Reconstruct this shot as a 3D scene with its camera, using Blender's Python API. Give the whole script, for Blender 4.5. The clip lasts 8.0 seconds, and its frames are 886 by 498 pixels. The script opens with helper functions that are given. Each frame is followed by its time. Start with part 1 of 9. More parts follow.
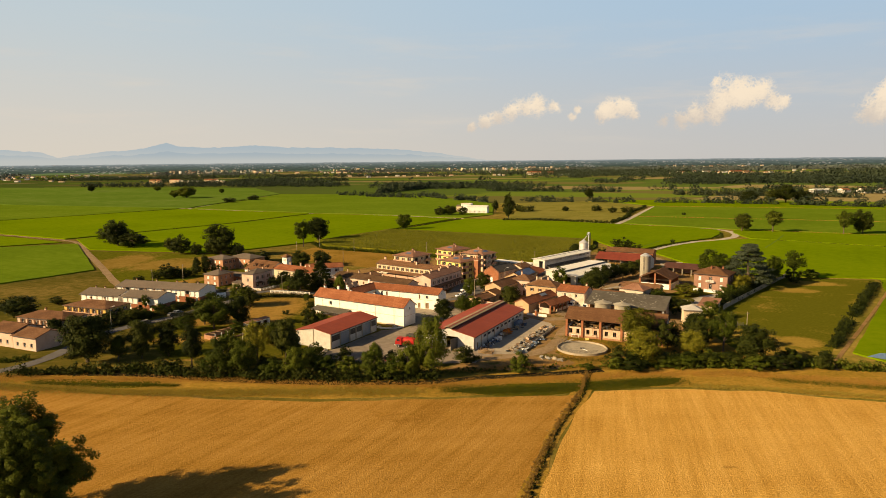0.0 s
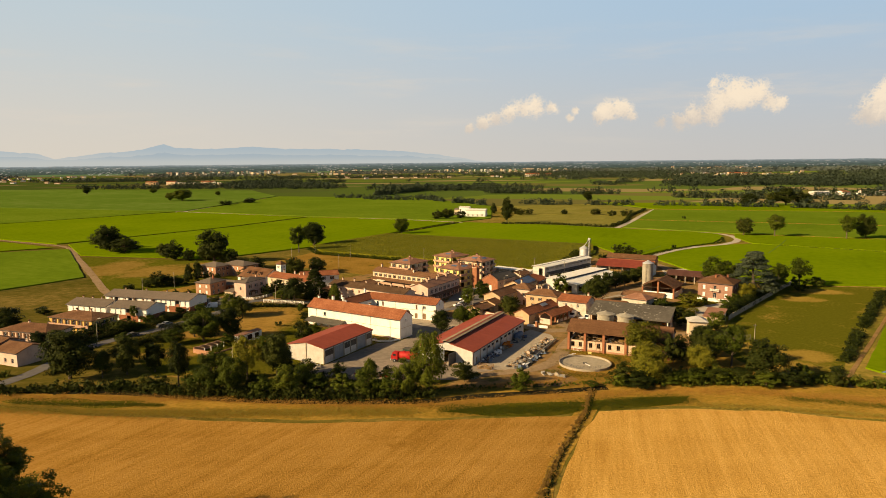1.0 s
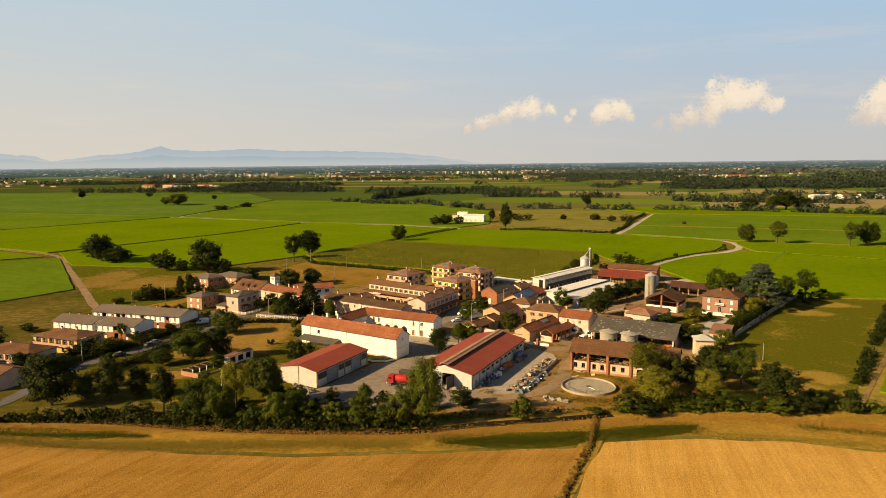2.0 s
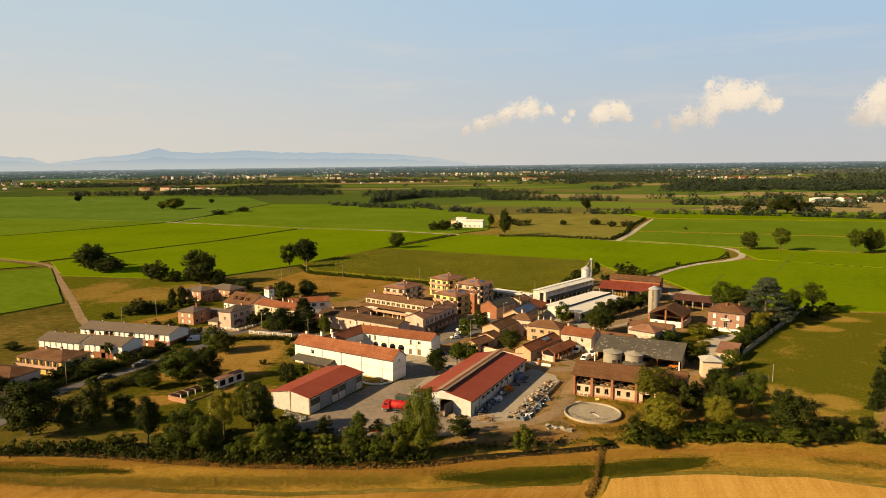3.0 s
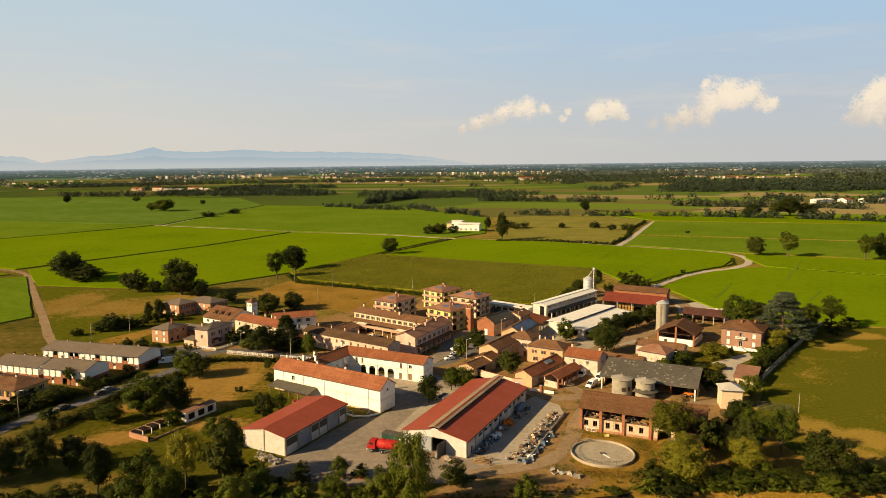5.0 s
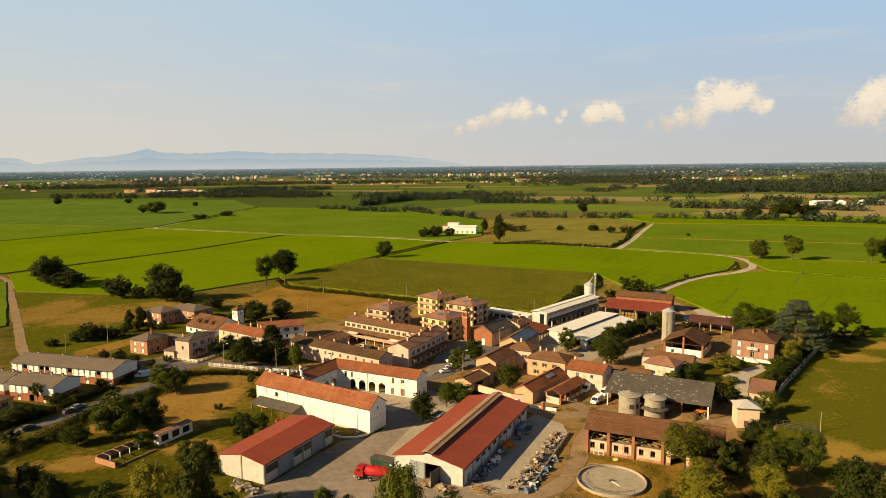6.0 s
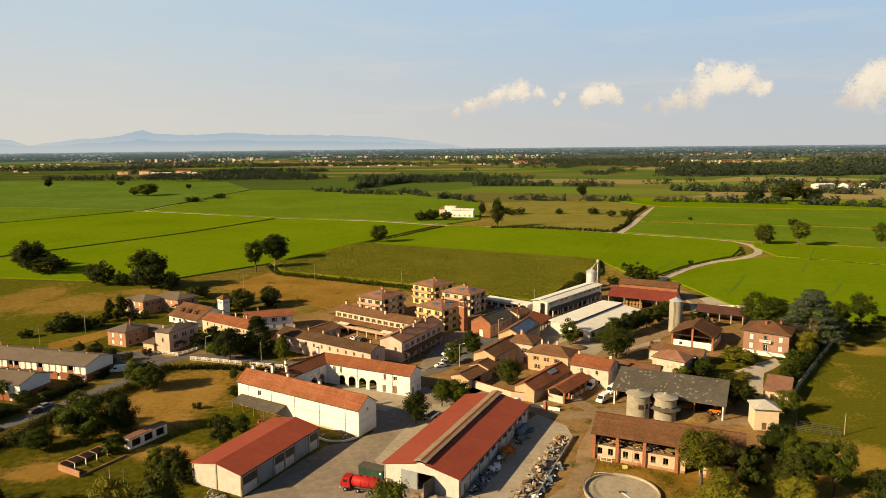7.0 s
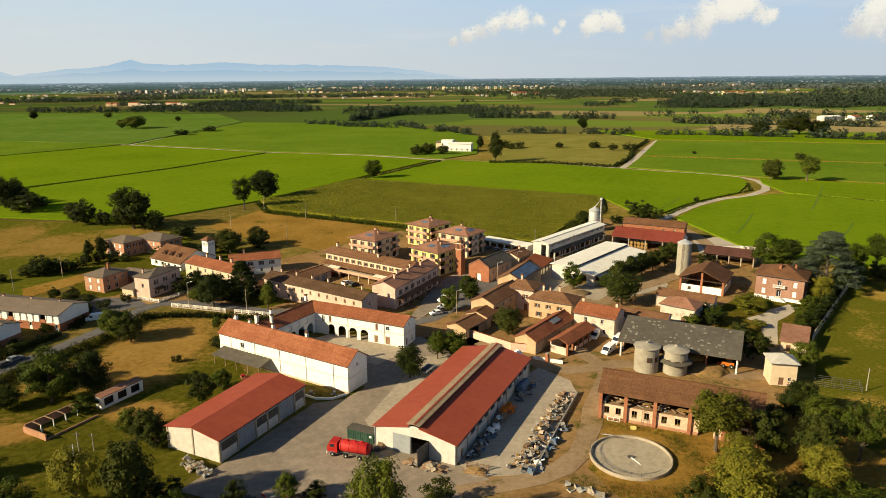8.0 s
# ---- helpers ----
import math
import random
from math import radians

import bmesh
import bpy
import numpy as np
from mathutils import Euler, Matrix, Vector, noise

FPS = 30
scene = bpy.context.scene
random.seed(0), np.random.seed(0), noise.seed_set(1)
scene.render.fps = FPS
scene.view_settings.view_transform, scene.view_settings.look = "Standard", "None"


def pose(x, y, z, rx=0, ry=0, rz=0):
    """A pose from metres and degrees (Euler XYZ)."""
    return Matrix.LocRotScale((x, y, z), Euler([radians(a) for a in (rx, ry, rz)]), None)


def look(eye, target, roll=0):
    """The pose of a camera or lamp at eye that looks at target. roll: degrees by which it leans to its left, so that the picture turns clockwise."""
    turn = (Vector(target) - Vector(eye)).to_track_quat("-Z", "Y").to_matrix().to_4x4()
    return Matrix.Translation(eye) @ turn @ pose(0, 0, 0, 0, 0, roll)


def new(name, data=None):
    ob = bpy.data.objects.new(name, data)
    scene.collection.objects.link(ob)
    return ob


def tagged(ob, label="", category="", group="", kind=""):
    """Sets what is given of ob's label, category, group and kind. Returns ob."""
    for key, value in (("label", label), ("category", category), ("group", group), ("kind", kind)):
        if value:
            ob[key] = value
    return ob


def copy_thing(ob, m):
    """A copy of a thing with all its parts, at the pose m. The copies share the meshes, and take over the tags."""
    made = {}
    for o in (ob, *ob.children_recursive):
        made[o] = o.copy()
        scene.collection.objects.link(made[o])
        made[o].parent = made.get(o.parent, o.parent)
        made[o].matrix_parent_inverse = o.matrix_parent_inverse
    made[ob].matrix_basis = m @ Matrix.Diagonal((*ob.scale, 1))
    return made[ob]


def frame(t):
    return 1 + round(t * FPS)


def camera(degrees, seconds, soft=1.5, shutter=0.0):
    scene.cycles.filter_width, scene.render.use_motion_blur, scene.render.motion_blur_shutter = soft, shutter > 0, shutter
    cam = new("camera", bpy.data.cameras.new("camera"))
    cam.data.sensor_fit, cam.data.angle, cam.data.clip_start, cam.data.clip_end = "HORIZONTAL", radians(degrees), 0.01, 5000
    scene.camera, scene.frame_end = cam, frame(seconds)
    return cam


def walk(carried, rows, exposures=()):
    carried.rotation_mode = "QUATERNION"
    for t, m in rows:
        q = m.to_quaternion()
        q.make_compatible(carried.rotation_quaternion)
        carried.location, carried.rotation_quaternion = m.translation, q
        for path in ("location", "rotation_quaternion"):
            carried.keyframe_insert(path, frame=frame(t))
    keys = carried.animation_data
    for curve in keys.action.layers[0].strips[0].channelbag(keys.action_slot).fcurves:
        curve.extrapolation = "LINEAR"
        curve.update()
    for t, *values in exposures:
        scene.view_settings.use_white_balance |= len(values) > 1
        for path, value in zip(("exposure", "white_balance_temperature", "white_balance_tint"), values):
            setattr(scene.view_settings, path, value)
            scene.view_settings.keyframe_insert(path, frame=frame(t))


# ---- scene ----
cam = camera(66.0, 8.0, soft=0.6)
PATH = [
    (0, (0.546, 12.185, 60.941), (0.502, 14.168, 60.686), -0.1),
    (0.5, (0.594, 16.35, 61.635), (0.552, 18.333, 61.381), -0.2),
    (1, (0.466, 20.665, 63.04), (0.428, 22.649, 62.788), -0.1),
    (1.5, (0.388, 25.141, 65.09), (0.353, 27.125, 64.84), -0.1),
    (3, (0.602, 38.642, 71.964), (0.573, 40.626, 71.718), -0.2),
    (3.5, (0.63, 43.225, 74.191), (0.601, 45.21, 73.946), -0.2),
    (4, (0.781, 47.556, 74.915), (0.753, 49.541, 74.671), -0.2),
    (4.5, (1.138, 53.568, 75.042), (1.114, 55.553, 74.791), -0.2),
    (6, (1.877, 75.735, 74.791), (1.869, 77.72, 74.546), -0.2),
    (6.5, (2.121, 83.353, 74.622), (2.117, 85.336, 74.36), -0.2),
    (7, (2.379, 91.208, 74.419), (2.379, 93.186, 74.123), -0.1),
    (7.5, (2.574, 99.164, 74.282), (2.579, 101.121, 73.867), -0.1),
    (8, (2.842, 107.025, 74.407), (2.85, 108.964, 73.919), -0.1),
]
walk(cam, [(t, look(e, a, r)) for t, e, a, r in PATH], [(0, 0.76, 7450, 10), (3.5, 0.80, 7150, 9), (6.5, 0.79, 7050, 8), (7.5, 0.86, 6550, 6), (8, 0.90, 6050, 3)])

# ---- light ----
SUN_AZ, SUN_EL = 25.0, 25.5          # the way the shadows point, and the sun's height
sun_way = Vector((math.cos(radians(SUN_AZ)) * math.cos(radians(SUN_EL)), math.sin(radians(SUN_AZ)) * math.cos(radians(SUN_EL)), -math.sin(radians(SUN_EL))))
sun = new("sun", bpy.data.lights.new("sun", "SUN"))
sun.data.energy, sun.data.angle, sun.data.color = 5.0, radians(0.6), (1.0, 0.785, 0.49)
sun.matrix_world = look(tuple(-sun_way * 200), (0, 0, 0))


class Nodes:
    """A small helper to write node trees."""

    def __init__(self, tree):
        self.tree = tree
        tree.nodes.clear()

    def add(self, kind, props=None, **inputs):
        n = self.tree.nodes.new(kind)
        for k, v in (props or {}).items():
            setattr(n, k, v)
        for k, v in inputs.items():
            key = k.replace("_", " ")
            sock = n.inputs[int(k[1:])] if k[0] == "i" and k[1:].isdigit() else n.inputs[key]
            self.put(sock, v)
        return n

    def put(self, sock, v):
        if isinstance(v, bpy.types.NodeSocket):
            self.tree.links.new(v, sock)
        elif isinstance(v, (tuple, list)) and len(v) == 3 and sock.type == "RGBA":
            sock.default_value = (*v, 1)
        else:
            sock.default_value = v

    def math(self, op, a, b=0.0, c=0.0, clamp=False):
        n = self.add("ShaderNodeMath", {"operation": op, "use_clamp": clamp}, i0=a, i1=b, i2=c)
        return n.outputs[0]

    def mix(self, f, a, b):
        n = self.add("ShaderNodeMix", {"data_type": "RGBA"})
        self.put(n.inputs[0], f)
        self.put(n.inputs[6], a)
        self.put(n.inputs[7], b)
        return n.outputs[2]

    def ramp(self, v, stops):
        n = self.add("ShaderNodeValToRGB", i0=v)
        r = n.color_ramp
        while len(r.elements) < len(stops):
            r.elements.new(0.5)
        for e, (p, c) in zip(r.elements, stops):
            e.position, e.color = p, (*c, 1) if len(c) == 3 else c
        return n.outputs[0]

    def band(self, v, lo, hi):
        return self.add("ShaderNodeMapRange", {"interpolation_type": "SMOOTHSTEP"}, i0=v, i1=lo, i2=hi).outputs[0]


def make_world():
    w = bpy.data.worlds.new("sky")
    w.use_nodes = True
    scene.world = w
    n = Nodes(w.node_tree)
    way = n.add("ShaderNodeTexCoord").outputs["Generated"]
    sky = n.add("ShaderNodeTexSky", {"sky_type": "NISHITA", "sun_disc": False, "sun_elevation": radians(SUN_EL), "sun_rotation": radians(270 - SUN_AZ),
                                     "air_density": 1.0, "dust_density": 2.2, "ozone_density": 1.5})
    axes = n.add("ShaderNodeSeparateXYZ", i0=way)
    x, y, z = axes.outputs
    az = n.math("MULTIPLY", n.math("ARCTAN2", x, y), 57.296)
    el = n.math("MULTIPLY", n.math("ARCSINE", z), 57.296)
    # haze that lies over the plain, warmer towards the sun
    side = n.band(az, -36.0, 30.0)
    haze = n.mix(side, (3.85, 3.72, 3.55), (3.1, 3.2, 3.4))
    high = n.mix(side, (2.8, 3.6, 4.4), (2.15, 3.25, 4.65))
    zenith = n.mix(0.85, sky.outputs[0], (0.26, 0.44, 0.9))
    base = n.mix(n.band(el, 12.5, 21.0), high, zenith)
    col = n.mix(n.math("POWER", n.band(el, 14.5, -1.0), 1.2), base, haze)
    # thin high veils
    flat = n.add("ShaderNodeCombineXYZ", i0=n.math("MULTIPLY", az, 0.07), i1=n.math("MULTIPLY", el, 0.5), i2=3.1)
    veil = n.add("ShaderNodeTexNoise", i0=flat.outputs[0], Scale=1.0, Detail=6.0, Roughness=0.6).outputs[0]
    col = n.mix(n.math("MULTIPLY", n.band(veil, 0.48, 0.78), n.math("MULTIPLY", n.band(el, 0.5, 3.5), n.math("MULTIPLY", n.band(el, 13.0, 6.0), 0.5))), col, (4.1, 3.85, 3.65))
    # heaps of cumulus low over the plain: rounded lobes, crisp above, melting below
    spot = n.add("ShaderNodeCombineXYZ", i0=az, i1=el, i2=0.0).outputs[0]
    drift = n.add("ShaderNodeTexNoise", i0=spot, Scale=0.7, Detail=3.0).outputs[1]
    bent = n.add("ShaderNodeVectorMath", {"operation": "ADD"}, i0=spot, i1=n.add("ShaderNodeVectorMath", {"operation": "SCALE"}, i0=drift, i3=0.8).outputs[0]).outputs[0]
    rough = n.add("ShaderNodeTexNoise", i0=bent, Scale=0.7, Detail=5.0, Roughness=0.52).outputs[0]
    puff = n.add("ShaderNodeTexNoise", i0=spot, Scale=2.6, Detail=4.0, Roughness=0.55).outputs[0]
    puff = n.math("ABSOLUTE", n.math("MULTIPLY", n.math("SUBTRACT", puff, 0.5), 4.0))
    for lobes in CLOUDS:
        body = None
        for caz, cel, r in lobes:
            d = n.add("ShaderNodeVectorMath", {"operation": "DISTANCE"}, i0=spot, i1=(caz, cel, 0.0)).outputs[1]
            here = n.math("MULTIPLY_ADD", d, -0.9 / r, 1.0)
            body = here if body is None else n.math("SMOOTH_MAX", body, here, 0.4)
        body = n.math("ADD", body, n.math("ADD", n.math("MULTIPLY", n.math("SUBTRACT", rough, 0.52), 2.0), n.math("MULTIPLY", n.math("SUBTRACT", 0.3, puff), 0.5)))
        low = sum(c[1] for c in lobes) / len(lobes)
        foot = n.band(n.math("ADD", el, n.math("MULTIPLY", n.math("SUBTRACT", rough, 0.5), 2.5)), low - 3.0, low - 1.0)
        cover = n.math("MULTIPLY", n.band(body, -0.16, 0.62), n.math("MULTIPLY", foot, 0.9))
        bright = n.band(n.math("ADD", n.math("MULTIPLY", rough, 1.2), n.math("SUBTRACT", n.math("MULTIPLY", n.math("SUBTRACT", el, low), 0.3), n.math("MULTIPLY", puff, 0.22))), 0.1, 0.95)
        col = n.mix(cover, col, n.mix(bright, (3.75, 3.45, 3.25), (5.45, 4.8, 4.0)))
    n.add("ShaderNodeOutputWorld", i0=n.add("ShaderNodeBackground", i0=col, i1=0.1).outputs[0])


CLOUDS = [
    [(1.1, 2.75, 0.4), (2.2, 3.05, 0.55), (3.3, 3.5, 0.7), (4.4, 3.95, 0.8), (5.5, 4.3, 0.9), (6.6, 4.6, 0.95), (7.7, 4.45, 0.6)], [(9.3, 3.6, 0.3), (9.7, 4.2, 0.35)],
    [(11.6, 3.6, 0.66), (12.5, 4.05, 0.8), (13.5, 4.05, 0.8), (14.1, 3.65, 0.45)],
    [(16.4, 3.1, 0.6), (17.7, 3.15, 0.7), (18.9, 3.5, 0.95), (20.1, 4.1, 1.15), (21.1, 4.9, 1.3), (22.2, 4.75, 1.1), (23.3, 4.95, 1.0), (24.1, 4.6, 0.8), (24.9, 4.35, 0.45)],
    [(30.5, 3.3, 1.0), (31.3, 3.85, 1.2), (32.1, 4.4, 1.4), (33.3, 4.15, 1.7)]]
make_world()


# ---- materials ----
def material(name, colours, grain=1.0, patch=0.08, rough=0.9, bump=0.3, bump_scale=None, metal=0.0, rows=None, wear=None, local=False, spread=0.0, spec=0.1):
    """colours: dark, mid, light. grain, patch: fine and large noise, per metre. rows: (degrees, period, strength). wear: (colour, per metre, share)."""
    m = bpy.data.materials.new(name)
    m.use_nodes = True
    n = Nodes(m.node_tree)
    if local:
        pos = n.add("ShaderNodeTexCoord").outputs["Object"]
    else:
        pos = n.add("ShaderNodeNewGeometry").outputs["Position"]
    fine = n.add("ShaderNodeTexNoise", i0=pos, Scale=grain, Detail=4.0, Roughness=0.65).outputs[0]
    wide = n.add("ShaderNodeTexNoise", i0=pos, Scale=patch, Detail=3.0, Roughness=0.6, Distortion=0.4).outputs[0]
    v = n.math("ADD", n.math("MULTIPLY", fine, 0.55), n.math("MULTIPLY", wide, 0.45))
    for row in rows if rows and isinstance(rows[0], tuple) else [rows] if rows else []:
        turn = n.add("ShaderNodeVectorRotate", {"rotation_type": "Z_AXIS"}, i0=pos, Angle=radians(-row[0])).outputs[0]
        long = n.add("ShaderNodeVectorMath", {"operation": "MULTIPLY"}, i0=turn, i1=(0.05 / row[1], 1.0 / row[1], 1.0 / row[1])).outputs[0]
        streak = n.add("ShaderNodeTexNoise", i0=long, Scale=0.8, Detail=2.0, Roughness=0.6).outputs[0]
        v = n.math("ADD", v, n.math("MULTIPLY", n.math("SUBTRACT", streak, 0.5), row[2] * 3.0))
    if spread:
        v = n.math("ADD", v, n.math("MULTIPLY", n.math("SUBTRACT", n.add("ShaderNodeObjectInfo").outputs["Random"], 0.5), spread))
    a, b, c = colours
    col = n.ramp(v, [(0.3, a), (0.5, b), (0.72, c)])
    if wear:
        spot = n.add("ShaderNodeTexNoise", i0=pos, Scale=wear[1], Detail=5.0, Roughness=0.7).outputs[0]
        col = n.mix(n.band(spot, 0.72 - wear[2], 0.78 - wear[2] * 0.6), col, wear[0])
    b_n = n.add("ShaderNodeTexNoise", i0=pos, Scale=bump_scale or grain * 2, Detail=5.0, Roughness=0.7).outputs[0]
    normal = n.add("ShaderNodeBump", Strength=bump, Distance=0.5 / (bump_scale or grain * 2), Height=b_n).outputs[0]
    r = n.math("ADD", rough - 0.06, n.math("MULTIPLY", fine, 0.12), clamp=True)
    bsdf = n.add("ShaderNodeBsdfPrincipled", Base_Color=col, Roughness=r, Metallic=metal, Normal=normal)
    bsdf.inputs["Specular IOR Level"].default_value = spec
    n.add("ShaderNodeOutputMaterial", i0=bsdf.outputs[0])
    return m


def foliage(name, dark, mid, light, glow=0.3):
    m = bpy.data.materials.new(name)
    m.use_nodes = True
    n = Nodes(m.node_tree)
    geo = n.add("ShaderNodeNewGeometry")
    rnd = n.add("ShaderNodeObjectInfo").outputs["Random"]
    patch = n.add("ShaderNodeTexNoise", i0=geo.outputs["Position"], Scale=0.45, Detail=3.0).outputs[0]
    v = n.math("ADD", n.math("MULTIPLY", geo.outputs["Random Per Island"], 0.2), n.math("ADD", n.math("MULTIPLY", patch, 0.55), n.math("MULTIPLY", rnd, 0.35)))
    col = n.ramp(v, [(0.2, dark), (0.52, mid), (0.9, light)])
    bsdf = n.add("ShaderNodeBsdfPrincipled", Base_Color=col, Roughness=0.62)
    bsdf.inputs["Specular IOR Level"].default_value = 0.06
    thin = n.add("ShaderNodeBsdfTranslucent", i0=n.mix(0.5, col, light))
    n.add("ShaderNodeOutputMaterial", i0=n.add("ShaderNodeMixShader", i0=glow, i1=bsdf.outputs[0], i2=thin.outputs[0]).outputs[0])
    return m


def glass(name, colour=(0.02, 0.025, 0.03)):
    m = bpy.data.materials.new(name)
    m.use_nodes = True
    n = Nodes(m.node_tree)
    n.add("ShaderNodeOutputMaterial", i0=n.add("ShaderNodeBsdfPrincipled", Base_Color=colour, Roughness=0.12).outputs[0])
    return m


RICE = material("rice_crop", ((0.09042, 0.1379, 0.00385), (0.1225, 0.1813, 0.00481), (0.159, 0.2086, 0.0077)), 0.25, 0.012, 0.85, 0.25, 1.2, rows=(62, 5.0, 0.05), spec=0.0)
RICE_OLD = material("older_rice_crop", ((0.07879, 0.1242, 0.009361), (0.1055, 0.162, 0.01092), (0.151, 0.1976, 0.01874)), 0.2, 0.012, 0.85, 0.25, 1.2, rows=(-28, 6.0, 0.05), spec=0.0)
RICE_FAR = material("far_crop", ((0.07022, 0.1185, 0.01444), (0.09185, 0.1514, 0.01854), (0.1405, 0.1822, 0.04126)), 0.05, 0.006, 0.9, 0.1, 0.5, spec=0.0)
MAIZE = material("maize_crop", ((0.07207, 0.0735, 0.0057), (0.1376, 0.1336, 0.0114), (0.2489, 0.2072, 0.0285)), 1.1, 0.03, 0.85, 1.0, 1.4, rows=(-26, 1.5, 0.12), spec=0.0)
MEADOW = material("meadow_grass", ((0.045, 0.0522, 0.0045), (0.0945, 0.0828, 0.0081), (0.18, 0.117, 0.0225)), 0.35, 0.022, 0.92, 0.5, 1.5, spec=0.0)
LAWN = material("lawn_grass", ((0.0405, 0.0495, 0.0045), (0.0945, 0.0792, 0.009), (0.234, 0.14, 0.0315)), 0.5, 0.03, 0.92, 0.4, 2.0, spec=0.0)
DRY = material("dry_grass", ((0.117, 0.0765, 0.0108), (0.243, 0.14, 0.027), (0.342, 0.203, 0.0495)), 0.9, 0.05, 0.95, 0.7, 1.8, wear=((0.075, 0.075, 0.010), 0.09, 0.13), spec=0.0)
WHEAT_L = material("wheat_stubble", ((0.2437, 0.1223, 0.02136), (0.3509, 0.1826, 0.03858), (0.4469, 0.2465, 0.06304)), 1.6, 0.03, 0.95, 1.0, 2.4, rows=[(60, 0.55, 0.09), (64, 2.6, 0.13), (6, 6.0, 0.10)], wear=((0.25, 0.125, 0.022), 0.04, 0.12), spec=0.0)
WHEAT_R = material("wheat_stubble_lengthwise", ((0.3777, 0.1948, 0.03604), (0.5274, 0.2923, 0.06653), (0.67, 0.392, 0.1081)), 1.6, 0.03, 0.95, 1.0, 2.4, rows=[(79, 0.7, 0.09), (77, 2.4, 0.12), (4, 8.0, 0.06)], wear=((0.29, 0.15, 0.03), 0.05, 0.10), spec=0.0)
SOIL = material("bare_soil", ((0.101, 0.0693, 0.0378), (0.145, 0.101, 0.0567), (0.202, 0.145, 0.0819)), 0.6, 0.05, 0.95, 0.5, 2.0, spec=0.0)
GRAVEL = material("pale_gravel", ((0.308, 0.259, 0.194), (0.405, 0.348, 0.267), (0.502, 0.446, 0.356)), 1.2, 0.08, 0.95, 0.4, 4.0, spec=0.0)
DIRT = material("dusty_dirt", ((0.1632, 0.09135, 0.03194), (0.249, 0.1483, 0.05833), (0.3429, 0.2163, 0.09504)), 0.6, 0.06, 0.95, 0.5, 3.0, wear=((0.088, 0.08, 0.018), 0.10, 0.2), spec=0.0)
ASPHALT = material("worn_asphalt", ((0.1638, 0.1313, 0.09636), (0.2418, 0.195, 0.1452), (0.3458, 0.2769, 0.2033)), 0.5, 0.06, 0.9, 0.2, 6.0, wear=((0.21, 0.17, 0.12), 0.10, 0.07), spec=0.0)
CONCRETE = material("weathered_concrete", ((0.247, 0.2021, 0.1451), (0.3536, 0.2946, 0.2156), (0.4541, 0.3811, 0.286)), 0.8, 0.10, 0.9, 0.25, 4.0, wear=((0.24, 0.20, 0.15), 0.3, 0.06), spec=0.0)
STREET = material("street_asphalt", ((0.09454, 0.08768, 0.08303), (0.1299, 0.1194, 0.1129), (0.1708, 0.1578, 0.1423)), 0.5, 0.05, 0.9, 0.2, 6.0, spec=0.0)
WHITE = material("white_render", ((0.66, 0.61, 0.52), (0.78, 0.74, 0.66), (0.83, 0.80, 0.74)), 0.6, 0.12, 0.9, 0.12, 3.0, wear=((0.52, 0.46, 0.37), 0.25, 0.05))
CREAM = material("cream_render", ((0.4788, 0.3634, 0.238), (0.5747, 0.4545, 0.3077), (0.6222, 0.5078, 0.3638)), 0.6, 0.15, 0.9, 0.15, 3.0, wear=((0.45, 0.33, 0.22), 0.3, 0.06))
BEIGE = material("ochre_render", ((0.37, 0.252, 0.133), (0.459, 0.318, 0.185), (0.518, 0.385, 0.244)), 0.6, 0.15, 0.9, 0.15, 3.0, wear=((0.40, 0.28, 0.17), 0.3, 0.07))
PINK = material("pink_render", ((0.482, 0.318, 0.241), (0.585, 0.413, 0.318), (0.645, 0.49, 0.396)), 0.6, 0.15, 0.9, 0.15, 3.0, wear=((0.46, 0.32, 0.25), 0.3, 0.06))
YELLOW = material("yellow_render", ((0.6402, 0.5115, 0.1584), (0.7275, 0.6045, 0.2112), (0.7663, 0.6603, 0.2772)), 0.6, 0.15, 0.9, 0.1, 3.0)
BRICK_TAN = material("tan_brickwork", ((0.28, 0.135, 0.075), (0.38, 0.20, 0.115), (0.48, 0.29, 0.18)), 2.5, 0.3, 0.9, 0.3, 6.0, wear=((0.46, 0.36, 0.26), 0.4, 0.08))
BRICK = material("red_brickwork", ((0.20, 0.072, 0.036), (0.285, 0.112, 0.056), (0.37, 0.17, 0.09)), 2.5, 0.3, 0.9, 0.3, 6.0, wear=((0.46, 0.33, 0.23), 0.4, 0.06))
VILLA_RED = material("red_villa_brick", ((0.2156, 0.1105, 0.0725), (0.2842, 0.156, 0.1087), (0.3626, 0.221, 0.1595)), 2.0, 0.2, 0.9, 0.2, 4.0)
PALE_BRICK = material("pale_old_brick", ((0.46, 0.28, 0.18), (0.60, 0.42, 0.29), (0.70, 0.55, 0.42)), 1.6, 0.25, 0.9, 0.3, 5.0, wear=((0.40, 0.20, 0.12), 0.5, 0.09))
TILE = material("terracotta_tiles", ((0.138, 0.0456, 0.02), (0.2357, 0.0816, 0.03625), (0.3565, 0.144, 0.07)), 2.0, 0.25, 0.9, 0.6, 4.0, rows=(0, 0.5, 0.06), local=True, spread=0.08)
TILE_OLD = material("old_brown_tiles", ((0.0808, 0.038, 0.01796), (0.138, 0.0665, 0.03192), (0.228, 0.123, 0.06478)), 2.0, 0.2, 0.92, 0.6, 4.0, rows=(0, 0.5, 0.06), wear=((0.085, 0.065, 0.03), 0.4, 0.08), local=True, spread=0.2)
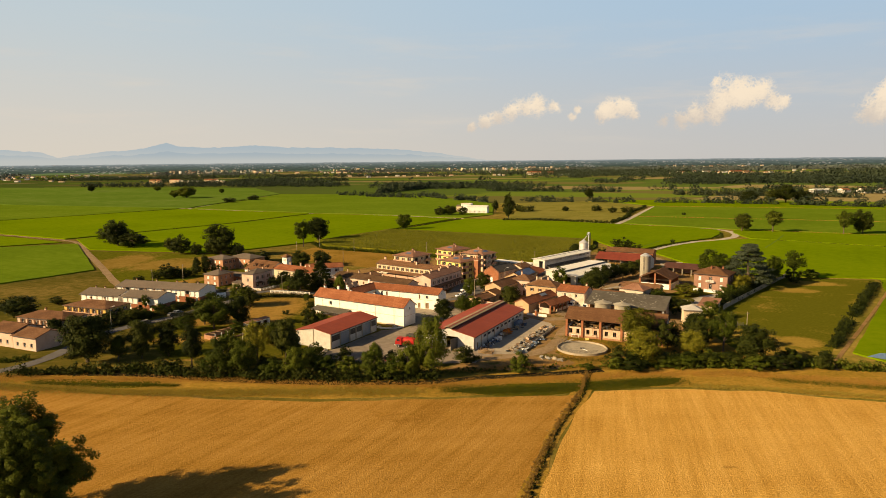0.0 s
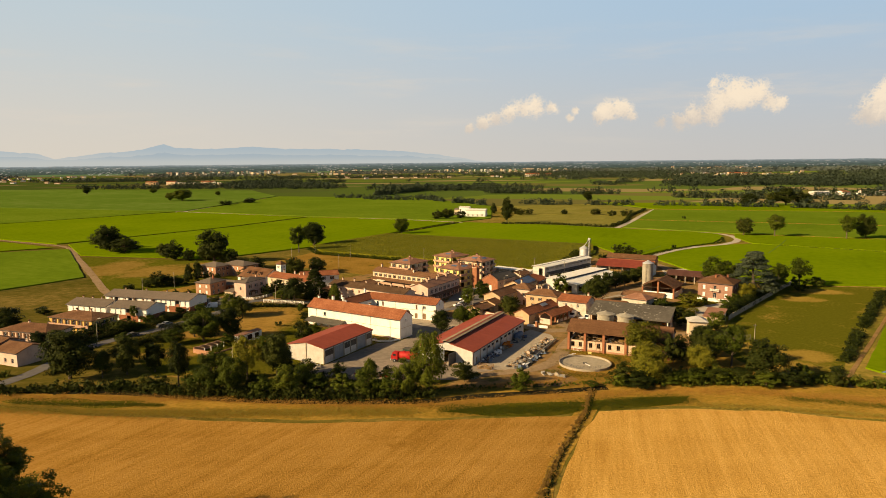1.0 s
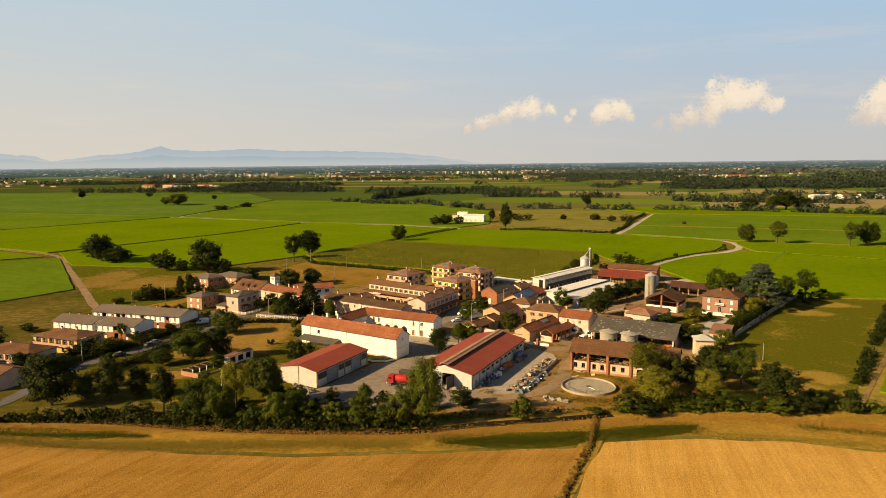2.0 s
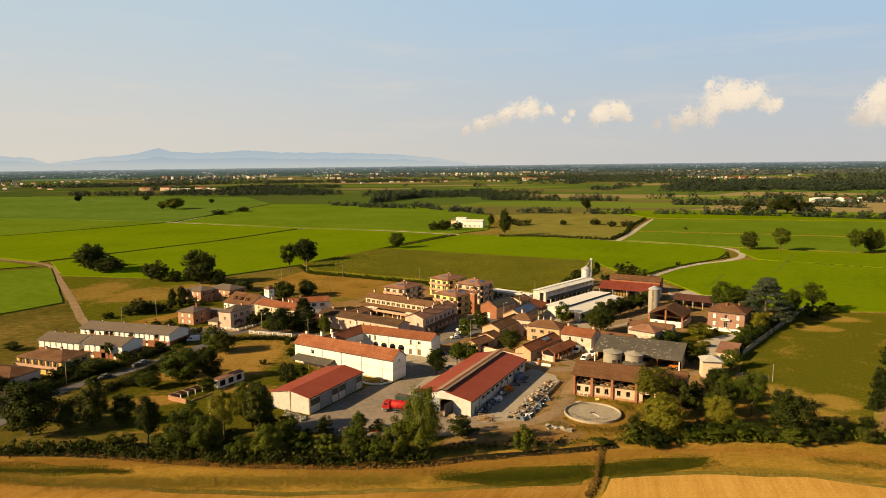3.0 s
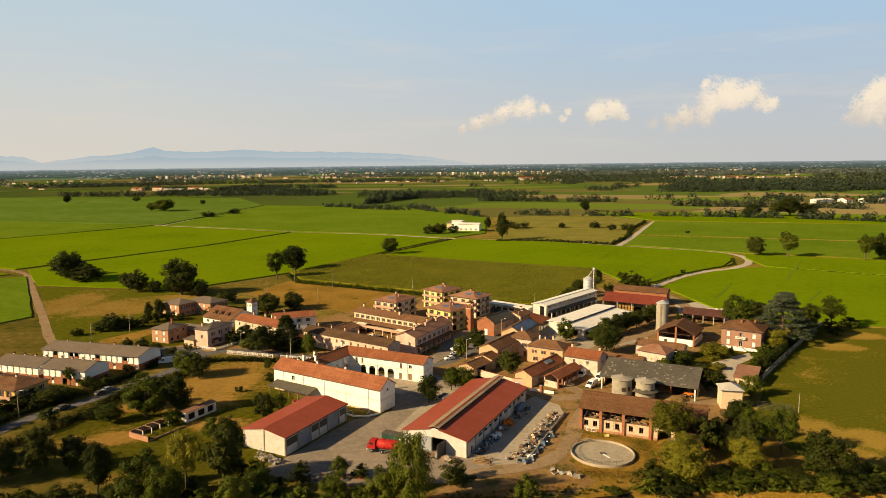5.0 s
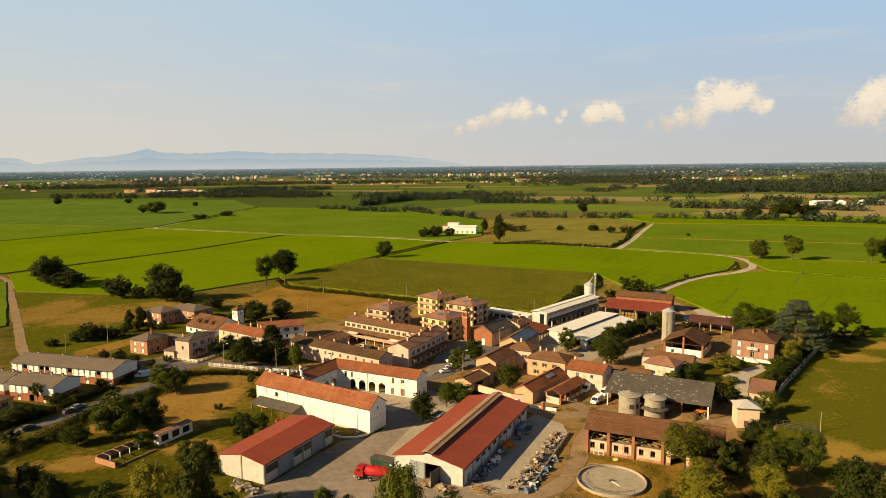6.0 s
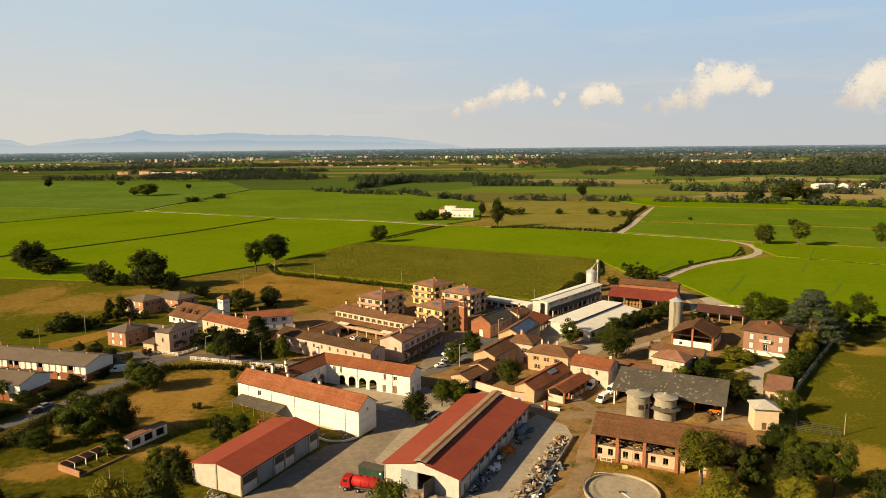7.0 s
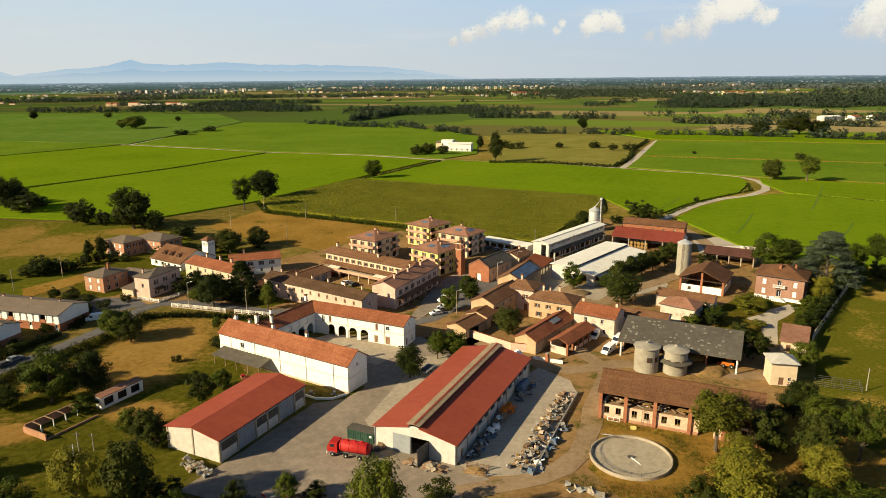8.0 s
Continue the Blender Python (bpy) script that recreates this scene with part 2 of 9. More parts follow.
TILE_RED = material("red_orange_tiles", ((0.125, 0.0374, 0.0162), (0.181, 0.053, 0.0212), (0.225, 0.0808, 0.0362)), 2.0, 0.2, 0.9, 0.5, 4.0, local=True, spread=0.1)
RED_SHEET = material("red_metal_sheet", ((0.224, 0.0468, 0.024), (0.2744, 0.0598, 0.03), (0.3248, 0.078, 0.042)), 0.5, 0.05, 0.6, 0.15, 3.0, local=True, rows=(90, 1.0, 0.06))
DARK_SHEET = material("rust_red_sheet", ((0.12, 0.028, 0.018), (0.17, 0.038, 0.024), (0.21, 0.055, 0.034)), 0.5, 0.08, 0.7, 0.15, 3.0, local=True)
FIBRE = material("grey_fibre_cement_sheet", ((0.06412, 0.0552, 0.04195), (0.0943, 0.0824, 0.0643), (0.1361, 0.12, 0.09424)), 0.8, 0.12, 0.9, 0.3, 4.0, local=True, wear=((0.36, 0.325, 0.26), 0.9, 0.09))
GREY_ROOF = material("grey_brown_roof_tiles", ((0.1104, 0.08396, 0.06102), (0.1445, 0.1122, 0.08305), (0.1927, 0.148, 0.1105)), 1.5, 0.15, 0.9, 0.3, 5.0, local=True, spread=0.1)
WHITE_ROOF = material("white_roof_sheet", ((0.5832, 0.545, 0.4494), (0.7193, 0.6765, 0.5766), (0.7776, 0.7423, 0.6445)), 0.4, 0.08, 0.6, 0.1, 3.0, local=True)
GALV = material("galvanised_steel", ((0.42, 0.42, 0.41), (0.54, 0.54, 0.52), (0.64, 0.63, 0.60)), 0.6, 0.15, 0.45, 0.15, 3.0, metal=0.4)
SILO_C = material("silo_concrete", ((0.2174, 0.1901, 0.1451), (0.3063, 0.273, 0.2106), (0.3853, 0.351, 0.2808)), 0.8, 0.15, 0.9, 0.2, 3.0, wear=((0.28, 0.25, 0.20), 0.3, 0.08))
PANEL_C = material("precast_concrete_panel", ((0.4234, 0.3989, 0.3534), (0.5298, 0.5051, 0.4514), (0.607, 0.5831, 0.529)), 0.7, 0.12, 0.9, 0.15, 3.0, wear=((0.34, 0.31, 0.26), 0.3, 0.07))
PANEL_OLD = material("stained_concrete_panel", ((0.3808, 0.3477, 0.295), (0.504, 0.4674, 0.4071), (0.6048, 0.57, 0.5074)), 0.7, 0.25, 0.9, 0.2, 3.0, wear=((0.26, 0.225, 0.175), 0.35, 0.12))
WOOD = material("weathered_wood", ((0.13, 0.08, 0.045), (0.22, 0.14, 0.08), (0.34, 0.24, 0.15)), 2.0, 0.4, 0.85, 0.3, 8.0)
DARK = material("dark_timber", ((0.035, 0.025, 0.018), (0.06, 0.04, 0.028), (0.09, 0.06, 0.04)), 2.0, 0.4, 0.85, 0.2, 8.0)
SHUTTER = material("brown_shutter_paint", ((0.10, 0.05, 0.03), (0.15, 0.08, 0.045), (0.20, 0.11, 0.07)), 1.5, 0.4, 0.7, 0.1, 8.0)
GREY_DOOR = material("blue_grey_door_sheet", ((0.20, 0.21, 0.22), (0.26, 0.275, 0.285), (0.32, 0.335, 0.34)), 0.6, 0.2, 0.7, 0.1, 3.0)
FRAME = material("white_paint", ((0.62, 0.59, 0.53), (0.74, 0.71, 0.66), (0.80, 0.78, 0.74)), 1.0, 0.3, 0.7, 0.05, 4.0)
RED_PAINT = material("red_vehicle_paint", ((0.26, 0.014, 0.012), (0.36, 0.02, 0.018), (0.44, 0.04, 0.034)), 1.0, 0.4, 0.55, 0.02, 3.0)
GREEN_PAINT = material("dark_green_paint", ((0.025, 0.05, 0.035), (0.035, 0.07, 0.05), (0.06, 0.10, 0.07)), 0.6, 0.2, 0.6, 0.1, 3.0)
WHITE_PAINT = material("white_vehicle_paint", ((0.70, 0.69, 0.66), (0.78, 0.77, 0.75), (0.82, 0.82, 0.80)), 0.5, 0.2, 0.35, 0.02, 3.0)
GREY_PAINT = material("grey_vehicle_paint", ((0.14, 0.15, 0.16), (0.19, 0.20, 0.21), (0.25, 0.26, 0.27)), 0.5, 0.2, 0.35, 0.02, 3.0)
ORANGE_PAINT = material("orange_machine_paint", ((0.45, 0.11, 0.015), (0.58, 0.16, 0.02), (0.62, 0.24, 0.04)), 0.8, 0.3, 0.6, 0.1, 3.0)
BLUE_PAINT = material("faded_blue_paint", ((0.06, 0.09, 0.14), (0.10, 0.14, 0.20), (0.16, 0.20, 0.26)), 0.8, 0.3, 0.6, 0.1, 3.0)
RUBBER = material("black_rubber", ((0.015, 0.015, 0.015), (0.025, 0.025, 0.025), (0.05, 0.048, 0.045)), 2.0, 0.4, 0.85, 0.1, 8.0)
IRON = material("dark_iron", ((0.05, 0.048, 0.045), (0.09, 0.085, 0.08), (0.15, 0.13, 0.11)), 1.5, 0.4, 0.7, 0.1, 6.0)
# cells lightened towards blue, a sky reflection put into the base colour
SOLAR = material("sky_tinted_solar_cells", ((0.064, 0.09, 0.143), (0.096, 0.135, 0.208), (0.16, 0.21, 0.286)), 0.6, 0.2, 0.2, 0.0, 3.0)
STONE = material("grey_rubble_stone", ((0.1924, 0.1776, 0.148), (0.2812, 0.259, 0.222), (0.3848, 0.3552, 0.3034)), 1.2, 0.3, 0.92, 0.4, 3.0, spread=0.3)
HAY = material("straw", ((0.187, 0.11, 0.0336), (0.253, 0.155, 0.0504), (0.308, 0.2, 0.0756)), 2.0, 0.4, 0.95, 0.5, 6.0)
BARK = material("bark", ((0.06, 0.045, 0.03), (0.10, 0.075, 0.05), (0.16, 0.125, 0.09)), 2.0, 0.5, 0.95, 0.6, 6.0)
GLASS = glass("window_glass")
WATER = glass("flood_water", (0.10, 0.13, 0.12))
AWNING = material("pale_awning_cloth", ((0.50, 0.42, 0.30), (0.60, 0.52, 0.39), (0.68, 0.60, 0.47)), 0.8, 0.3, 0.9, 0.05, 4.0)
VENT = material("lichened_tan_sheet", ((0.19, 0.14, 0.085), (0.27, 0.20, 0.125), (0.35, 0.27, 0.175)), 0.8, 0.2, 0.9, 0.3, 4.0, local=True)
# mud, coloured near black so that it carries the deep ditch's shadow
MUD_SHADED = material("mud_with_ditch_shade", ((0.012, 0.012, 0.007), (0.02, 0.018, 0.010), (0.035, 0.03, 0.016)), 0.8, 0.2, 0.9, 0.3, 3.0, spec=0.0)
LEAF = foliage("broad_leaves", (0.01758, 0.02456, 0.00264), (0.04396, 0.05858, 0.00528), (0.1099, 0.1229, 0.01232), 0.12)
LEAF_DARK = foliage("dark_leaves", (0.008791, 0.0135, 0.00264), (0.02398, 0.03121, 0.0044), (0.06394, 0.06749, 0.00968), 0.08)
LEAF_PALE = foliage("yellowish_leaves", (0.0468, 0.04875, 0.0048), (0.104, 0.1033, 0.0096), (0.208, 0.1804, 0.01728), 0.15)
NEEDLE = foliage("blue_green_needles", (0.028, 0.039, 0.022), (0.048, 0.062, 0.036), (0.09, 0.105, 0.060), 0.1)
# haze of distance mixed into the leaf colour: paler and bluer than LEAF
FAR_LEAF_HAZED = foliage("haze_tinted_leaves", (0.056, 0.070, 0.062), (0.080, 0.096, 0.082), (0.11, 0.128, 0.10), 0.1)
HEDGE_ROOF = material("pale_stone_roof", ((0.30, 0.28, 0.24), (0.42, 0.39, 0.34), (0.52, 0.49, 0.43)), 1.2, 0.3, 0.9, 0.3, 5.0, local=True)
# leaf colour greyed and lightened a little to carry distance haze
FAR_LEAF = foliage("lightly_hazed_leaves", (0.026, 0.037, 0.020), (0.037, 0.050, 0.027), (0.050, 0.064, 0.033), 0.1)
REED = foliage("tall_brown_grass", (0.235, 0.125, 0.022), (0.35, 0.185, 0.037), (0.46, 0.255, 0.058), 0.25)
GOLD = foliage("tall_yellow_grass", (0.1466, 0.1127, 0.01386), (0.2639, 0.1972, 0.0297), (0.3715, 0.2761, 0.05445), 0.25)
WEED = foliage("green_weeds", (0.04, 0.05, 0.005), (0.075, 0.085, 0.008), (0.14, 0.135, 0.018), 0.3)


def parched(name, green, tan, spots, grain=0.6, dry=-1.05):
    """Turf that is green in one place and burnt tan in another: spots are (x, y, reach across, reach along)."""
    m = bpy.data.materials.new(name)
    m.use_nodes = True
    n = Nodes(m.node_tree)
    pos = n.add("ShaderNodeNewGeometry").outputs["Position"]
    fine = n.add("ShaderNodeTexNoise", i0=pos, Scale=grain, Detail=5.0, Roughness=0.7).outputs[0]
    wide = n.add("ShaderNodeTexNoise", i0=pos, Scale=0.055, Detail=4.0, Roughness=0.6, Distortion=0.6).outputs[0]
    burnt = n.math("MULTIPLY_ADD", wide, 2.0, dry)
    for x, y, rx, ry in spots:
        away = n.add("ShaderNodeVectorMath", {"operation": "SUBTRACT"}, i0=pos, i1=(x, y, 0.0)).outputs[0]
        away = n.add("ShaderNodeVectorMath", {"operation": "MULTIPLY"}, i0=away, i1=(1 / rx, 1 / ry, 0.0)).outputs[0]
        d = n.add("ShaderNodeVectorMath", {"operation": "LENGTH"}, i0=away).outputs[1]
        d = n.math("ADD", n.math("SUBTRACT", 1.25, d), n.math("MULTIPLY", n.math("SUBTRACT", wide, 0.5), 1.2))
        burnt = n.math("MAXIMUM", burnt, d)
    f = n.band(n.math("ADD", burnt, n.math("MULTIPLY", n.math("SUBTRACT", fine, 0.5), 0.9)), 0.0, 0.62)
    g = n.ramp(fine, [(0.32, green[0]), (0.5, green[1]), (0.7, green[2])])
    t = n.ramp(n.math("ADD", n.math("MULTIPLY", fine, 0.6), n.math("MULTIPLY", wide, 0.4)), [(0.32, tan[0]), (0.5, tan[1]), (0.7, tan[2])])
    bump = n.add("ShaderNodeBump", Strength=0.5, Distance=0.3, Height=n.add("ShaderNodeTexNoise", i0=pos, Scale=2.2, Detail=5.0, Roughness=0.7).outputs[0]).outputs[0]
    n.add("ShaderNodeOutputMaterial", i0=n.add("ShaderNodeBsdfDiffuse", i0=n.mix(f, g, t), i1=0.4, Normal=bump).outputs[0])
    return m


GREENS = ((0.048, 0.048, 0.005), (0.080, 0.076, 0.0075), (0.12, 0.102, 0.014))
TANS = ((0.17, 0.10, 0.02), (0.27, 0.158, 0.036), (0.36, 0.215, 0.056))
PARK = parched("park_turf", GREENS, TANS, [(-77, 293, 17, 22), (-80, 270, 14, 14), (-90, 240, 8, 5), (-101, 216, 9, 4), (-84, 212, 8, 4), (-96, 268, 6, 10), (-66, 250, 9, 6)], 0.6, -1.08)
PASTURE = parched("pasture_turf", ((0.072, 0.076, 0.007), (0.100, 0.102, 0.0095), (0.135, 0.128, 0.015)), ((0.16, 0.105, 0.018), (0.235, 0.15, 0.032), (0.31, 0.20, 0.05)), [(-206, 420, 16, 40), (-174, 412, 22, 26), (-150, 440, 18, 8)], 0.4, -1.3)
TILE_PINK = material("faded_pink_tiles", ((0.17, 0.078, 0.045), (0.26, 0.13, 0.08), (0.35, 0.195, 0.125)), 2.0, 0.2, 0.92, 0.6, 4.0, rows=(0, 0.5, 0.06), local=True, spread=0.1)
OCHRE = material("deep_ochre_render", ((0.5152, 0.324, 0.095), (0.6272, 0.4104, 0.1235), (0.7056, 0.486, 0.1805)), 0.6, 0.15, 0.9, 0.1, 3.0)
PANEL_WHITE = material("white_wall_panels", ((0.72, 0.68, 0.60), (0.80, 0.77, 0.70), (0.84, 0.82, 0.77)), 0.6, 0.2, 0.85, 0.08, 3.0)
TILE_DARK = material("dark_mossy_tiles", ((0.05, 0.028, 0.015), (0.084, 0.047, 0.025), (0.14, 0.083, 0.046)), 2.0, 0.2, 0.92, 0.6, 4.0, rows=(0, 0.5, 0.06), wear=((0.075, 0.062, 0.03), 0.4, 0.1), local=True, spread=0.2)
# LEAF_DARK scaled down: the shade on the hedges' near side is in the colour
HEDGE = foliage("shade_darkened_hedge_leaves", (0.006, 0.0095, 0.0018), (0.0155, 0.021, 0.003), (0.045, 0.049, 0.007), 0.08)
DRY_WEED = foliage("dry_ditch_weeds", (0.10, 0.060, 0.013), (0.185, 0.108, 0.026), (0.29, 0.175, 0.05), 0.15)
MOWN = parched("mown_meadow_turf", ((0.056, 0.059, 0.0055), (0.067, 0.067, 0.0067), (0.085, 0.079, 0.0095)), ((0.135, 0.096, 0.015), (0.185, 0.125, 0.024), (0.235, 0.155, 0.034)), [(104, 244, 9, 12), (116, 240, 8, 7), (161, 333, 10, 6), (104, 228, 8, 9), (176, 352, 12, 7)], 0.9, -1.06)
PATCH = material("pale_patch_sheet", ((0.15, 0.135, 0.108), (0.205, 0.186, 0.15), (0.26, 0.235, 0.19)), 1.5, 0.4, 0.9, 0.2, 5.0)
CRUST = material("dried_slurry_crust", ((0.2511, 0.2047, 0.1393), (0.3526, 0.2976, 0.2133), (0.4274, 0.3715, 0.2786)), 0.9, 0.18, 0.9, 0.4, 3.0, wear=((0.15, 0.115, 0.075), 0.35, 0.09), spec=0.0)
CORN = foliage("maize_leaves", (0.1085, 0.115, 0.01197), (0.1699, 0.1697, 0.01995), (0.2454, 0.2299, 0.0379), 0.3)
BALCONY = material("brown_pink_balcony_render", ((0.36, 0.21, 0.14), (0.46, 0.28, 0.19), (0.55, 0.36, 0.26)), 0.8, 0.2, 0.9, 0.1, 3.0)
PURPLE_SHEET = material("dark_brown_sheet", ((0.055, 0.026, 0.02), (0.085, 0.038, 0.028), (0.12, 0.06, 0.045)), 0.5, 0.08, 0.8, 0.15, 3.0, local=True)
VERGE = material("rough_verge_turf", ((0.1667, 0.1129, 0.01573), (0.3168, 0.1882, 0.03146), (0.4836, 0.2791, 0.0572)), 0.9, 0.09, 0.95, 0.8, 2.0, spec=0.0)
LANE = material("tan_lane_dust", ((0.1822, 0.12, 0.06336), (0.265, 0.1819, 0.1008), (0.3395, 0.2438, 0.1476)), 0.9, 0.12, 0.95, 0.4, 4.0, wear=((0.16, 0.115, 0.045), 0.2, 0.16), spec=0.0)
OLD_PLASTER = material("stained_old_plaster", ((0.36, 0.29, 0.22), (0.52, 0.44, 0.35), (0.62, 0.55, 0.46)), 0.8, 0.3, 0.9, 0.2, 3.0, wear=((0.34, 0.23, 0.16), 0.45, 0.12))
FALLOW = material("fallow_stubble", ((0.115, 0.1105, 0.0189), (0.184, 0.1664, 0.0351), (0.253, 0.221, 0.0567)), 0.6, 0.03, 0.95, 0.6, 1.5, rows=(-20, 2.0, 0.10), spec=0.0)


# ---- building blocks ----
def mesh(name, bm, mat, smooth=False):
    me = bpy.data.meshes.new(name)
    bm.normal_update()
    bm.to_mesh(me)
    bm.free()
    me.materials.append(mat)
    if smooth:
        me.polygons.foreach_set("use_smooth", [True] * len(me.polygons))
    return me


def part(name, bm, mat, parent, label="", m=None, smooth=False):
    me = bm if isinstance(bm, bpy.types.Mesh) else mesh(name, bm, mat, smooth)
    ob = new(name, me)
    ob.parent = parent
    if m is not None:
        ob.matrix_basis = m
    return tagged(ob, label)


def thing(name, label, category, x, y, z=0, rz=0, group="", kind=""):
    ob = new(name)
    ob.empty_display_size = 0.5
    ob.matrix_basis = pose(x, y, z, 0, 0, rz)
    return tagged(ob, label, category, group, kind)


def whole(name, bm, mat, label, category, m=None, group="", kind="", smooth=False):
    ob = new(name, bm if isinstance(bm, bpy.types.Mesh) else mesh(name, bm, mat, smooth))
    if m is not None:
        ob.matrix_basis = m
    return tagged(ob, label, category, group, kind)


def box(bm, x0, x1, y0, y1, z0, z1, m=None):
    vs = [bm.verts.new((x, y, z)) for x in (x0, x1) for y in (y0, y1) for z in (z0, z1)]
    if m is not None:
        for v in vs:
            v.co = m @ v.co
    for f in ((0, 1, 3, 2), (4, 6, 7, 5), (0, 4, 5, 1), (2, 3, 7, 6), (0, 2, 6, 4), (1, 5, 7, 3)):
        bm.faces.new([vs[i] for i in f])
    return bm


def boxes(*specs):
    bm = bmesh.new()
    for s in specs:
        box(bm, *s)
    return bm


def prism(bm, poly, a, b, axis="x"):
    """A polygon of (across, up) pushed along an axis from a to b."""
    def at(u, w, t):
        return (t, u, w) if axis == "x" else (u, t, w) if axis == "y" else (u, w, t)
    r0 = [bm.verts.new(at(u, w, a)) for u, w in poly]
    r1 = [bm.verts.new(at(u, w, b)) for u, w in poly]
    k = len(poly)
    for i in range(k):
        bm.faces.new((r0[i], r0[(i + 1) % k], r1[(i + 1) % k], r1[i]))
    bm.faces.new(r0[::-1])
    bm.faces.new(r1)
    bmesh.ops.recalc_face_normals(bm, faces=list(bm.faces))
    return bm


def lathe(bm, profile, sides=24, x=0, y=0):
    """A turned form from (radius, height) pairs."""
    rings = []
    for r, z in profile:
        rings.append([bm.verts.new((x + r * math.cos(i * math.tau / sides), y + r * math.sin(i * math.tau / sides), z)) for i in range(sides)])
    for a, b in zip(rings, rings[1:]):
        for i in range(sides):
            j = (i + 1) % sides
            bm.faces.new((a[i], a[j], b[j], b[i]))
    bm.faces.new(rings[0][::-1])
    bm.faces.new(rings[-1])
    return bm


def beam(bm, a, b, r=0.05, sides=6):
    """A round bar from a to b."""
    a, b = Vector(a), Vector(b)
    q = (b - a).to_track_quat("Z", "Y")
    ends = []
    for p, s in ((a, 1.0), (b, 1.0)):
        ends.append([bm.verts.new(p + q @ Vector((r * s * math.cos(i * math.tau / sides), r * s * math.sin(i * math.tau / sides), 0))) for i in range(sides)])
    for i in range(sides):
        j = (i + 1) % sides
        bm.faces.new((ends[0][i], ends[0][j], ends[1][j], ends[1][i]))
    bm.faces.new(ends[0][::-1])
    bm.faces.new(ends[1])
    return bm


# ---- ground ----
def outline(pts, step=6.0, wobble=0.8, closed=True):
    """The corners of a plot, joined by slightly wavering edges."""
    out = []
    n = len(pts)
    for i in range(n if closed else n - 1):
        a, b = Vector((*pts[i], 0)), Vector((*pts[(i + 1) % n], 0))
        k = max(1, min(60, int((b - a).length / step)))
        for j in range(k):
            p = a.lerp(b, j / k)
            w = noise.noise_vector(p * 0.09) * wobble
            out.append((p.x + w.x, p.y + w.y))
    if not closed:
        out.append(pts[-1])
    return out


def plot(name, pts, z, mat, label, category="field", step=6.0, wobble=0.8, base=0.0):
    """A sheet of land; a crop stands as high as z, with sides down to the ground."""
    bm = bmesh.new()
    line = outline(pts, step, wobble)
    top = [bm.verts.new((x, y, z)) for x, y in line]
    low = [bm.verts.new((x, y, base - 0.02)) for x, y in line]
    bm.faces.new(top)
    for i in range(len(line)):
        j = (i + 1) % len(line)
        bm.faces.new((low[i], low[j], top[j], top[i]))
    bmesh.ops.triangulate(bm, faces=[f for f in bm.faces if len(f.verts) > 4])
    bmesh.ops.recalc_face_normals(bm, faces=list(bm.faces))
    return whole(name, bm, mat, label, category, kind="structure")


def ribbon(name, pts, width, z, mat, label, category="road", wobble=0.3, edge=0.25):
    """A road along a smooth line, with ragged edges."""
    way = [Vector((*p, 0)) for p in pts]
    line = []
    for i in range(len(way) - 1):
        p0, p1, p2, p3 = way[max(0, i - 1)], way[i], way[i + 1], way[min(len(way) - 1, i + 2)]
        k = max(2, int((p2 - p1).length / 5))
        for j in range(k):
            t = j / k
            line.append(0.5 * ((2 * p1) + (p2 - p0) * t + (2 * p0 - 5 * p1 + 4 * p2 - p3) * t * t + (3 * p1 - p0 - 3 * p2 + p3) * t ** 3))
    line.append(way[-1])
    bm = bmesh.new()
    prev = None
    for i, p in enumerate(line):
        d = (line[min(i + 1, len(line) - 1)] - line[max(i - 1, 0)]).normalized()
        n = Vector((-d.y, d.x, 0)) * width / 2
        row = []
        for s in (-1, 1):
            q = p + n * s * (1 + edge * noise.noise(p * 0.2 + Vector((s * 7, 0, 0))))
            row.append(bm.verts.new((q.x, q.y, z)))
        if prev:
            bm.faces.new((prev[0], row[0], row[1], prev[1]))
        prev = row
    bmesh.ops.recalc_face_normals(bm, faces=list(bm.faces))
    for f in bm.faces:
        if f.normal.z < 0:
            f.normal_flip()
    return whole(name, bm, mat, label, category, kind="structure")


def land(x, y):
    """Height of the far plain, which rises very gently towards the east."""
    d = math.hypot(x, y - 60)
    k = max(0.0, min(1.0, (d - 1550) / 1500))
    return 0.0085 * x * k * k * (3 - 2 * k)


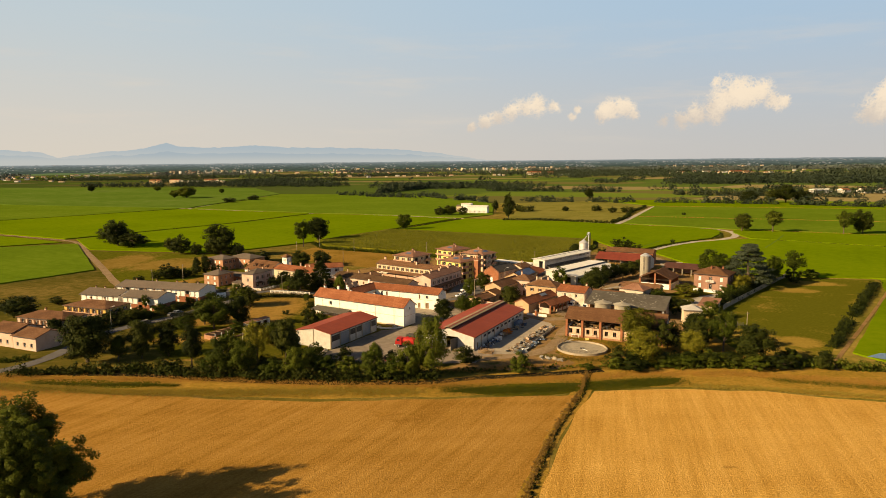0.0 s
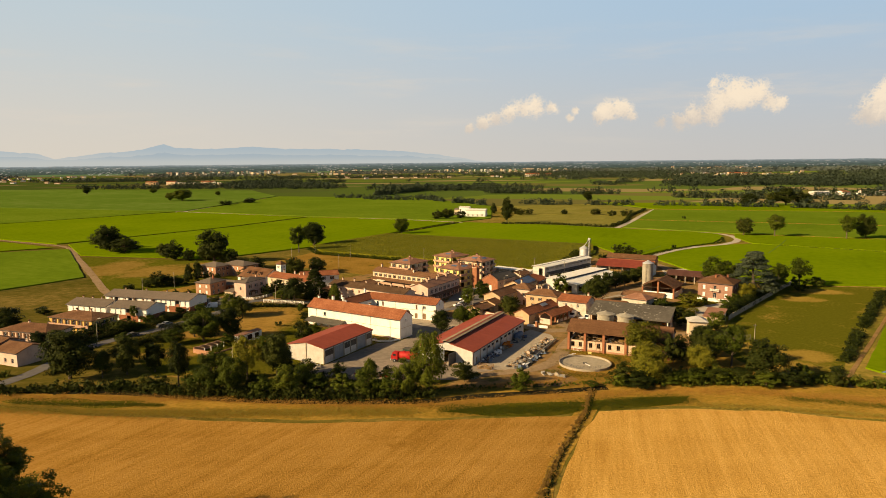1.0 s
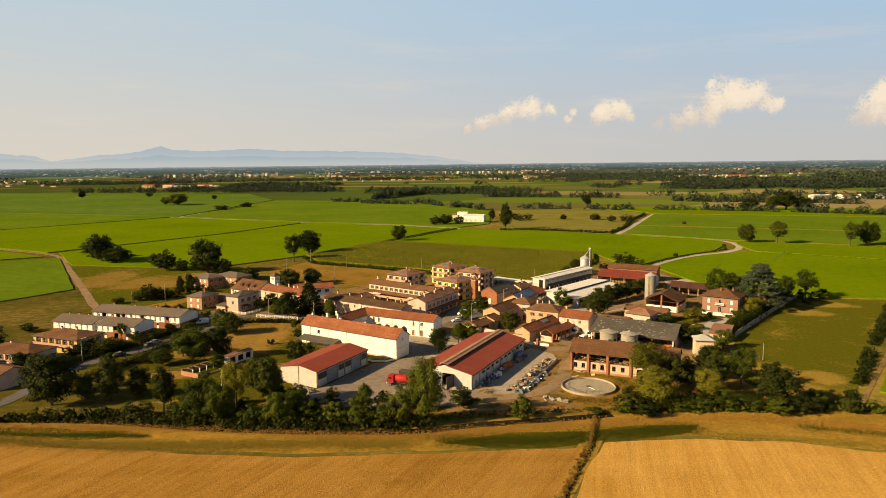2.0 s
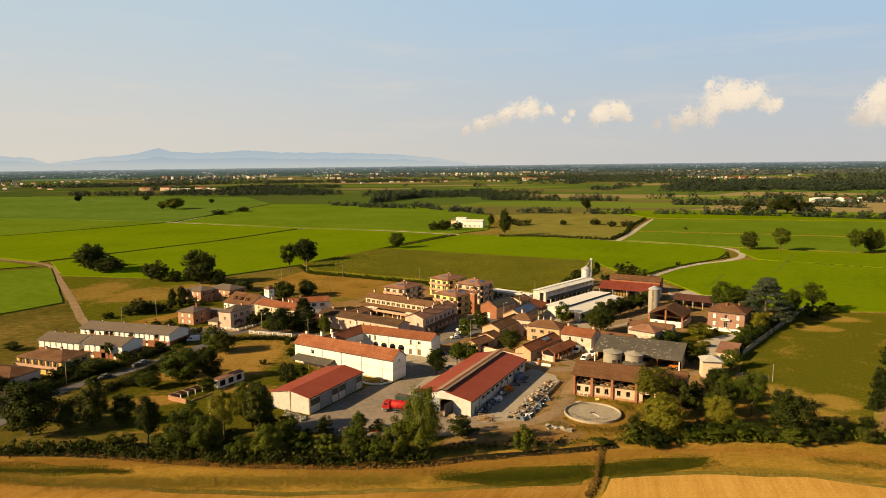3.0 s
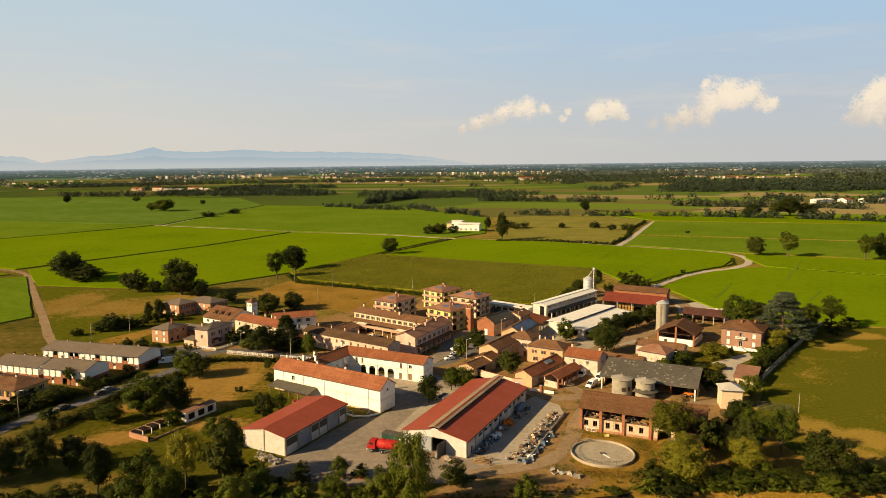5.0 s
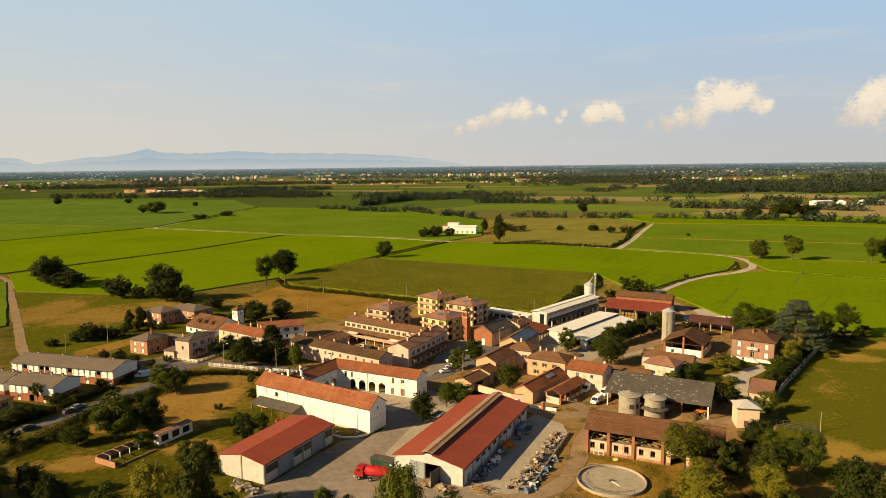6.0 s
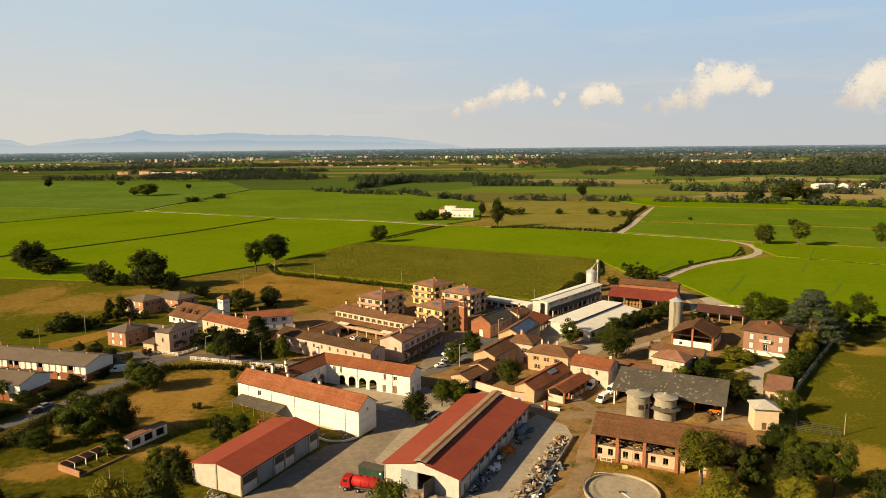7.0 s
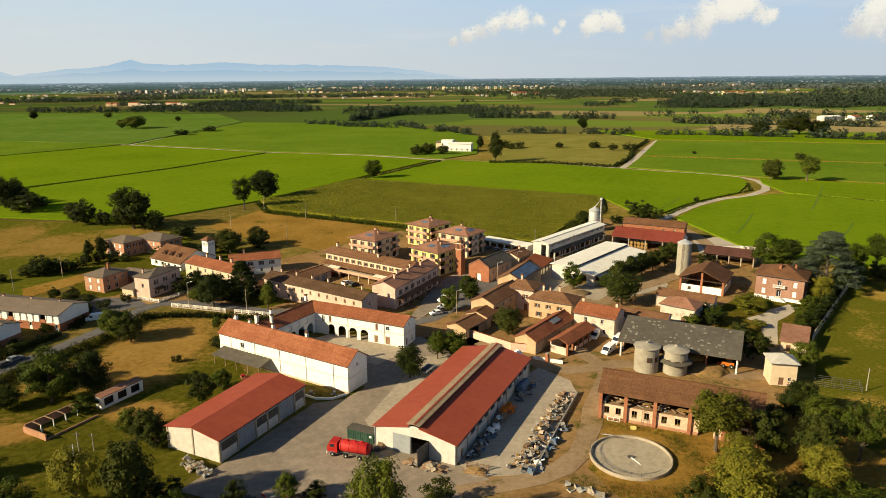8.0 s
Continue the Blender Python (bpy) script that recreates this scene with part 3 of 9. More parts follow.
def ground_sheet():
    """The plain: one sheet to the horizon, with the far patchwork of plots in its material."""
    m = bpy.data.materials.new("plain")
    m.use_nodes = True
    n = Nodes(m.node_tree)
    pos = n.add("ShaderNodeNewGeometry").outputs["Position"]
    turn = n.add("ShaderNodeMapping", i0=pos, Rotation=(0, 0, radians(28)), Scale=(0.0030, 0.0062, 1.0)).outputs[0]
    warp = n.add("ShaderNodeTexNoise", i0=pos, Scale=0.0012, Detail=2.0).outputs[1]
    turn = n.add("ShaderNodeVectorMath", {"operation": "ADD"}, i0=turn, i1=n.add("ShaderNodeVectorMath", {"operation": "SCALE"}, i0=warp, i3=0.7).outputs[0]).outputs[0]
    cells = n.add("ShaderNodeTexVoronoi", {"distance": "CHEBYCHEV", "voronoi_dimensions": "2D"}, i0=turn, Scale=1.0, Randomness=0.8)
    pick = n.add("ShaderNodeSeparateXYZ", i0=cells.outputs["Color"]).outputs[0]
    # far plots dulled and given more blue: distance haze put into their colours
    plots = n.ramp(pick, [(0.0, (0.062, 0.09, 0.018)), (0.3, (0.09, 0.125, 0.018)), (0.5, (0.095, 0.09, 0.028)), (0.62, (0.06, 0.09, 0.018)), (0.8, (0.17, 0.135, 0.06)), (0.95, (0.06, 0.08, 0.02))])
    plots.node.color_ramp.interpolation = "CONSTANT"
    fine = n.add("ShaderNodeTexNoise", i0=pos, Scale=0.25, Detail=5.0, Roughness=0.7).outputs[0]
    wide = n.add("ShaderNodeTexNoise", i0=pos, Scale=0.02, Detail=4.0).outputs[0]
    near = n.ramp(n.math("ADD", n.math("MULTIPLY", fine, 0.5), n.math("MULTIPLY", wide, 0.5)), [(0.36, (0.062, 0.062, 0.009)), (0.5, (0.13, 0.102, 0.02)), (0.64, (0.25, 0.165, 0.045))])
    dist = n.add("ShaderNodeVectorMath", {"operation": "DISTANCE"}, i0=pos, i1=(0.0, 300.0, 0.0)).outputs[1]
    col = n.mix(n.band(dist, 640.0, 760.0), near, plots)
    bump = n.add("ShaderNodeBump", Strength=0.4, Distance=0.5, Height=fine).outputs[0]
    n.add("ShaderNodeOutputMaterial", i0=n.add("ShaderNodeBsdfDiffuse", i0=col, i1=0.5, Normal=bump).outputs[0])
    bm = bmesh.new()
    rings = [0, 60, 150, 300, 500, 800, 1300, 1550, 1800, 2050, 2300, 2600, 3000, 3500, 4000, 4880]
    sides = 72
    grid = []
    for r in rings:
        grid.append([bm.verts.new((r * math.cos(i * math.tau / sides), 60 + r * math.sin(i * math.tau / sides), land(r * math.cos(i * math.tau / sides), 60 + r * math.sin(i * math.tau / sides)))) for i in range(sides if r else 1)])
    for i in range(sides):
        bm.faces.new((grid[0][0], grid[1][i], grid[1][(i + 1) % sides]))
        for a, b in zip(grid[1:], grid[2:]):
            bm.faces.new((a[i], b[i], b[(i + 1) % sides], a[(i + 1) % sides]))
    return whole("ground", bm, m, "flat farmland plain of green and tan plots", "ground", kind="structure")


ground_sheet()

# crops and meadows, each a standing crop or a sheet of grass
plot("wheat_field_west", [(-420, -160), (-58, -160), (-36, -30), (-6, 70), (11, 130), (16, 145), (22, 163), (32, 186), (6, 183), (-30, 180), (-59, 181), (-90, 184), (-125, 190), (-200, 198), (-420, 240)],
     0.06, WHEAT_L, "harvested golden wheat stubble field", step=5, wobble=1.2)
plot("wheat_field_east", [(-52, -160), (420, -160), (420, 100), (160, 168), (109, 181), (82, 189), (57, 191), (36, 188), (26, 163), (20, 145), (15, 130), (-2, 70), (-31, -30)],
     0.06, WHEAT_R, "harvested golden wheat stubble with drill rows", step=5, wobble=1.2)
plot("verge", [(-420, 246), (-200, 204), (-125, 192), (-90, 186), (-59, 183), (-30, 182), (6, 185), (34, 190), (57, 193), (82, 191), (109, 183), (160, 170), (300, 140), (300, 160), (170, 190), (126, 206), (108, 212), (83, 213), (49, 210), (23, 207), (-1, 200), (-32, 196), (-64, 198), (-98, 202), (-129, 199), (-200, 212), (-420, 262)],
     0.03, VERGE, "strip of tall dry grass beside the stubble", "verge", step=4, wobble=1.4)
plot("maize_field", [(-107, 518), (-59, 609), (103, 530), (96, 494), (47, 408), (-19, 450), (-93, 489)], 2.3, MAIZE, "olive green maize field in tassel", step=5, wobble=0.6)
plot("rice_field_middle", [(-57, 615), (4, 724), (8, 736), (103, 704), (155, 672), (182, 654), (213, 637), (230, 619), (224, 592), (198, 548), (177, 534), (150, 509), (124, 478), (112, 486), (106, 531)], 0.75, RICE, "bright green rice field", wobble=0.5)
plot("rice_field_east", [(130, 468), (155, 500), (182, 525), (205, 538), (226, 546), (440, 400), (330, 300), (215, 366), (168, 372), (140, 392)], 0.75, RICE, "bright green rice field", wobble=0.5)
plot("rice_field_bend", [(234, 592), (243, 617), (700, 420), (600, 300), (446, 404), (230, 550)], 0.75, RICE, "bright green rice field with a faint ditch", wobble=0.5)
plot("rice_field_path", [(246, 624), (190, 664), (162, 682), (196, 762), (400, 700), (760, 560), (700, 428)], 0.7, RICE_OLD, "green rice field beside the gravel road", wobble=0.5)
plot("rice_field_far_east", [(199, 770), (264, 932), (510, 880), (900, 740), (766, 566), (400, 708)], 0.7, RICE_OLD, "green rice field with pale banks", wobble=0.5)
plot("rice_field_east_strip", [(268, 944), (220, 1100), (600, 1010), (1100, 860), (905, 750), (514, 888)], 0.7, RICE, "bright green rice strip before the hedges", wobble=0.5)
plot("brown_field", [(44, 716), (104, 714), (152, 686), (190, 770), (205, 820), (72, 849), (62, 790)], 0.5, FALLOW, "tan green plot of ripening crop", wobble=0.6)
plot("brown_field_north", [(74, 856), (206, 828), (256, 935), (215, 1060), (60, 1000)], 0.5, FALLOW, "dull green and tan fallow plot", wobble=0.6)
plot("rice_field_west", [(-66, 612), (-4, 736), (-74, 775), (-168, 803), (-220, 680), (-284, 572), (-300, 540), (-256, 478), (-210, 470), (-160, 462), (-112, 520)], 0.75, RICE, "bright green rice field", wobble=0.5)
plot("rice_field_northwest", [(-290, 575), (-226, 680), (-174, 806), (-352, 886), (-374, 858), (-428, 772), (-520, 640), (-390, 582), (-310, 542)], 0.75, RICE, "bright green rice field", wobble=0.5)
plot("rice_field_outer", [(-434, 774), (-380, 862), (-362, 896), (-480, 928), (-700, 980), (-900, 760), (-600, 600), (-526, 644)], 0.7, RICE_OLD, "green rice field", wobble=0.5)
plot("rice_field_plain_west", [(-348, 900), (-170, 816), (-72, 788), (6, 748), (40, 790), (52, 1000), (-60, 1240), (-330, 1290), (-345, 985)], 0.7, RICE_OLD, "wide green rice field", wobble=0.5)
plot("rice_field_horizon", [(-356, 905), (-352, 985), (-338, 1300), (-460, 1560), (-1150, 1620), (-1300, 1160), (-700, 990), (-480, 934)], 0.7, RICE_FAR, "wide green rice field", wobble=0.5)
plot("paddy_west", [(-327, 489), (-283, 511), (-205, 389), (-232, 340), (-330, 330), (-480, 430)], 0.6, RICE_OLD, "green rice field by the lane", wobble=0.6)
plot("paddy_far_west", [(-480, 436), (-332, 494), (-300, 520), (-345, 546), (-390, 568), (-620, 590), (-700, 500)], 0.6, RICE, "green rice field", wobble=0.6)
plot("west_meadow", [(-252, 472), (-206, 402), (-172, 345), (-140, 335), (-128, 380), (-112, 410), (-120, 440), (-158, 456), (-210, 464)], 0.04, PASTURE, "patchy meadow of green and parched grass", "meadow")
plot("parched_field", [(-117, 450), (-99, 500), (-91, 486), (-20, 446), (-30, 425), (-52, 401), (-80, 418)], 0.05, DRY, "parched straw coloured field", wobble=1.0)
plot("east_meadow", [(110.5, 290.6), (168.5, 364.6), (174, 370), (214, 362), (113, 217), (96, 216), (91, 234), (90, 252), (100, 270)], 0.05, MOWN, "large mown meadow beside the garden wall", "meadow")
plot("paddy_east", [(196, 322), (126, 226), (130, 217), (170, 196), (300, 166), (420, 300), (300, 330), (216, 360)], 0.5, RICE, "bright green rice paddy", wobble=0.4)
plot("flooded_corner", [(128, 221), (133, 217), (147, 213), (145, 219), (134, 225)], 0.53, WATER, "shallow flooded corner of the paddy", "water", wobble=1.0, base=0.4)
plot("village_lawn", [(-92, 318), (-69, 316), (-48, 309), (-52, 290), (-53, 280), (-42, 262), (-40, 240), (-46, 222), (-62, 212), (-90, 216), (-108, 240), (-112, 268), (-104, 286), (-96, 300)], 0.04, PARK, "park lawn, green and parched tan", "lawn", step=4, wobble=1.2)
plot("village_ground", [(-60, 318), (-30, 322), (-8, 300), (-4, 296), (14, 296), (36, 268), (52, 262), (66, 238), (80, 240), (94, 262), (98, 290), (104, 320), (150, 360), (136, 392), (120, 440), (92, 470), (60, 450), (44, 404), (-18, 440), (-52, 400), (-78, 372), (-112, 395), (-140, 390), (-110, 330), (-92, 326)],
     0.03, DIRT, "dusty village ground of dirt and dry grass", "ground", step=5, wobble=1.5)
plot("farm_yard", [(-46, 219), (-26, 212), (6, 214), (12, 222), (-2, 236), (-12, 236), (9, 278), (-2, 296), (-20, 298), (-36, 296), (-40, 288), (-18, 268), (-16, 262), (-20, 256), (-27, 254), (-41, 227)],
     0.06, ASPHALT, "worn grey asphalt farm yard", "yard", step=4, wobble=0.7)
plot("concrete_apron", [(9, 223), (20, 224), (36, 259), (35.5, 266), (29, 274), (24, 268), (6, 229)], 0.07, CONCRETE, "pale concrete apron beside the red barn", "pavement", step=4, wobble=0.4)
plot("concrete_lane", [(-14, 246), (-11, 239), (8, 277), (4, 282), (-2, 282)], 0.08, CONCRETE, "pale concrete lane along the barn", "pavement", step=4, wobble=0.4)
plot("courtyard", [(-33, 286), (-14, 276), (-5, 288), (-9, 292), (-30, 299), (-39, 290)], 0.09, CONCRETE, "dusty courtyard of the white farmstead", "yard", step=4, wobble=0.4)
plot("villa_garden", [(84, 296), (100, 284), (110, 291.5), (149, 341), (140, 352), (112, 338), (92, 318)], 0.06, LAWN, "garden lawn of the red villa", "lawn", step=4)
plot("villa_drive", [(110.5, 319.5), (120.2, 324.5), (122, 320.5), (108.9, 308.4), (106.5, 303.5), (103, 297.5), (98, 285), (93.2, 286.7), (99, 298.4), (102, 306.2), (100, 311.5), (108, 316)], 0.09, GRAVEL, "pale gravel drive before the villa", "drive", step=3)
plot("garden_ground", [(30, 206), (50, 208), (84, 213), (98, 216), (96, 246), (90, 262), (70, 240), (38, 246), (30, 226)], 0.04, DRY, "rough dry grass under the trees", "ground", step=4, wobble=1.5)

GRAV = "pale gravel farm road between the fields"
ribbon("gravel_road", [(119, 462), (126, 471), (152, 504), (179, 529), (201, 541), (224, 566), (234, 592), (234, 619), (213, 641), (182, 659), (155, 677), (103, 709), (4, 741), (-74, 781), (-170, 809), (-351, 891), (-478, 925), (-700, 985)], 5.5, 0.12, GRAVEL, GRAV)
ribbon("gravel_spur", [(155, 677), (176, 724), (197, 774), (232, 860), (267, 939)], 5.5, 0.15, GRAVEL, GRAV)
ribbon("gravel_branch", [(-351, 891), (-347, 981), (-338, 1050), (-328, 1123)], 4.0, 0.14, GRAVEL, GRAV)
ribbon("west_lane", [(-480, 600), (-385, 575), (-343, 554), (-300, 531), (-276, 503), (-257, 474), (-206, 399), (-172, 348), (-160, 335), (-150, 330)], 4.0, 0.12, LANE, "pale dirt lane between paddy and meadow")
ribbon("meadow_path", [(215, 352), (198, 326), (150, 262), (116, 217), (112, 208)], 1.3, 0.1, DIRT, "dirt path along the paddy")
ribbon("village_street", [(-330, 150), (-210, 176), (-150, 192), (-134, 203), (-128, 216), (-127, 240), (-123, 256), (-114, 270), (-109, 281), (-104, 293), (-99, 306), (-96, 322), (-84, 329), (-52, 319), (-28, 320), (-6, 308), (4, 318), (14, 332), (24, 355), (33, 378), (42, 402)], 4.8, 0.1, STREET, "grey asphalt village street", edge=0.05)
ribbon("dirt_track", [(6, 218), (16, 221), (27, 226), (34, 238), (38, 250), (42, 261), (46, 272), (40, 290), (40, 300)], 4.6, 0.13, LANE, "dusty vehicle track to the farmyard")
ribbon("farm_street", [(14, 292), (26, 280), (36, 272), (50, 276), (66, 272), (84, 268), (92, 272), (98, 290)], 5.0, 0.12, LANE, "dusty farm lane between barns")
ribbon("inner_street", [(52, 345), (47, 337), (56, 326), (70, 340), (90, 356), (110, 372), (122, 396), (126, 430), (120, 462)], 6.0, 0.16, LANE, "dusty lane between the barns")
plot("tank_surround", [(28, 232), (36, 245), (54, 240), (62, 232), (54, 216), (38, 214), (30, 220)], 0.05, DRY, "dusty ground round the slurry tank", "ground", step=3, wobble=1.5)
# flat strip of mud; the shade of the hollow is only in its colour
ribbon("ditch_water", [(-130, 203), (-112, 201.5), (-90, 200.5), (-68, 197), (-40, 194.5), (-10, 195), (7, 199.5), (28, 203.6), (43, 207)], 3.4, 0.075, MUD_SHADED, "muddy ditch below the trees, painted dark for its shade", "ditch")
plot("weedy_patch", [(-3, 189), (8, 185), (21, 184.5), (32, 189), (44, 190), (60, 195), (64, 200), (46, 199), (34, 195.5), (14, 194)], 0.06, MEADOW, "green weedy patch in the verge", "verge", step=3, wobble=1.6)
plot("weedy_patch", [(-120, 193), (-98, 190), (-84, 190), (-82, 194), (-100, 196), (-118, 197)], 0.06, MEADOW, "green weedy patch in the verge", "verge", step=3, wobble=1.6)
plot("church_square", [(2, 330), (14, 322), (30, 345), (44, 368), (52, 396), (40, 404), (20, 372), (14, 352)], 0.07, STREET, "grey paved square before the church", "pavement", step=4)
plot("street_verge", [(-128, 318), (-104, 318), (-96, 326), (-104, 334), (-122, 334)], 0.06, STREET, "grey asphalt forecourt by the street", "pavement", step=4)
plot("west_gardens", [(-146, 390), (-128, 334), (-112, 336), (-100, 356), (-84, 340), (-56, 322), (-48, 330), (-70, 352), (-88, 372), (-84, 398), (-108, 408), (-130, 412)], 0.05, PARK, "green gardens round the western houses", "lawn", step=4)
plot("dry_strip", [(-149.0, 344.6), (-135.1, 368.4), (-131.2, 357.4), (-135.3, 345.9), (-142.1, 332.9)], 0.07, DRY, "strip of parched grass behind the terrace", "meadow", step=3, wobble=1.0)
plot("cattle_yard", [(40.1, 368.2), (50.5, 376.5), (52.8, 346.8), (66.0, 353.9), (76.3, 345.1), (88.4, 355.1), (85.1, 343.7), (61.8, 328.4), (45.2, 327.4), (39.4, 342.8)], 0.14, CONCRETE, "pale dusty concrete yard before the cattle barns", "yard", step=3, wobble=1.0)
for a, b in (((214.7, 488.8), (267.9, 574.5)), ((146.8, 429.2), (176.9, 479.4)), ((124.9, 486.6), (154.1, 530.8)), ((195.4, 423.8), (218.5, 454.6))):
    ribbon("drain", [a, ((a[0] + b[0]) / 2 + 0.6, (a[1] + b[1]) / 2), b], 1.0, 0.79, RICE_FAR, "narrow drain through the rice", "ditch")
plot("village_square", [(0.7, 348.0), (10.6, 366.8), (17.2, 355.8), (8.5, 336.5), (1.4, 320.8), (-3.9, 311.1), (-7.7, 309.1), (-3.8, 326.7)], 0.13, ASPHALT, "pale worn asphalt square beside the church", "pavement", step=3, wobble=0.5)
plot("court_garden", [(-60, 360), (-44, 336), (-20, 326), (-16, 340), (-40, 352)], 0.06, LAWN, "green garden in the terrace court", "lawn", step=4)
ribbon("ditch_bank", [(37, 197), (33, 187), (24, 166), (18, 150), (13.5, 132), (-4, 70), (-34, -30), (-55, -160)], 5.0, 0.05, VERGE, "narrow dry ditch bank between the stubble fields", "verge")
plot("rubble_yard", [(116, 392), (132, 391), (152, 402), (152, 412), (138, 426), (122, 420)], 0.08, GRAVEL, "pale rubble and gravel yard behind the sheds", "yard", step=4, wobble=1.5)
plot("scrap_ground", [(-4, 206.5), (30, 208), (36, 214), (32, 226), (46, 262), (40, 276), (28, 276), (14, 236), (4, 222)], 0.052, DIRT, "dusty ground beside the barn and scrap", "yard", step=4, wobble=0.8)


# ---- houses ----
SHARED = {}


def shared(key, make, mat):
    """Alike parts share one mesh."""
    if key not in SHARED:
        SHARED[key] = mesh(key[0], make(), mat)
    return SHARED[key]


def side_wall(bm, m, length, height, holes, gable=None, depth=0.3):
    """One wall in its own plane (x along, z up, outside is -y), with real openings and their reveals."""
    xs = sorted({-length / 2, length / 2, *[h[0] - h[2] / 2 for h in holes], *[h[0] + h[2] / 2 for h in holes]})
    zs = sorted({0.0, height, *[h[1] for h in holes], *[h[1] + h[3] for h in holes]})
    zs = [z for z in zs if z <= height + 1e-6]
    grid = {}

    def v(x, z, y=0.0):
        k = (round(x, 4), round(z, 4), round(y, 4))
        if k not in grid:
            grid[k] = bm.verts.new(m @ Vector((x, y, z)))
        return grid[k]

    for x0, x1 in zip(xs, xs[1:]):
        for z0, z1 in zip(zs, zs[1:]):
            cx, cz = (x0 + x1) / 2, (z0 + z1) / 2
            if not any(abs(cx - h[0]) < h[2] / 2 and h[1] < cz < h[1] + h[3] for h in holes):
                bm.faces.new((v(x0, z0), v(x1, z0), v(x1, z1), v(x0, z1)))
    for h in holes:
        x0, x1, z0, z1 = h[0] - h[2] / 2, h[0] + h[2] / 2, h[1], h[1] + h[3]
        ring = [(x0, z0), (x1, z0), (x1, z1), (x0, z1)]
        if len(h) > 4 and h[4] == "arch":
            r = h[2] / 2
            arc = [(h[0] - r * math.cos(math.pi * i / 12), z1 - r + r * math.sin(math.pi * i / 12)) for i in range(13)]
            for i in range(12):
                corner = (x0, z1) if i < 6 else (x1, z1)
                bm.faces.new([bm.verts.new(m @ Vector((p[0], 0, p[1]))) for p in (corner, arc[i], arc[i + 1])])
            ring = [(x0, z0), (x1, z0)] + arc[::-1]
        for a, b in zip(ring, ring[1:] + ring[:1]):
            bm.faces.new([bm.verts.new(m @ Vector(q)) for q in ((a[0], 0, a[1]), (a[0], depth, a[1]), (b[0], depth, b[1]), (b[0], 0, b[1]))])
    if gable:
        top = [(-length / 2, height)] + gable + [(length / 2, height)]
        bm.faces.new([bm.verts.new(m @ Vector((p[0], 0, p[1]))) for p in reversed(top)])


def spread(n, z, w, h, lo, hi, kind="win"):
    """n openings at even steps from lo to hi along a wall."""
    return [(lo + (hi - lo) * (i + 0.5) / n, z, w, h, kind) for i in range(n)]


def window_mesh(w, h):
    t = 0.07
    return boxes((-w / 2, -w / 2 + t, 0, 0.06, 0, h), (w / 2 - t, w / 2, 0, 0.06, 0, h), (-w / 2 + t, w / 2 - t, 0, 0.06, 0, t), (-w / 2 + t, w / 2 - t, 0, 0.06, h - t, h), (-0.03, 0.03, 0.005, 0.055, t, h - t))


def fill_hole(house, m, h, trim, shutter):
    x, z, w, hh, kind = h
    at = m @ pose(x, 0, z)
    if kind in ("win", "shut", "closed"):
        frame_ob = part("window", shared(("window", w, hh), lambda: window_mesh(w, hh), FRAME), FRAME, house, m=at @ pose(0, 0.16, 0))
        if kind == "closed":
            part("shutter", shared(("closed_shutter", w, hh), lambda: boxes((-w / 2 + 0.03, -0.01, -0.04, 0, 0.03, hh - 0.03), (0.01, w / 2 - 0.03, -0.04, 0, 0.03, hh - 0.03)), shutter), shutter, frame_ob)
        else:
            part("pane", shared(("pane", w, hh), lambda: boxes((-w / 2 + 0.07, w / 2 - 0.07, 0.02, 0.035, 0.07, hh - 0.07)), GLASS), GLASS, frame_ob)
        if kind == "shut":
            for s in (-1, 1):
                part("shutter", shared(("open_shutter", w, hh, shutter.name), lambda: boxes((-w / 4, w / 4, -0.06, -0.015, -0.03, hh + 0.03), (-w / 4 + 0.06, w / 4 - 0.06, -0.075, -0.06, 0.08, hh - 0.08)), shutter), shutter, frame_ob, m=pose(s * 0.77 * w, -0.16, 0))
        if trim:
            part("sill", shared(("sill", w), lambda: boxes((-w / 2 - 0.1, w / 2 + 0.1, -0.1, 0.14, -0.1, -0.004)), CONCRETE), CONCRETE, house, m=at)
    elif kind in ("door", "gate", "grey"):
        mat = {"door": SHUTTER, "gate": WOOD, "grey": GREY_DOOR}[kind]

        def leaf():
            bm = boxes((-w / 2, w / 2, 0, 0.08, 0, hh))
            k = max(2, int(w / 0.9))
            for i in range(k):
                a = -w / 2 + w * i / k
                box(bm, a + 0.06, a + w / k - 0.06, -0.03, 0, 0.1, hh * 0.48)
                box(bm, a + 0.06, a + w / k - 0.06, -0.03, 0, hh * 0.52, hh - 0.1)
            return bm
        part("door", shared(("door", w, hh, kind), leaf, mat), mat, house, m=at @ pose(0, 0.15, 0))


def gable_roof(bm, L, W, eave, ridge, over=0.5, t=0.22, side_over=0.35):
    slope = (ridge - eave) / (W / 2)
    o, e = W / 2 + over, eave - over * slope
    prism(bm, [(-o, e), (0, ridge), (o, e), (o, e + t), (0, ridge + t), (-o, e + t)], -L / 2 - side_over, L / 2 + side_over)
    return bm


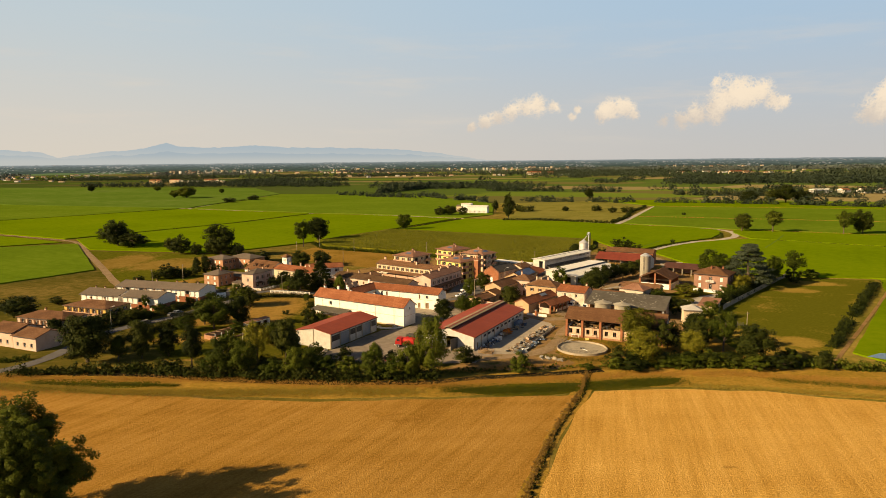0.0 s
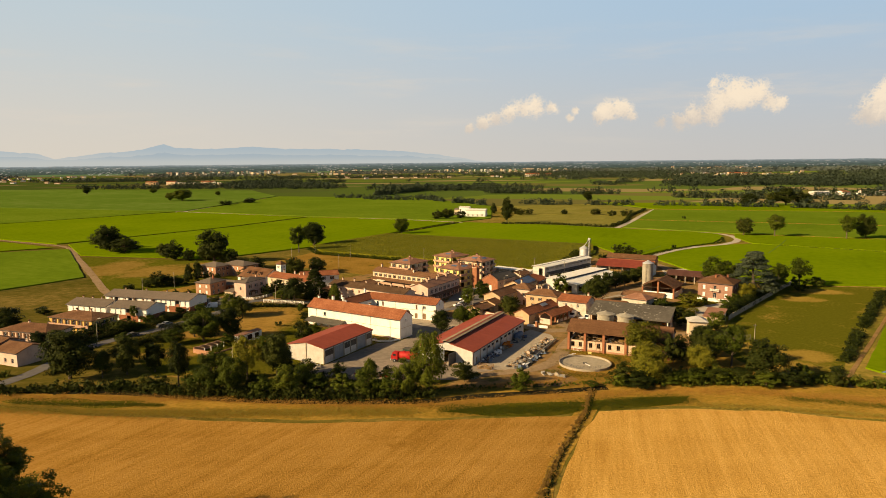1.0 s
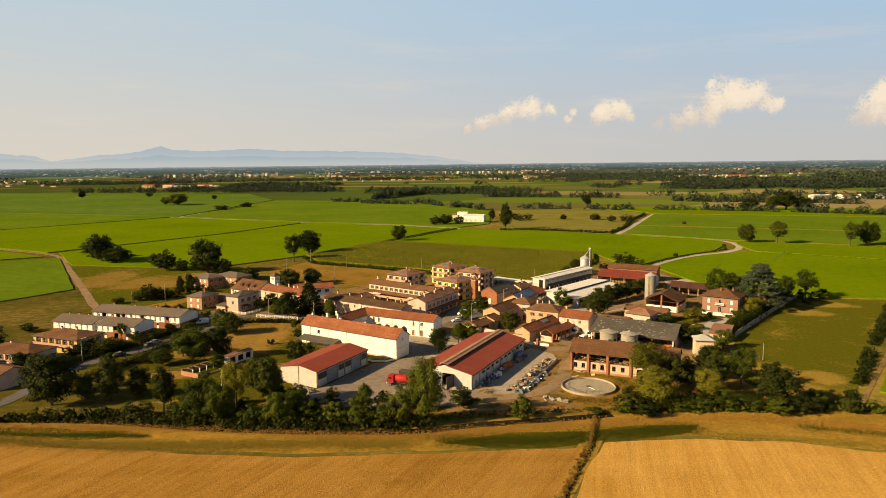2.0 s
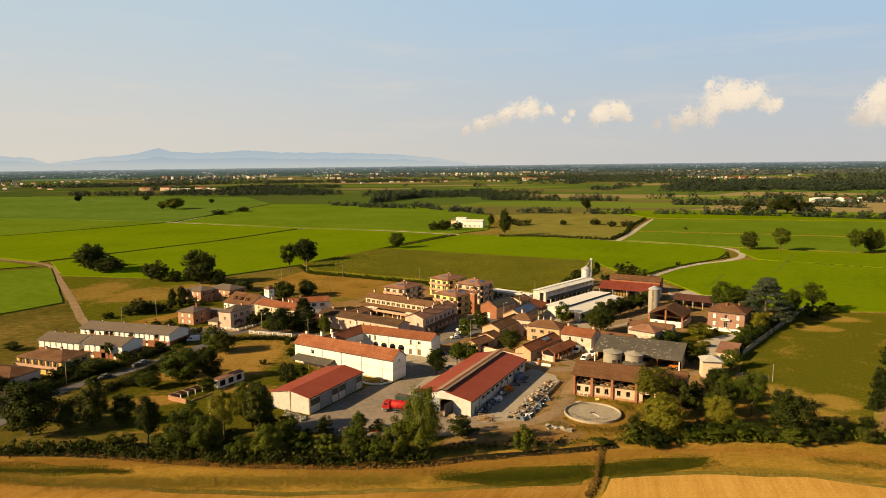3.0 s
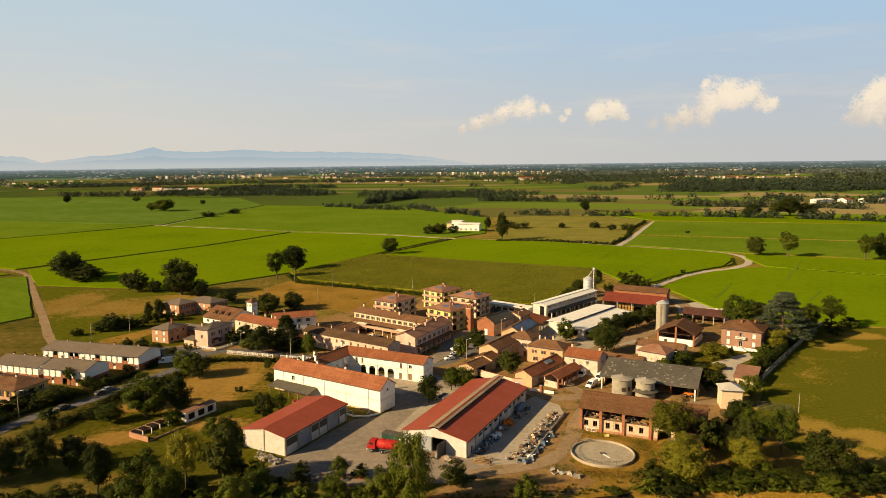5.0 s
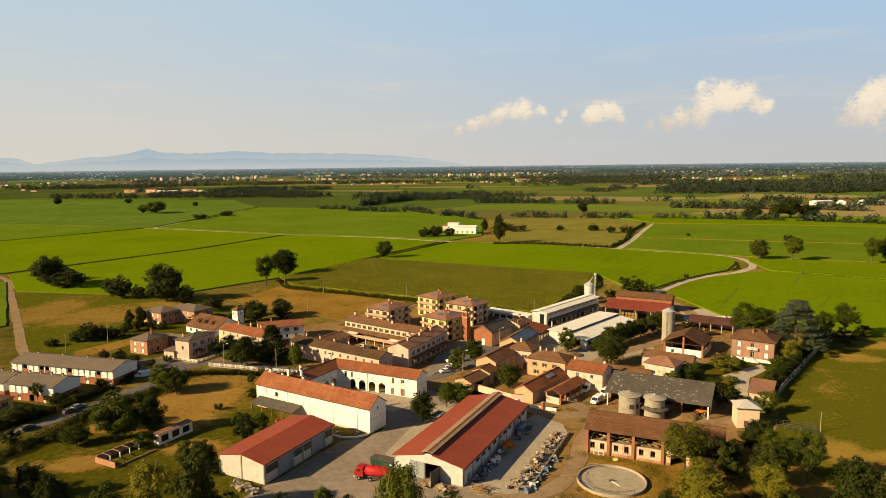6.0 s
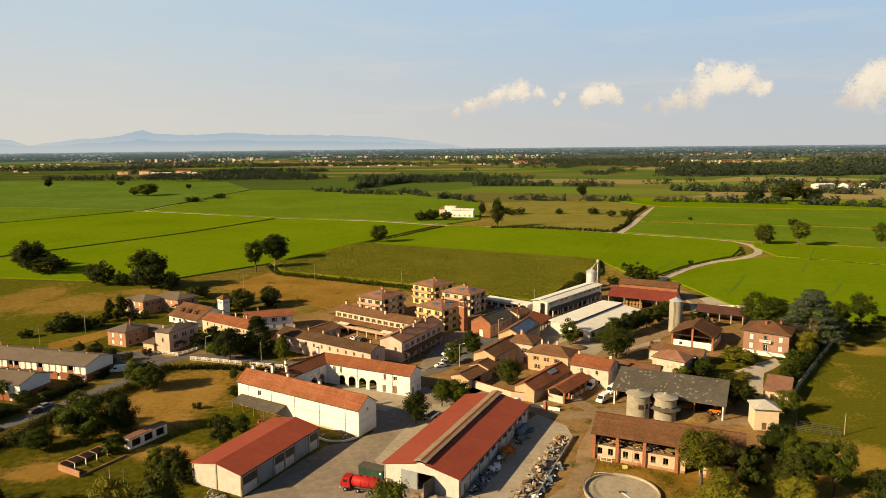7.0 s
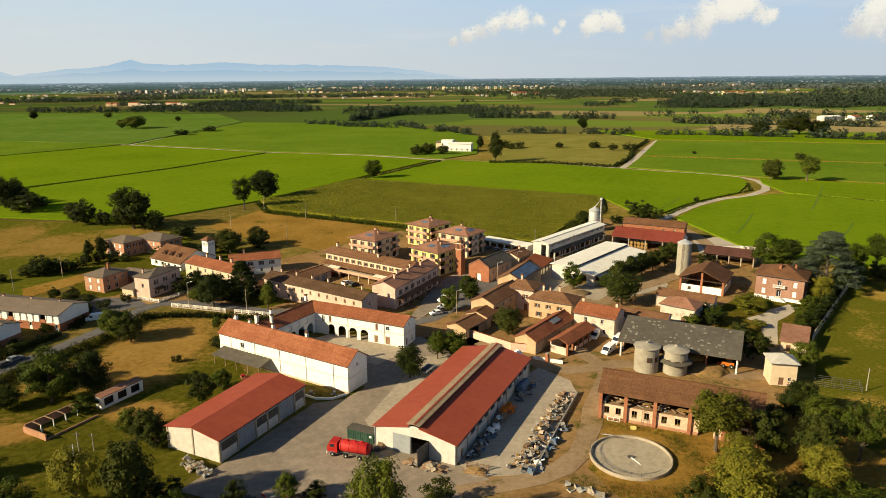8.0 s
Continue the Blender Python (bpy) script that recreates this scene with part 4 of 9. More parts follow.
def hip_roof(bm, L, W, eave, ridge, over=0.6, t=0.2):
    a, b = L / 2 + over, W / 2 + over
    r = max(0.0, a - b)
    low = [bm.verts.new((sx * a, sy * b, eave - 0.02)) for sx, sy in ((-1, -1), (1, -1), (1, 1), (-1, 1))]
    up = [bm.verts.new((sx * a, sy * b, eave + t)) for sx, sy in ((-1, -1), (1, -1), (1, 1), (-1, 1))]
    k0, k1 = bm.verts.new((-r - 0.01, 0, ridge + t)), bm.verts.new((r + 0.01, 0, ridge + t))
    bm.faces.new(low[::-1])
    for i in range(4):
        bm.faces.new((low[i], low[(i + 1) % 4], up[(i + 1) % 4], up[i]))
    bm.faces.new((up[0], up[1], k1, k0))
    bm.faces.new((up[1], up[2], k1))
    bm.faces.new((up[2], up[3], k0, k1))
    bm.faces.new((up[3], up[0], k0))
    return bm


def mono_roof(bm, L, W, low, high, over=0.4, t=0.2):
    s = (high - low) / W
    o = W / 2 + over
    return prism(bm, [(-o, low - over * s), (o, high + over * s), (o, high + over * s + t), (-o, low - over * s + t)], -L / 2 - over, L / 2 + over)


def chimney(house, x, y, z0, z1, s=0.7, mat=None):
    mat, z1, s = mat or PALE_BRICK, z0 + (z1 - z0) * 0.82, s * 0.85
    c = part("chimney", shared(("chimney", s, round(z1 - z0, 1), mat.name), lambda: boxes((-s / 2, s / 2, -s / 2, s / 2, 0, z1 - z0)), mat), mat, house, m=pose(x, y, z0))
    h = z1 - z0
    part("cap", shared(("cap", s), lambda: boxes((-s * 0.7, s * 0.7, -s * 0.7, s * 0.7, 0.25, 0.37), (-s * 0.4, -s * 0.25, -s * 0.4, s * 0.4, 0, 0.25), (s * 0.25, s * 0.4, -s * 0.4, s * 0.4, 0, 0.25), (-s * 0.5, s * 0.5, -s * 0.2, s * 0.2, 0.37, 0.5)), TILE_OLD), TILE_OLD, c, m=pose(0, 0, h))


def house(name, label, category, cx, cy, L, W, ang, eave, ridge, roof, wall_mat, roof_mat, holes=None, chimneys=(), group="", over=0.5, trim=True, shutter=None, band=None, plinth=None, gutter=True, pipes=0, pitch=0.8):
    """A house: a hollow box of four walls with openings, a roof, its windows, doors and chimneys. front is the long side towards -y."""
    ob = thing(name, label, category, cx, cy, 0, ang, group)
    if roof == "gable":
        ridge = eave + (ridge - eave) * pitch
    holes = holes or {}
    shutter = shutter or SHUTTER
    bm = bmesh.new()
    rise = ridge - eave
    sides = {"front": (pose(0, -W / 2, 0), L), "back": (pose(0, W / 2, 0, 0, 0, 180), L), "left": (pose(-L / 2, 0, 0, 0, 0, -90), W), "right": (pose(L / 2, 0, 0, 0, 0, 90), W)}
    for s, (m, ln) in sides.items():
        g = None
        top = eave
        if roof == "gable" and s in ("left", "right") or roof == "bare " + s:
            g = [(0, ridge)]
        if roof == "mono":
            if s == "back":
                top = ridge
            elif s == "left":
                g = [(-ln / 2, ridge)]
            elif s == "right":
                g = [(ln / 2, ridge)]
        side_wall(bm, m, ln, top, holes.get(s, []), g)
    bmesh.ops.remove_doubles(bm, verts=bm.verts, dist=0.0005)
    part("wall", bm, wall_mat, ob)
    for s, (m, ln) in sides.items():
        for h in holes.get(s, []):
            fill_hole(ob, m, h, trim, shutter)
    bm = bmesh.new()
    if roof == "gable":
        gable_roof(bm, L, W, eave, ridge, over)
    elif roof == "hip":
        hip_roof(bm, L, W, eave, ridge, over)
    elif roof == "mono":
        mono_roof(bm, L, W, eave, ridge, over)
    rf = part("roof", bm, roof_mat, ob) if not roof.startswith("bare") else bm.free()
    if gutter and roof in ("gable", "hip"):
        slope = rise / (W / 2)
        zg = eave - (over * slope if roof == "gable" else 0)
        for s in (-1, 1):
            part("gutter", shared(("gutter", round(L, 2)), lambda: boxes((-L / 2 - 0.3, L / 2 + 0.3, -0.07, 0.07, 0, 0.12)), IRON), IRON, rf, m=pose(0, s * (W / 2 + over + 0.075), zg + 0.03))
    if roof == "gable" and ridge > eave:
        part("ridge_cap", boxes((-L / 2 - 0.36, L / 2 + 0.36, -0.16, 0.16, ridge + 0.19, ridge + 0.32)), roof_mat, rf)
    if band:
        z, t = band
        part("string_course", boxes((-L / 2 - 0.05, L / 2 + 0.05, -W / 2 - 0.05, -W / 2 - 0.003, z, z + t), (L / 2 + 0.003, L / 2 + 0.05, -W / 2 - 0.003, W / 2, z, z + t)), CREAM, ob)
    if plinth:
        pm, ph = plinth
        e = 0.06
        spans = {"front": [], "right": [], "left": []}
        for s in spans:
            m, ln = sides[s]
            cuts = sorted([(h[0] - h[2] / 2, h[0] + h[2] / 2) for h in holes.get(s, []) if h[1] < ph])
            a = -ln / 2
            for c0, c1 in cuts + [(ln / 2, ln / 2)]:
                if c0 > a + 0.02:
                    part("plinth", boxes((a, c0, -e, -0.004, 0, ph)), pm, ob, m=m)
                a = c1
    for i in range(pipes):
        x = -L / 2 + L * (i + 0.5) / pipes
        bm = bmesh.new()
        beam(bm, (x, -W / 2 - 0.09, 0.1), (x, -W / 2 - 0.09, eave - 0.1), 0.05, 6)
        part("downpipe", bm, SILO_C, ob)
    for c in chimneys:
        chimney(ob, *c)
    return ob


def lean_to(name, label, cx, cy, L, W, ang, low, high, mat, posts=4, post_mat=None, group="", at=0.0):
    """An open canopy on posts, lower towards its front."""
    ob = thing(name, label, "canopy", cx, cy, 0, ang, group)
    part("roof", mono_roof(bmesh.new(), L, W, low, high, 0.3, 0.12), mat, ob)
    for i in range(posts):
        x = -L / 2 + 0.3 + (L - 0.6) * i / max(1, posts - 1)
        part("post", shared(("canopy_post", low), lambda: boxes((-0.1, 0.1, -0.1, 0.1, 0, low)), post_mat or WOOD), post_mat or WOOD, ob, m=pose(x, -W / 2 + 0.2, 0))
        part("post", shared(("canopy_post", high), lambda: boxes((-0.1, 0.1, -0.1, 0.1, 0, high - 0.1)), post_mat or WOOD), post_mat or WOOD, ob, m=pose(x, W / 2 - 0.25, 0))
    return ob


# the white farmstead round its courtyard
FW = house("white_farmhouse_wing", "long white rendered farm wing with terracotta roof", "farm building", -36.5, 273.7, 44.2, 7.6, -31, 7.3, 9.8, "gable", WHITE, TILE,
           {"front": [(-13.5, 4.4, 1.3, 1.5, "win")], "right": [(0, 7.3 - 1.2, 0.7, 0.8, "win")], "back": spread(6, 1.0, 1.1, 1.6, -18, 18)},
           chimneys=[(-21, 1.5, 8.0, 11.2, 0.9, WHITE), (-17, 2.6, 7.6, 10.0, 0.8, WHITE), (-8.5, 2.8, 7.6, 10.3, 0.8, WHITE), (3.5, 2.8, 7.6, 10.2, 0.8, WHITE), (-23, 2.9, 7.3, 9.6, 0.9, WHITE)], band=(3.75, 0.14), pipes=5, pitch=1.0)
part("plaster_panel", boxes((-21.9, 21.9, -3.86, -3.803, 0.0, 0.45)), PALE_BRICK, FW, "exposed brick foot of the wall")
W2 = house("white_farmhouse_arcade", "white farm wing with a row of arches onto the courtyard", "farm building", -22.75, 298.77, 36.9, 7.2, -25, 6.6, 8.25, "bare right", WHITE, TILE,
           {"front": [(-5.8, 0, 2.2, 3.5, "arch"), (-2.1, 0, 2.6, 3.5, "arch"), (1.7, 0, 2.6, 3.5, "arch"), (5.5, 0, 2.6, 3.5, "arch"), (9.5, 0.2, 1.3, 2.2, "gate"), (13.3, 0.2, 1.5, 2.4, "gate"), (9.7, 4.1, 0.8, 1.8, "closed"), (-6.1, 4.1, 0.8, 1.8, "closed"), (13.3, 4.4, 1.2, 1.2, "win"), (-8.6, 3.9, 1.0, 1.9, "win")],
            "right": [(-0.3, 7.0 - 1.0, 0.7, 0.6, "win"), (-1.7, 0.3, 1.0, 2.2, "door"), (1.6, 1.0, 0.9, 1.2, "win")]}, chimneys=[(-16.8, -0.6, 8.3, 10.3, 0.8, WHITE)], band=(3.75, 0.14), pipes=3)
house("white_farmhouse_link", "white farm wing closing the courtyard, arched below", "farm building", -42.6, 294.4, 19.5, 7.2, 59, 6.6, 8.25, "bare left", WHITE, TILE,
           {"front": [(-3.6, 0, 2.3, 3.3, "arch"), (-0.2, 0, 2.3, 3.3, "arch"), (3.2, 0, 2.6, 3.5, "arch"), (6.9, 0, 2.6, 3.5, "arch"), (-4.8, 4.2, 1.2, 1.5, "closed"), (-1.4, 4.2, 1.1, 1.5, "closed"), (2.0, 4.2, 1.1, 1.5, "closed"), (5.4, 4.2, 1.1, 1.5, "closed")]},
           chimneys=[(-3, 2.0, 7.5, 10.2, 0.8, WHITE), (-6.5, -1.6, 7.6, 10.2, 0.8, WHITE), (-9.3, 1.2, 7.6, 10.8, 1.0, WHITE)], shutter=FRAME)


def ell_roof():
    """One roof over both courtyard wings, with a valley inside the corner and a hip outside it."""
    u, w = Vector((math.cos(radians(-25)), math.sin(radians(-25)), 0)), Vector((math.cos(radians(59)), math.sin(radians(59)), 0))
    un, wn = Vector((-u.y, u.x, 0)), Vector((-w.y, w.x, 0))
    a, b = Vector((-22.75, 298.77, 0)), Vector((-42.6, 294.4, 0))
    half, eave, ridge, t = 3.6 + 0.5, 6.6 - 0.23, 8.3, 0.22

    def meet(p, d, q, e):
        k = (q - p).cross(e).z / d.cross(e).z
        return p + d * k

    corner = meet(a, u, b, w)
    inner = meet(a - un * half, u, b - wn * half, w)
    outer = meet(a + un * half, u, b + wn * half, w)
    end_e, end_w = a + u * 18.8, b - w * 10.0
    plan = [(corner, ridge), (inner, eave), (outer, eave), (end_e, ridge), (end_e - un * half, eave), (end_e + un * half, eave), (end_w, ridge), (end_w - wn * half, eave), (end_w + wn * half, eave)]
    home = W2.matrix_basis.inverted()
    bm = bmesh.new()
    lo = [bm.verts.new(home @ (p + Vector((0, 0, z)))) for p, z in plan]
    up = [bm.verts.new(home @ (p + Vector((0, 0, z + t)))) for p, z in plan]
    for f in ((1, 4, 3, 0), (0, 3, 5, 2), (1, 0, 6, 7), (0, 2, 8, 6)):
        bm.faces.new([up[i] for i in f])
        bm.faces.new([lo[i] for i in reversed(f)])
    for i, j in ((1, 4), (4, 3), (3, 5), (5, 2), (2, 8), (8, 6), (6, 7), (7, 1)):
        bm.faces.new((lo[i], lo[j], up[j], up[i]))
    bmesh.ops.recalc_face_normals(bm, faces=list(bm.faces))
    rf = part("roof", bm, TILE, W2)
    bm = bmesh.new()
    for p, q, z0, z1 in ((end_e, corner, ridge, ridge), (corner, end_w, ridge, ridge), (corner, outer, ridge, eave)):
        beam(bm, home @ (p + Vector((0, 0, z0 + t))), home @ (q + Vector((0, 0, z1 + t))), 0.15, 8)
    part("ridge_cap", bm, TILE, rf)
    bm = bmesh.new()
    for p, q in ((end_e - un * (half + 0.06), inner), (inner, end_w - wn * (half + 0.06))):
        beam(bm, home @ (p + Vector((0, 0, eave + 0.08))), home @ (q + Vector((0, 0, eave + 0.08))), 0.08, 6)
    part("gutter", bm, IRON, rf)


ell_roof()
lean_to("tin_canopy", "grey sheet canopy on posts against the white wall", -49.6, 275.0, 17, 4.6, -31, 2.6, 3.6, FIBRE, 5)

# red roofed shed and barn
def shed():
    ob = thing("machine_shed", "low concrete machine shed with a red metal roof", "shed", -41.3, 244.0, 0, 64.3)
    L, W, e, r = 27.6, 14.0, 5.0, 6.3
    bm = bmesh.new()
    side_wall(bm, pose(0, -W / 2, 0), L, e, [(-5.9, 0, 5.2, 4.3), (7.2, 0, 5.2, 4.3)], None)
    side_wall(bm, pose(0, W / 2, 0, 0, 0, 180), L, e, [])
    side_wall(bm, pose(-L / 2, 0, 0, 0, 0, -90), W, e, [], [(0, r)])
    side_wall(bm, pose(L / 2, 0, 0, 0, 0, 90), W, e, [], [(0, r)])
    part("wall", bm, PANEL_OLD, ob)
    part("roof", gable_roof(bmesh.new(), L, W, e, r, 0.4, 0.16, 0.4), RED_SHEET, ob)
    for x in (-13.6, -8.7, -3.1, 0.6, 4.4, 10.0, 13.6):
        part("pillar", boxes((x - 0.2, x + 0.2, -W / 2 - 0.2, -W / 2 - 0.003, 0, e - 0.1)), CONCRETE, ob)
    for x in (-5.9, 7.2):
        d = part("sliding_door", boxes((x - 2.6, x + 2.6, -W / 2 + 0.12, -W / 2 + 0.2, 0, 4.3)), GREY_DOOR, ob, "blue-grey sliding door")
        for k in range(6):
            part("rib", boxes((x - 2.5 + k, x - 2.44 + k, -W / 2 + 0.08, -W / 2 + 0.118, 0, 4.3)), GREY_DOOR, d)
    for x0, x1 in ((-13.3, -8.95), (-2.85, 0.35), (0.85, 4.15), (10.25, 13.35)):
        part("window_strip", boxes((x0, x1, -W / 2 - 0.05, -W / 2 - 0.004, 2.3, 4.2)), FIBRE, ob, "grey corrugated panel")
    for y in (-6.9, 0, 6.9):
        part("pillar", boxes((-L / 2 - 0.14, -L / 2 - 0.003, y - 0.16, y + 0.16, 0, e + (1.1 if y == 0 else -0.05))), CONCRETE, ob)
    part("gutter", boxes((-L / 2 - 0.4, L / 2 + 0.4, -W / 2 - 0.54, -W / 2 - 0.41, e - 0.18, e - 0.04)), IRON, ob)
    return ob


def barn():
    ob = thing("red_barn", "long white walled barn with red metal roof and raised ridge vent", "barn", 7.4, 252.2, 0, 64.8)
    L, W, e, r = 46.6, 18.3, 4.6, 6.5
    bm = bmesh.new()
    side_wall(bm, pose(0, -W / 2, 0), L, e, [(-20, 0, 1.2, 2.2)] + spread(10, 2.6, 2.6, 0.9, -16, 22), None)
    side_wall(bm, pose(0, W / 2, 0, 0, 0, 180), L, e, spread(8, 2.4, 3.0, 1.0, -22, 22))
    side_wall(bm, pose(-L / 2, 0, 0, 0, 0, -90), W, e, [(1.2, 0, 4.0, 4.0)], [(0, r)])
    side_wall(bm, pose(L / 2, 0, 0, 0, 0, 90), W, e, [(0, 0, 4.0, 4.0)], [(0, r)])
    part("wall", bm, PANEL_C, ob)
    slope = (r - e) / (W / 2)
    for s in (-1, 1):
        o = W / 2 + 0.5
        c = 1.2
        part("roof", prism(bmesh.new(), [(s * c, r - c * slope), (s * o, e - 0.5 * slope), (s * o, e - 0.5 * slope + 0.16), (s * c, r - c * slope + 0.16)], -L / 2 - 0.4, L / 2 + 0.4), RED_SHEET, ob)
    v = part("ridge_vent", prism(bmesh.new(), [(-1.5, r + 0.35), (0, r + 0.62), (1.5, r + 0.35), (1.5, r + 0.45), (0, r + 0.74), (-1.5, r + 0.45)], -L / 2 - 0.5, L / 2 + 0.5), VENT, ob, "raised tan ridge vent")
    part("skylight_strip", prism(bmesh.new(), [(-0.55, r + 0.66), (-0.1, r + 0.745), (-0.1, r + 0.77), (-0.55, r + 0.69)], -L / 2 - 0.45, L / 2 + 0.45), RED_SHEET, v)
    for y in (-1.1, 1.1):
        part("vent_side", boxes((-L / 2, L / 2, y - 0.04, y + 0.04, r - 0.2, r + 0.4)), IRON, v)
    for x in (-23, -17.5, -12, -6, 0, 6, 12, 17.5, 23):
        part("pillar", boxes((x - 0.2, x + 0.2, -W / 2 - 0.16, -W / 2 - 0.003, 0, e - 0.1)), CONCRETE, ob)
    for x in range(10):
        xx = -16 + 38 * (x + 0.5) / 10
        part("pane", boxes((xx - 1.3, xx + 1.3, -W / 2 + 0.2, -W / 2 + 0.23, 2.6, 3.5)), GLASS, ob)
    part("door", boxes((-L / 2 - 0.1, -L / 2 - 0.02, 0.9, 4.9, 0, 4.05)), GREY_DOOR, ob, "pale blue-grey sliding door leaf")
    part("door", boxes((0, 4.0, -0.05, 0.05, 0, 4.0)), IRON, ob, "open door leaf", pose(-L / 2 - 0.02, -3.25, 0, 0, 0, 172))
    for y in (-9.1, 9.1):
        bm = bmesh.new()
        beam(bm, (-L / 2 - 0.1, y, 0), (-L / 2 - 0.1, y, e - 0.1), 0.09)
        part("downpipe", bm, GALV, ob)
    part("gutter", boxes((-L / 2 - 0.4, L / 2 + 0.4, -W / 2 - 0.64, -W / 2 - 0.51, e - 0.2, e - 0.05)), IRON, ob)
    return ob


def brick_barn():
    """The open hay barn: pillars above a brick ground floor."""
    ob = thing("brick_hay_barn", "old brick hay barn, open loft between pillars, tiled roof", "barn", 55.7, 244.9, 0, -23.5)
    L, W, e, r = 33.4, 10.5, 6.8, 9.6
    front = [(x, 1.4, 1.1, 1.6, "win") for x in (-14.9, -12.4, -8.9, -6.3, -2.6, 0.2)] + [(6.0, 0, 3.0, 2.9, "open"), (10.4, 1.4, 1.1, 1.6, "win"), (13.4, 1.4, 1.1, 1.6, "win")]
    bm = bmesh.new()
    side_wall(bm, pose(0, -W / 2 + 0.2, 0), L, 3.6, front)
    side_wall(bm, pose(0, W / 2, 0, 0, 0, 180), L, e, [])
    side_wall(bm, pose(-L / 2, 0, 0, 0, 0, -90), W - 0.6, e, [(-2.5, 3.9, 3.0, 2.2)], [(0, r)])
    side_wall(bm, pose(L / 2, 0, 0, 0, 0, 90), W - 0.6, e, [], [(0, r)])
    part("wall", bm, PALE_BRICK, ob)
    part("plinth", boxes((-16.6, 4.4, -W / 2 + 0.1, -W / 2 + 0.196, 0, 0.7)), BRICK_TAN, ob)
    part("plinth", boxes((7.6, 16.6, -W / 2 + 0.1, -W / 2 + 0.196, 0, 0.7)), BRICK_TAN, ob)
    part("loft_floor", boxes((-L / 2 + 0.2, L / 2 - 0.2, -W / 2 + 0.5, W / 2 - 0.1, 3.4, 3.6)), WOOD, ob)
    part("inner_wall", boxes((-L / 2 + 0.4, L / 2 - 0.4, 1.0, 1.2, 0.05, 3.38)), DARK, ob)
    rs = random.Random(5)
    for h in front:
        if h[4] == "win":
            part("window_bar", boxes((h[0] - 0.03, h[0] + 0.03, -W / 2 + 0.3, -W / 2 + 0.36, h[1], h[1] + h[3])), WOOD, ob)
            part("sill", boxes((h[0] - 0.7, h[0] + 0.7, -W / 2 + 0.1, -W / 2 + 0.5, h[1] - 0.09, h[1] - 0.003)), STONE, ob)
    for i in range(130):
        x, y, s = rs.uniform(-15.4, 15.4), rs.uniform(-4.0, 2.0), rs.uniform(0.6, 1.5)
        part("stored_board", boxes((-s, s, -0.12 * s, 0.3 * s, 0, 0.22 * s)), rs.choice((WOOD, WOOD, HAY, STONE, PALE_BRICK)), ob, m=pose(x, y, 3.66 + rs.uniform(0.05, 0.9) + 0.2 * max(0.0, y + 2.0), rs.uniform(-30, 30), rs.uniform(-25, 25), rs.uniform(0, 180)))
    for x in (-16.3, -10.8, -4.6, 2.6, 9.4, 16.1):
        part("pillar", boxes((x - 0.38, x + 0.38, -W / 2 - 0.35, -W / 2 + 0.35, 0, e - 0.1)), BRICK, ob, "brick pillar")
    part("roof", gable_roof(bmesh.new(), L, W, e, r, 0.7, 0.22, 0.3), TILE_OLD, ob)
    part("ridge_cap", boxes((-L / 2 - 0.31, L / 2 + 0.31, -0.17, 0.17, r + 0.19, r + 0.32)), TILE_OLD, ob)
    for x in (-14, -7.8, -1, 6, 13):
        part("rafter", boxes((x - 0.12, x + 0.12, -W / 2 + 0.1, W / 2 - 0.1, e - 0.5, e - 0.25)), DARK, ob)
    part("lintel", boxes((-L / 2, L / 2, -W / 2 - 0.15, -W / 2 + 0.15, e - 0.1, e + 0.12)), DARK, ob)
    return ob


shed(); barn(); brick_barn()


def tank(x, y, r, h, label, skirt=False):
    ob = thing("concrete_silo", label, "silo", x, y, 0, 0, "squat concrete silos")
    bm = bmesh.new()
    lathe(bm, [(r, 0), (r, h)], 32)
    part("shell", bm, SILO_C, ob, smooth=False)
    bm = bmesh.new()
    lathe(bm, [(r + 0.35, h), (r + 0.35, h + 0.14), (0.4, h + 1.0), (0.35, h + 1.3), (0.05, h + 1.4)], 32)
    part("lid", bm, SILO_C, ob, "grey conical lid")
    for a in (-95, -60) if not skirt else (-100, -140, -65):
        part("hatch", boxes((-0.5, 0.5, -0.05, 0.12, 0, 1.3)), DARK, ob, m=pose(0, 0, h - 3.4, 0, 0, a + 90) @ pose(0, -r - 0.06, 0))
    if skirt:
        bm = bmesh.new()
        lathe(bm, [(r + 0.05, 3.6), (r + 1.2, 3.2), (r + 1.2, 3.35), (r + 0.05, 3.9)], 32)
        part("skirt", bm, FIBRE, ob)
    return ob


tank(56.6, 272.6, 3.1, 6.6, "squat round concrete silo with conical lid")
tank(63.6, 271.0, 3.0, 6.2, "squat round concrete silo with a ring skirt", True)


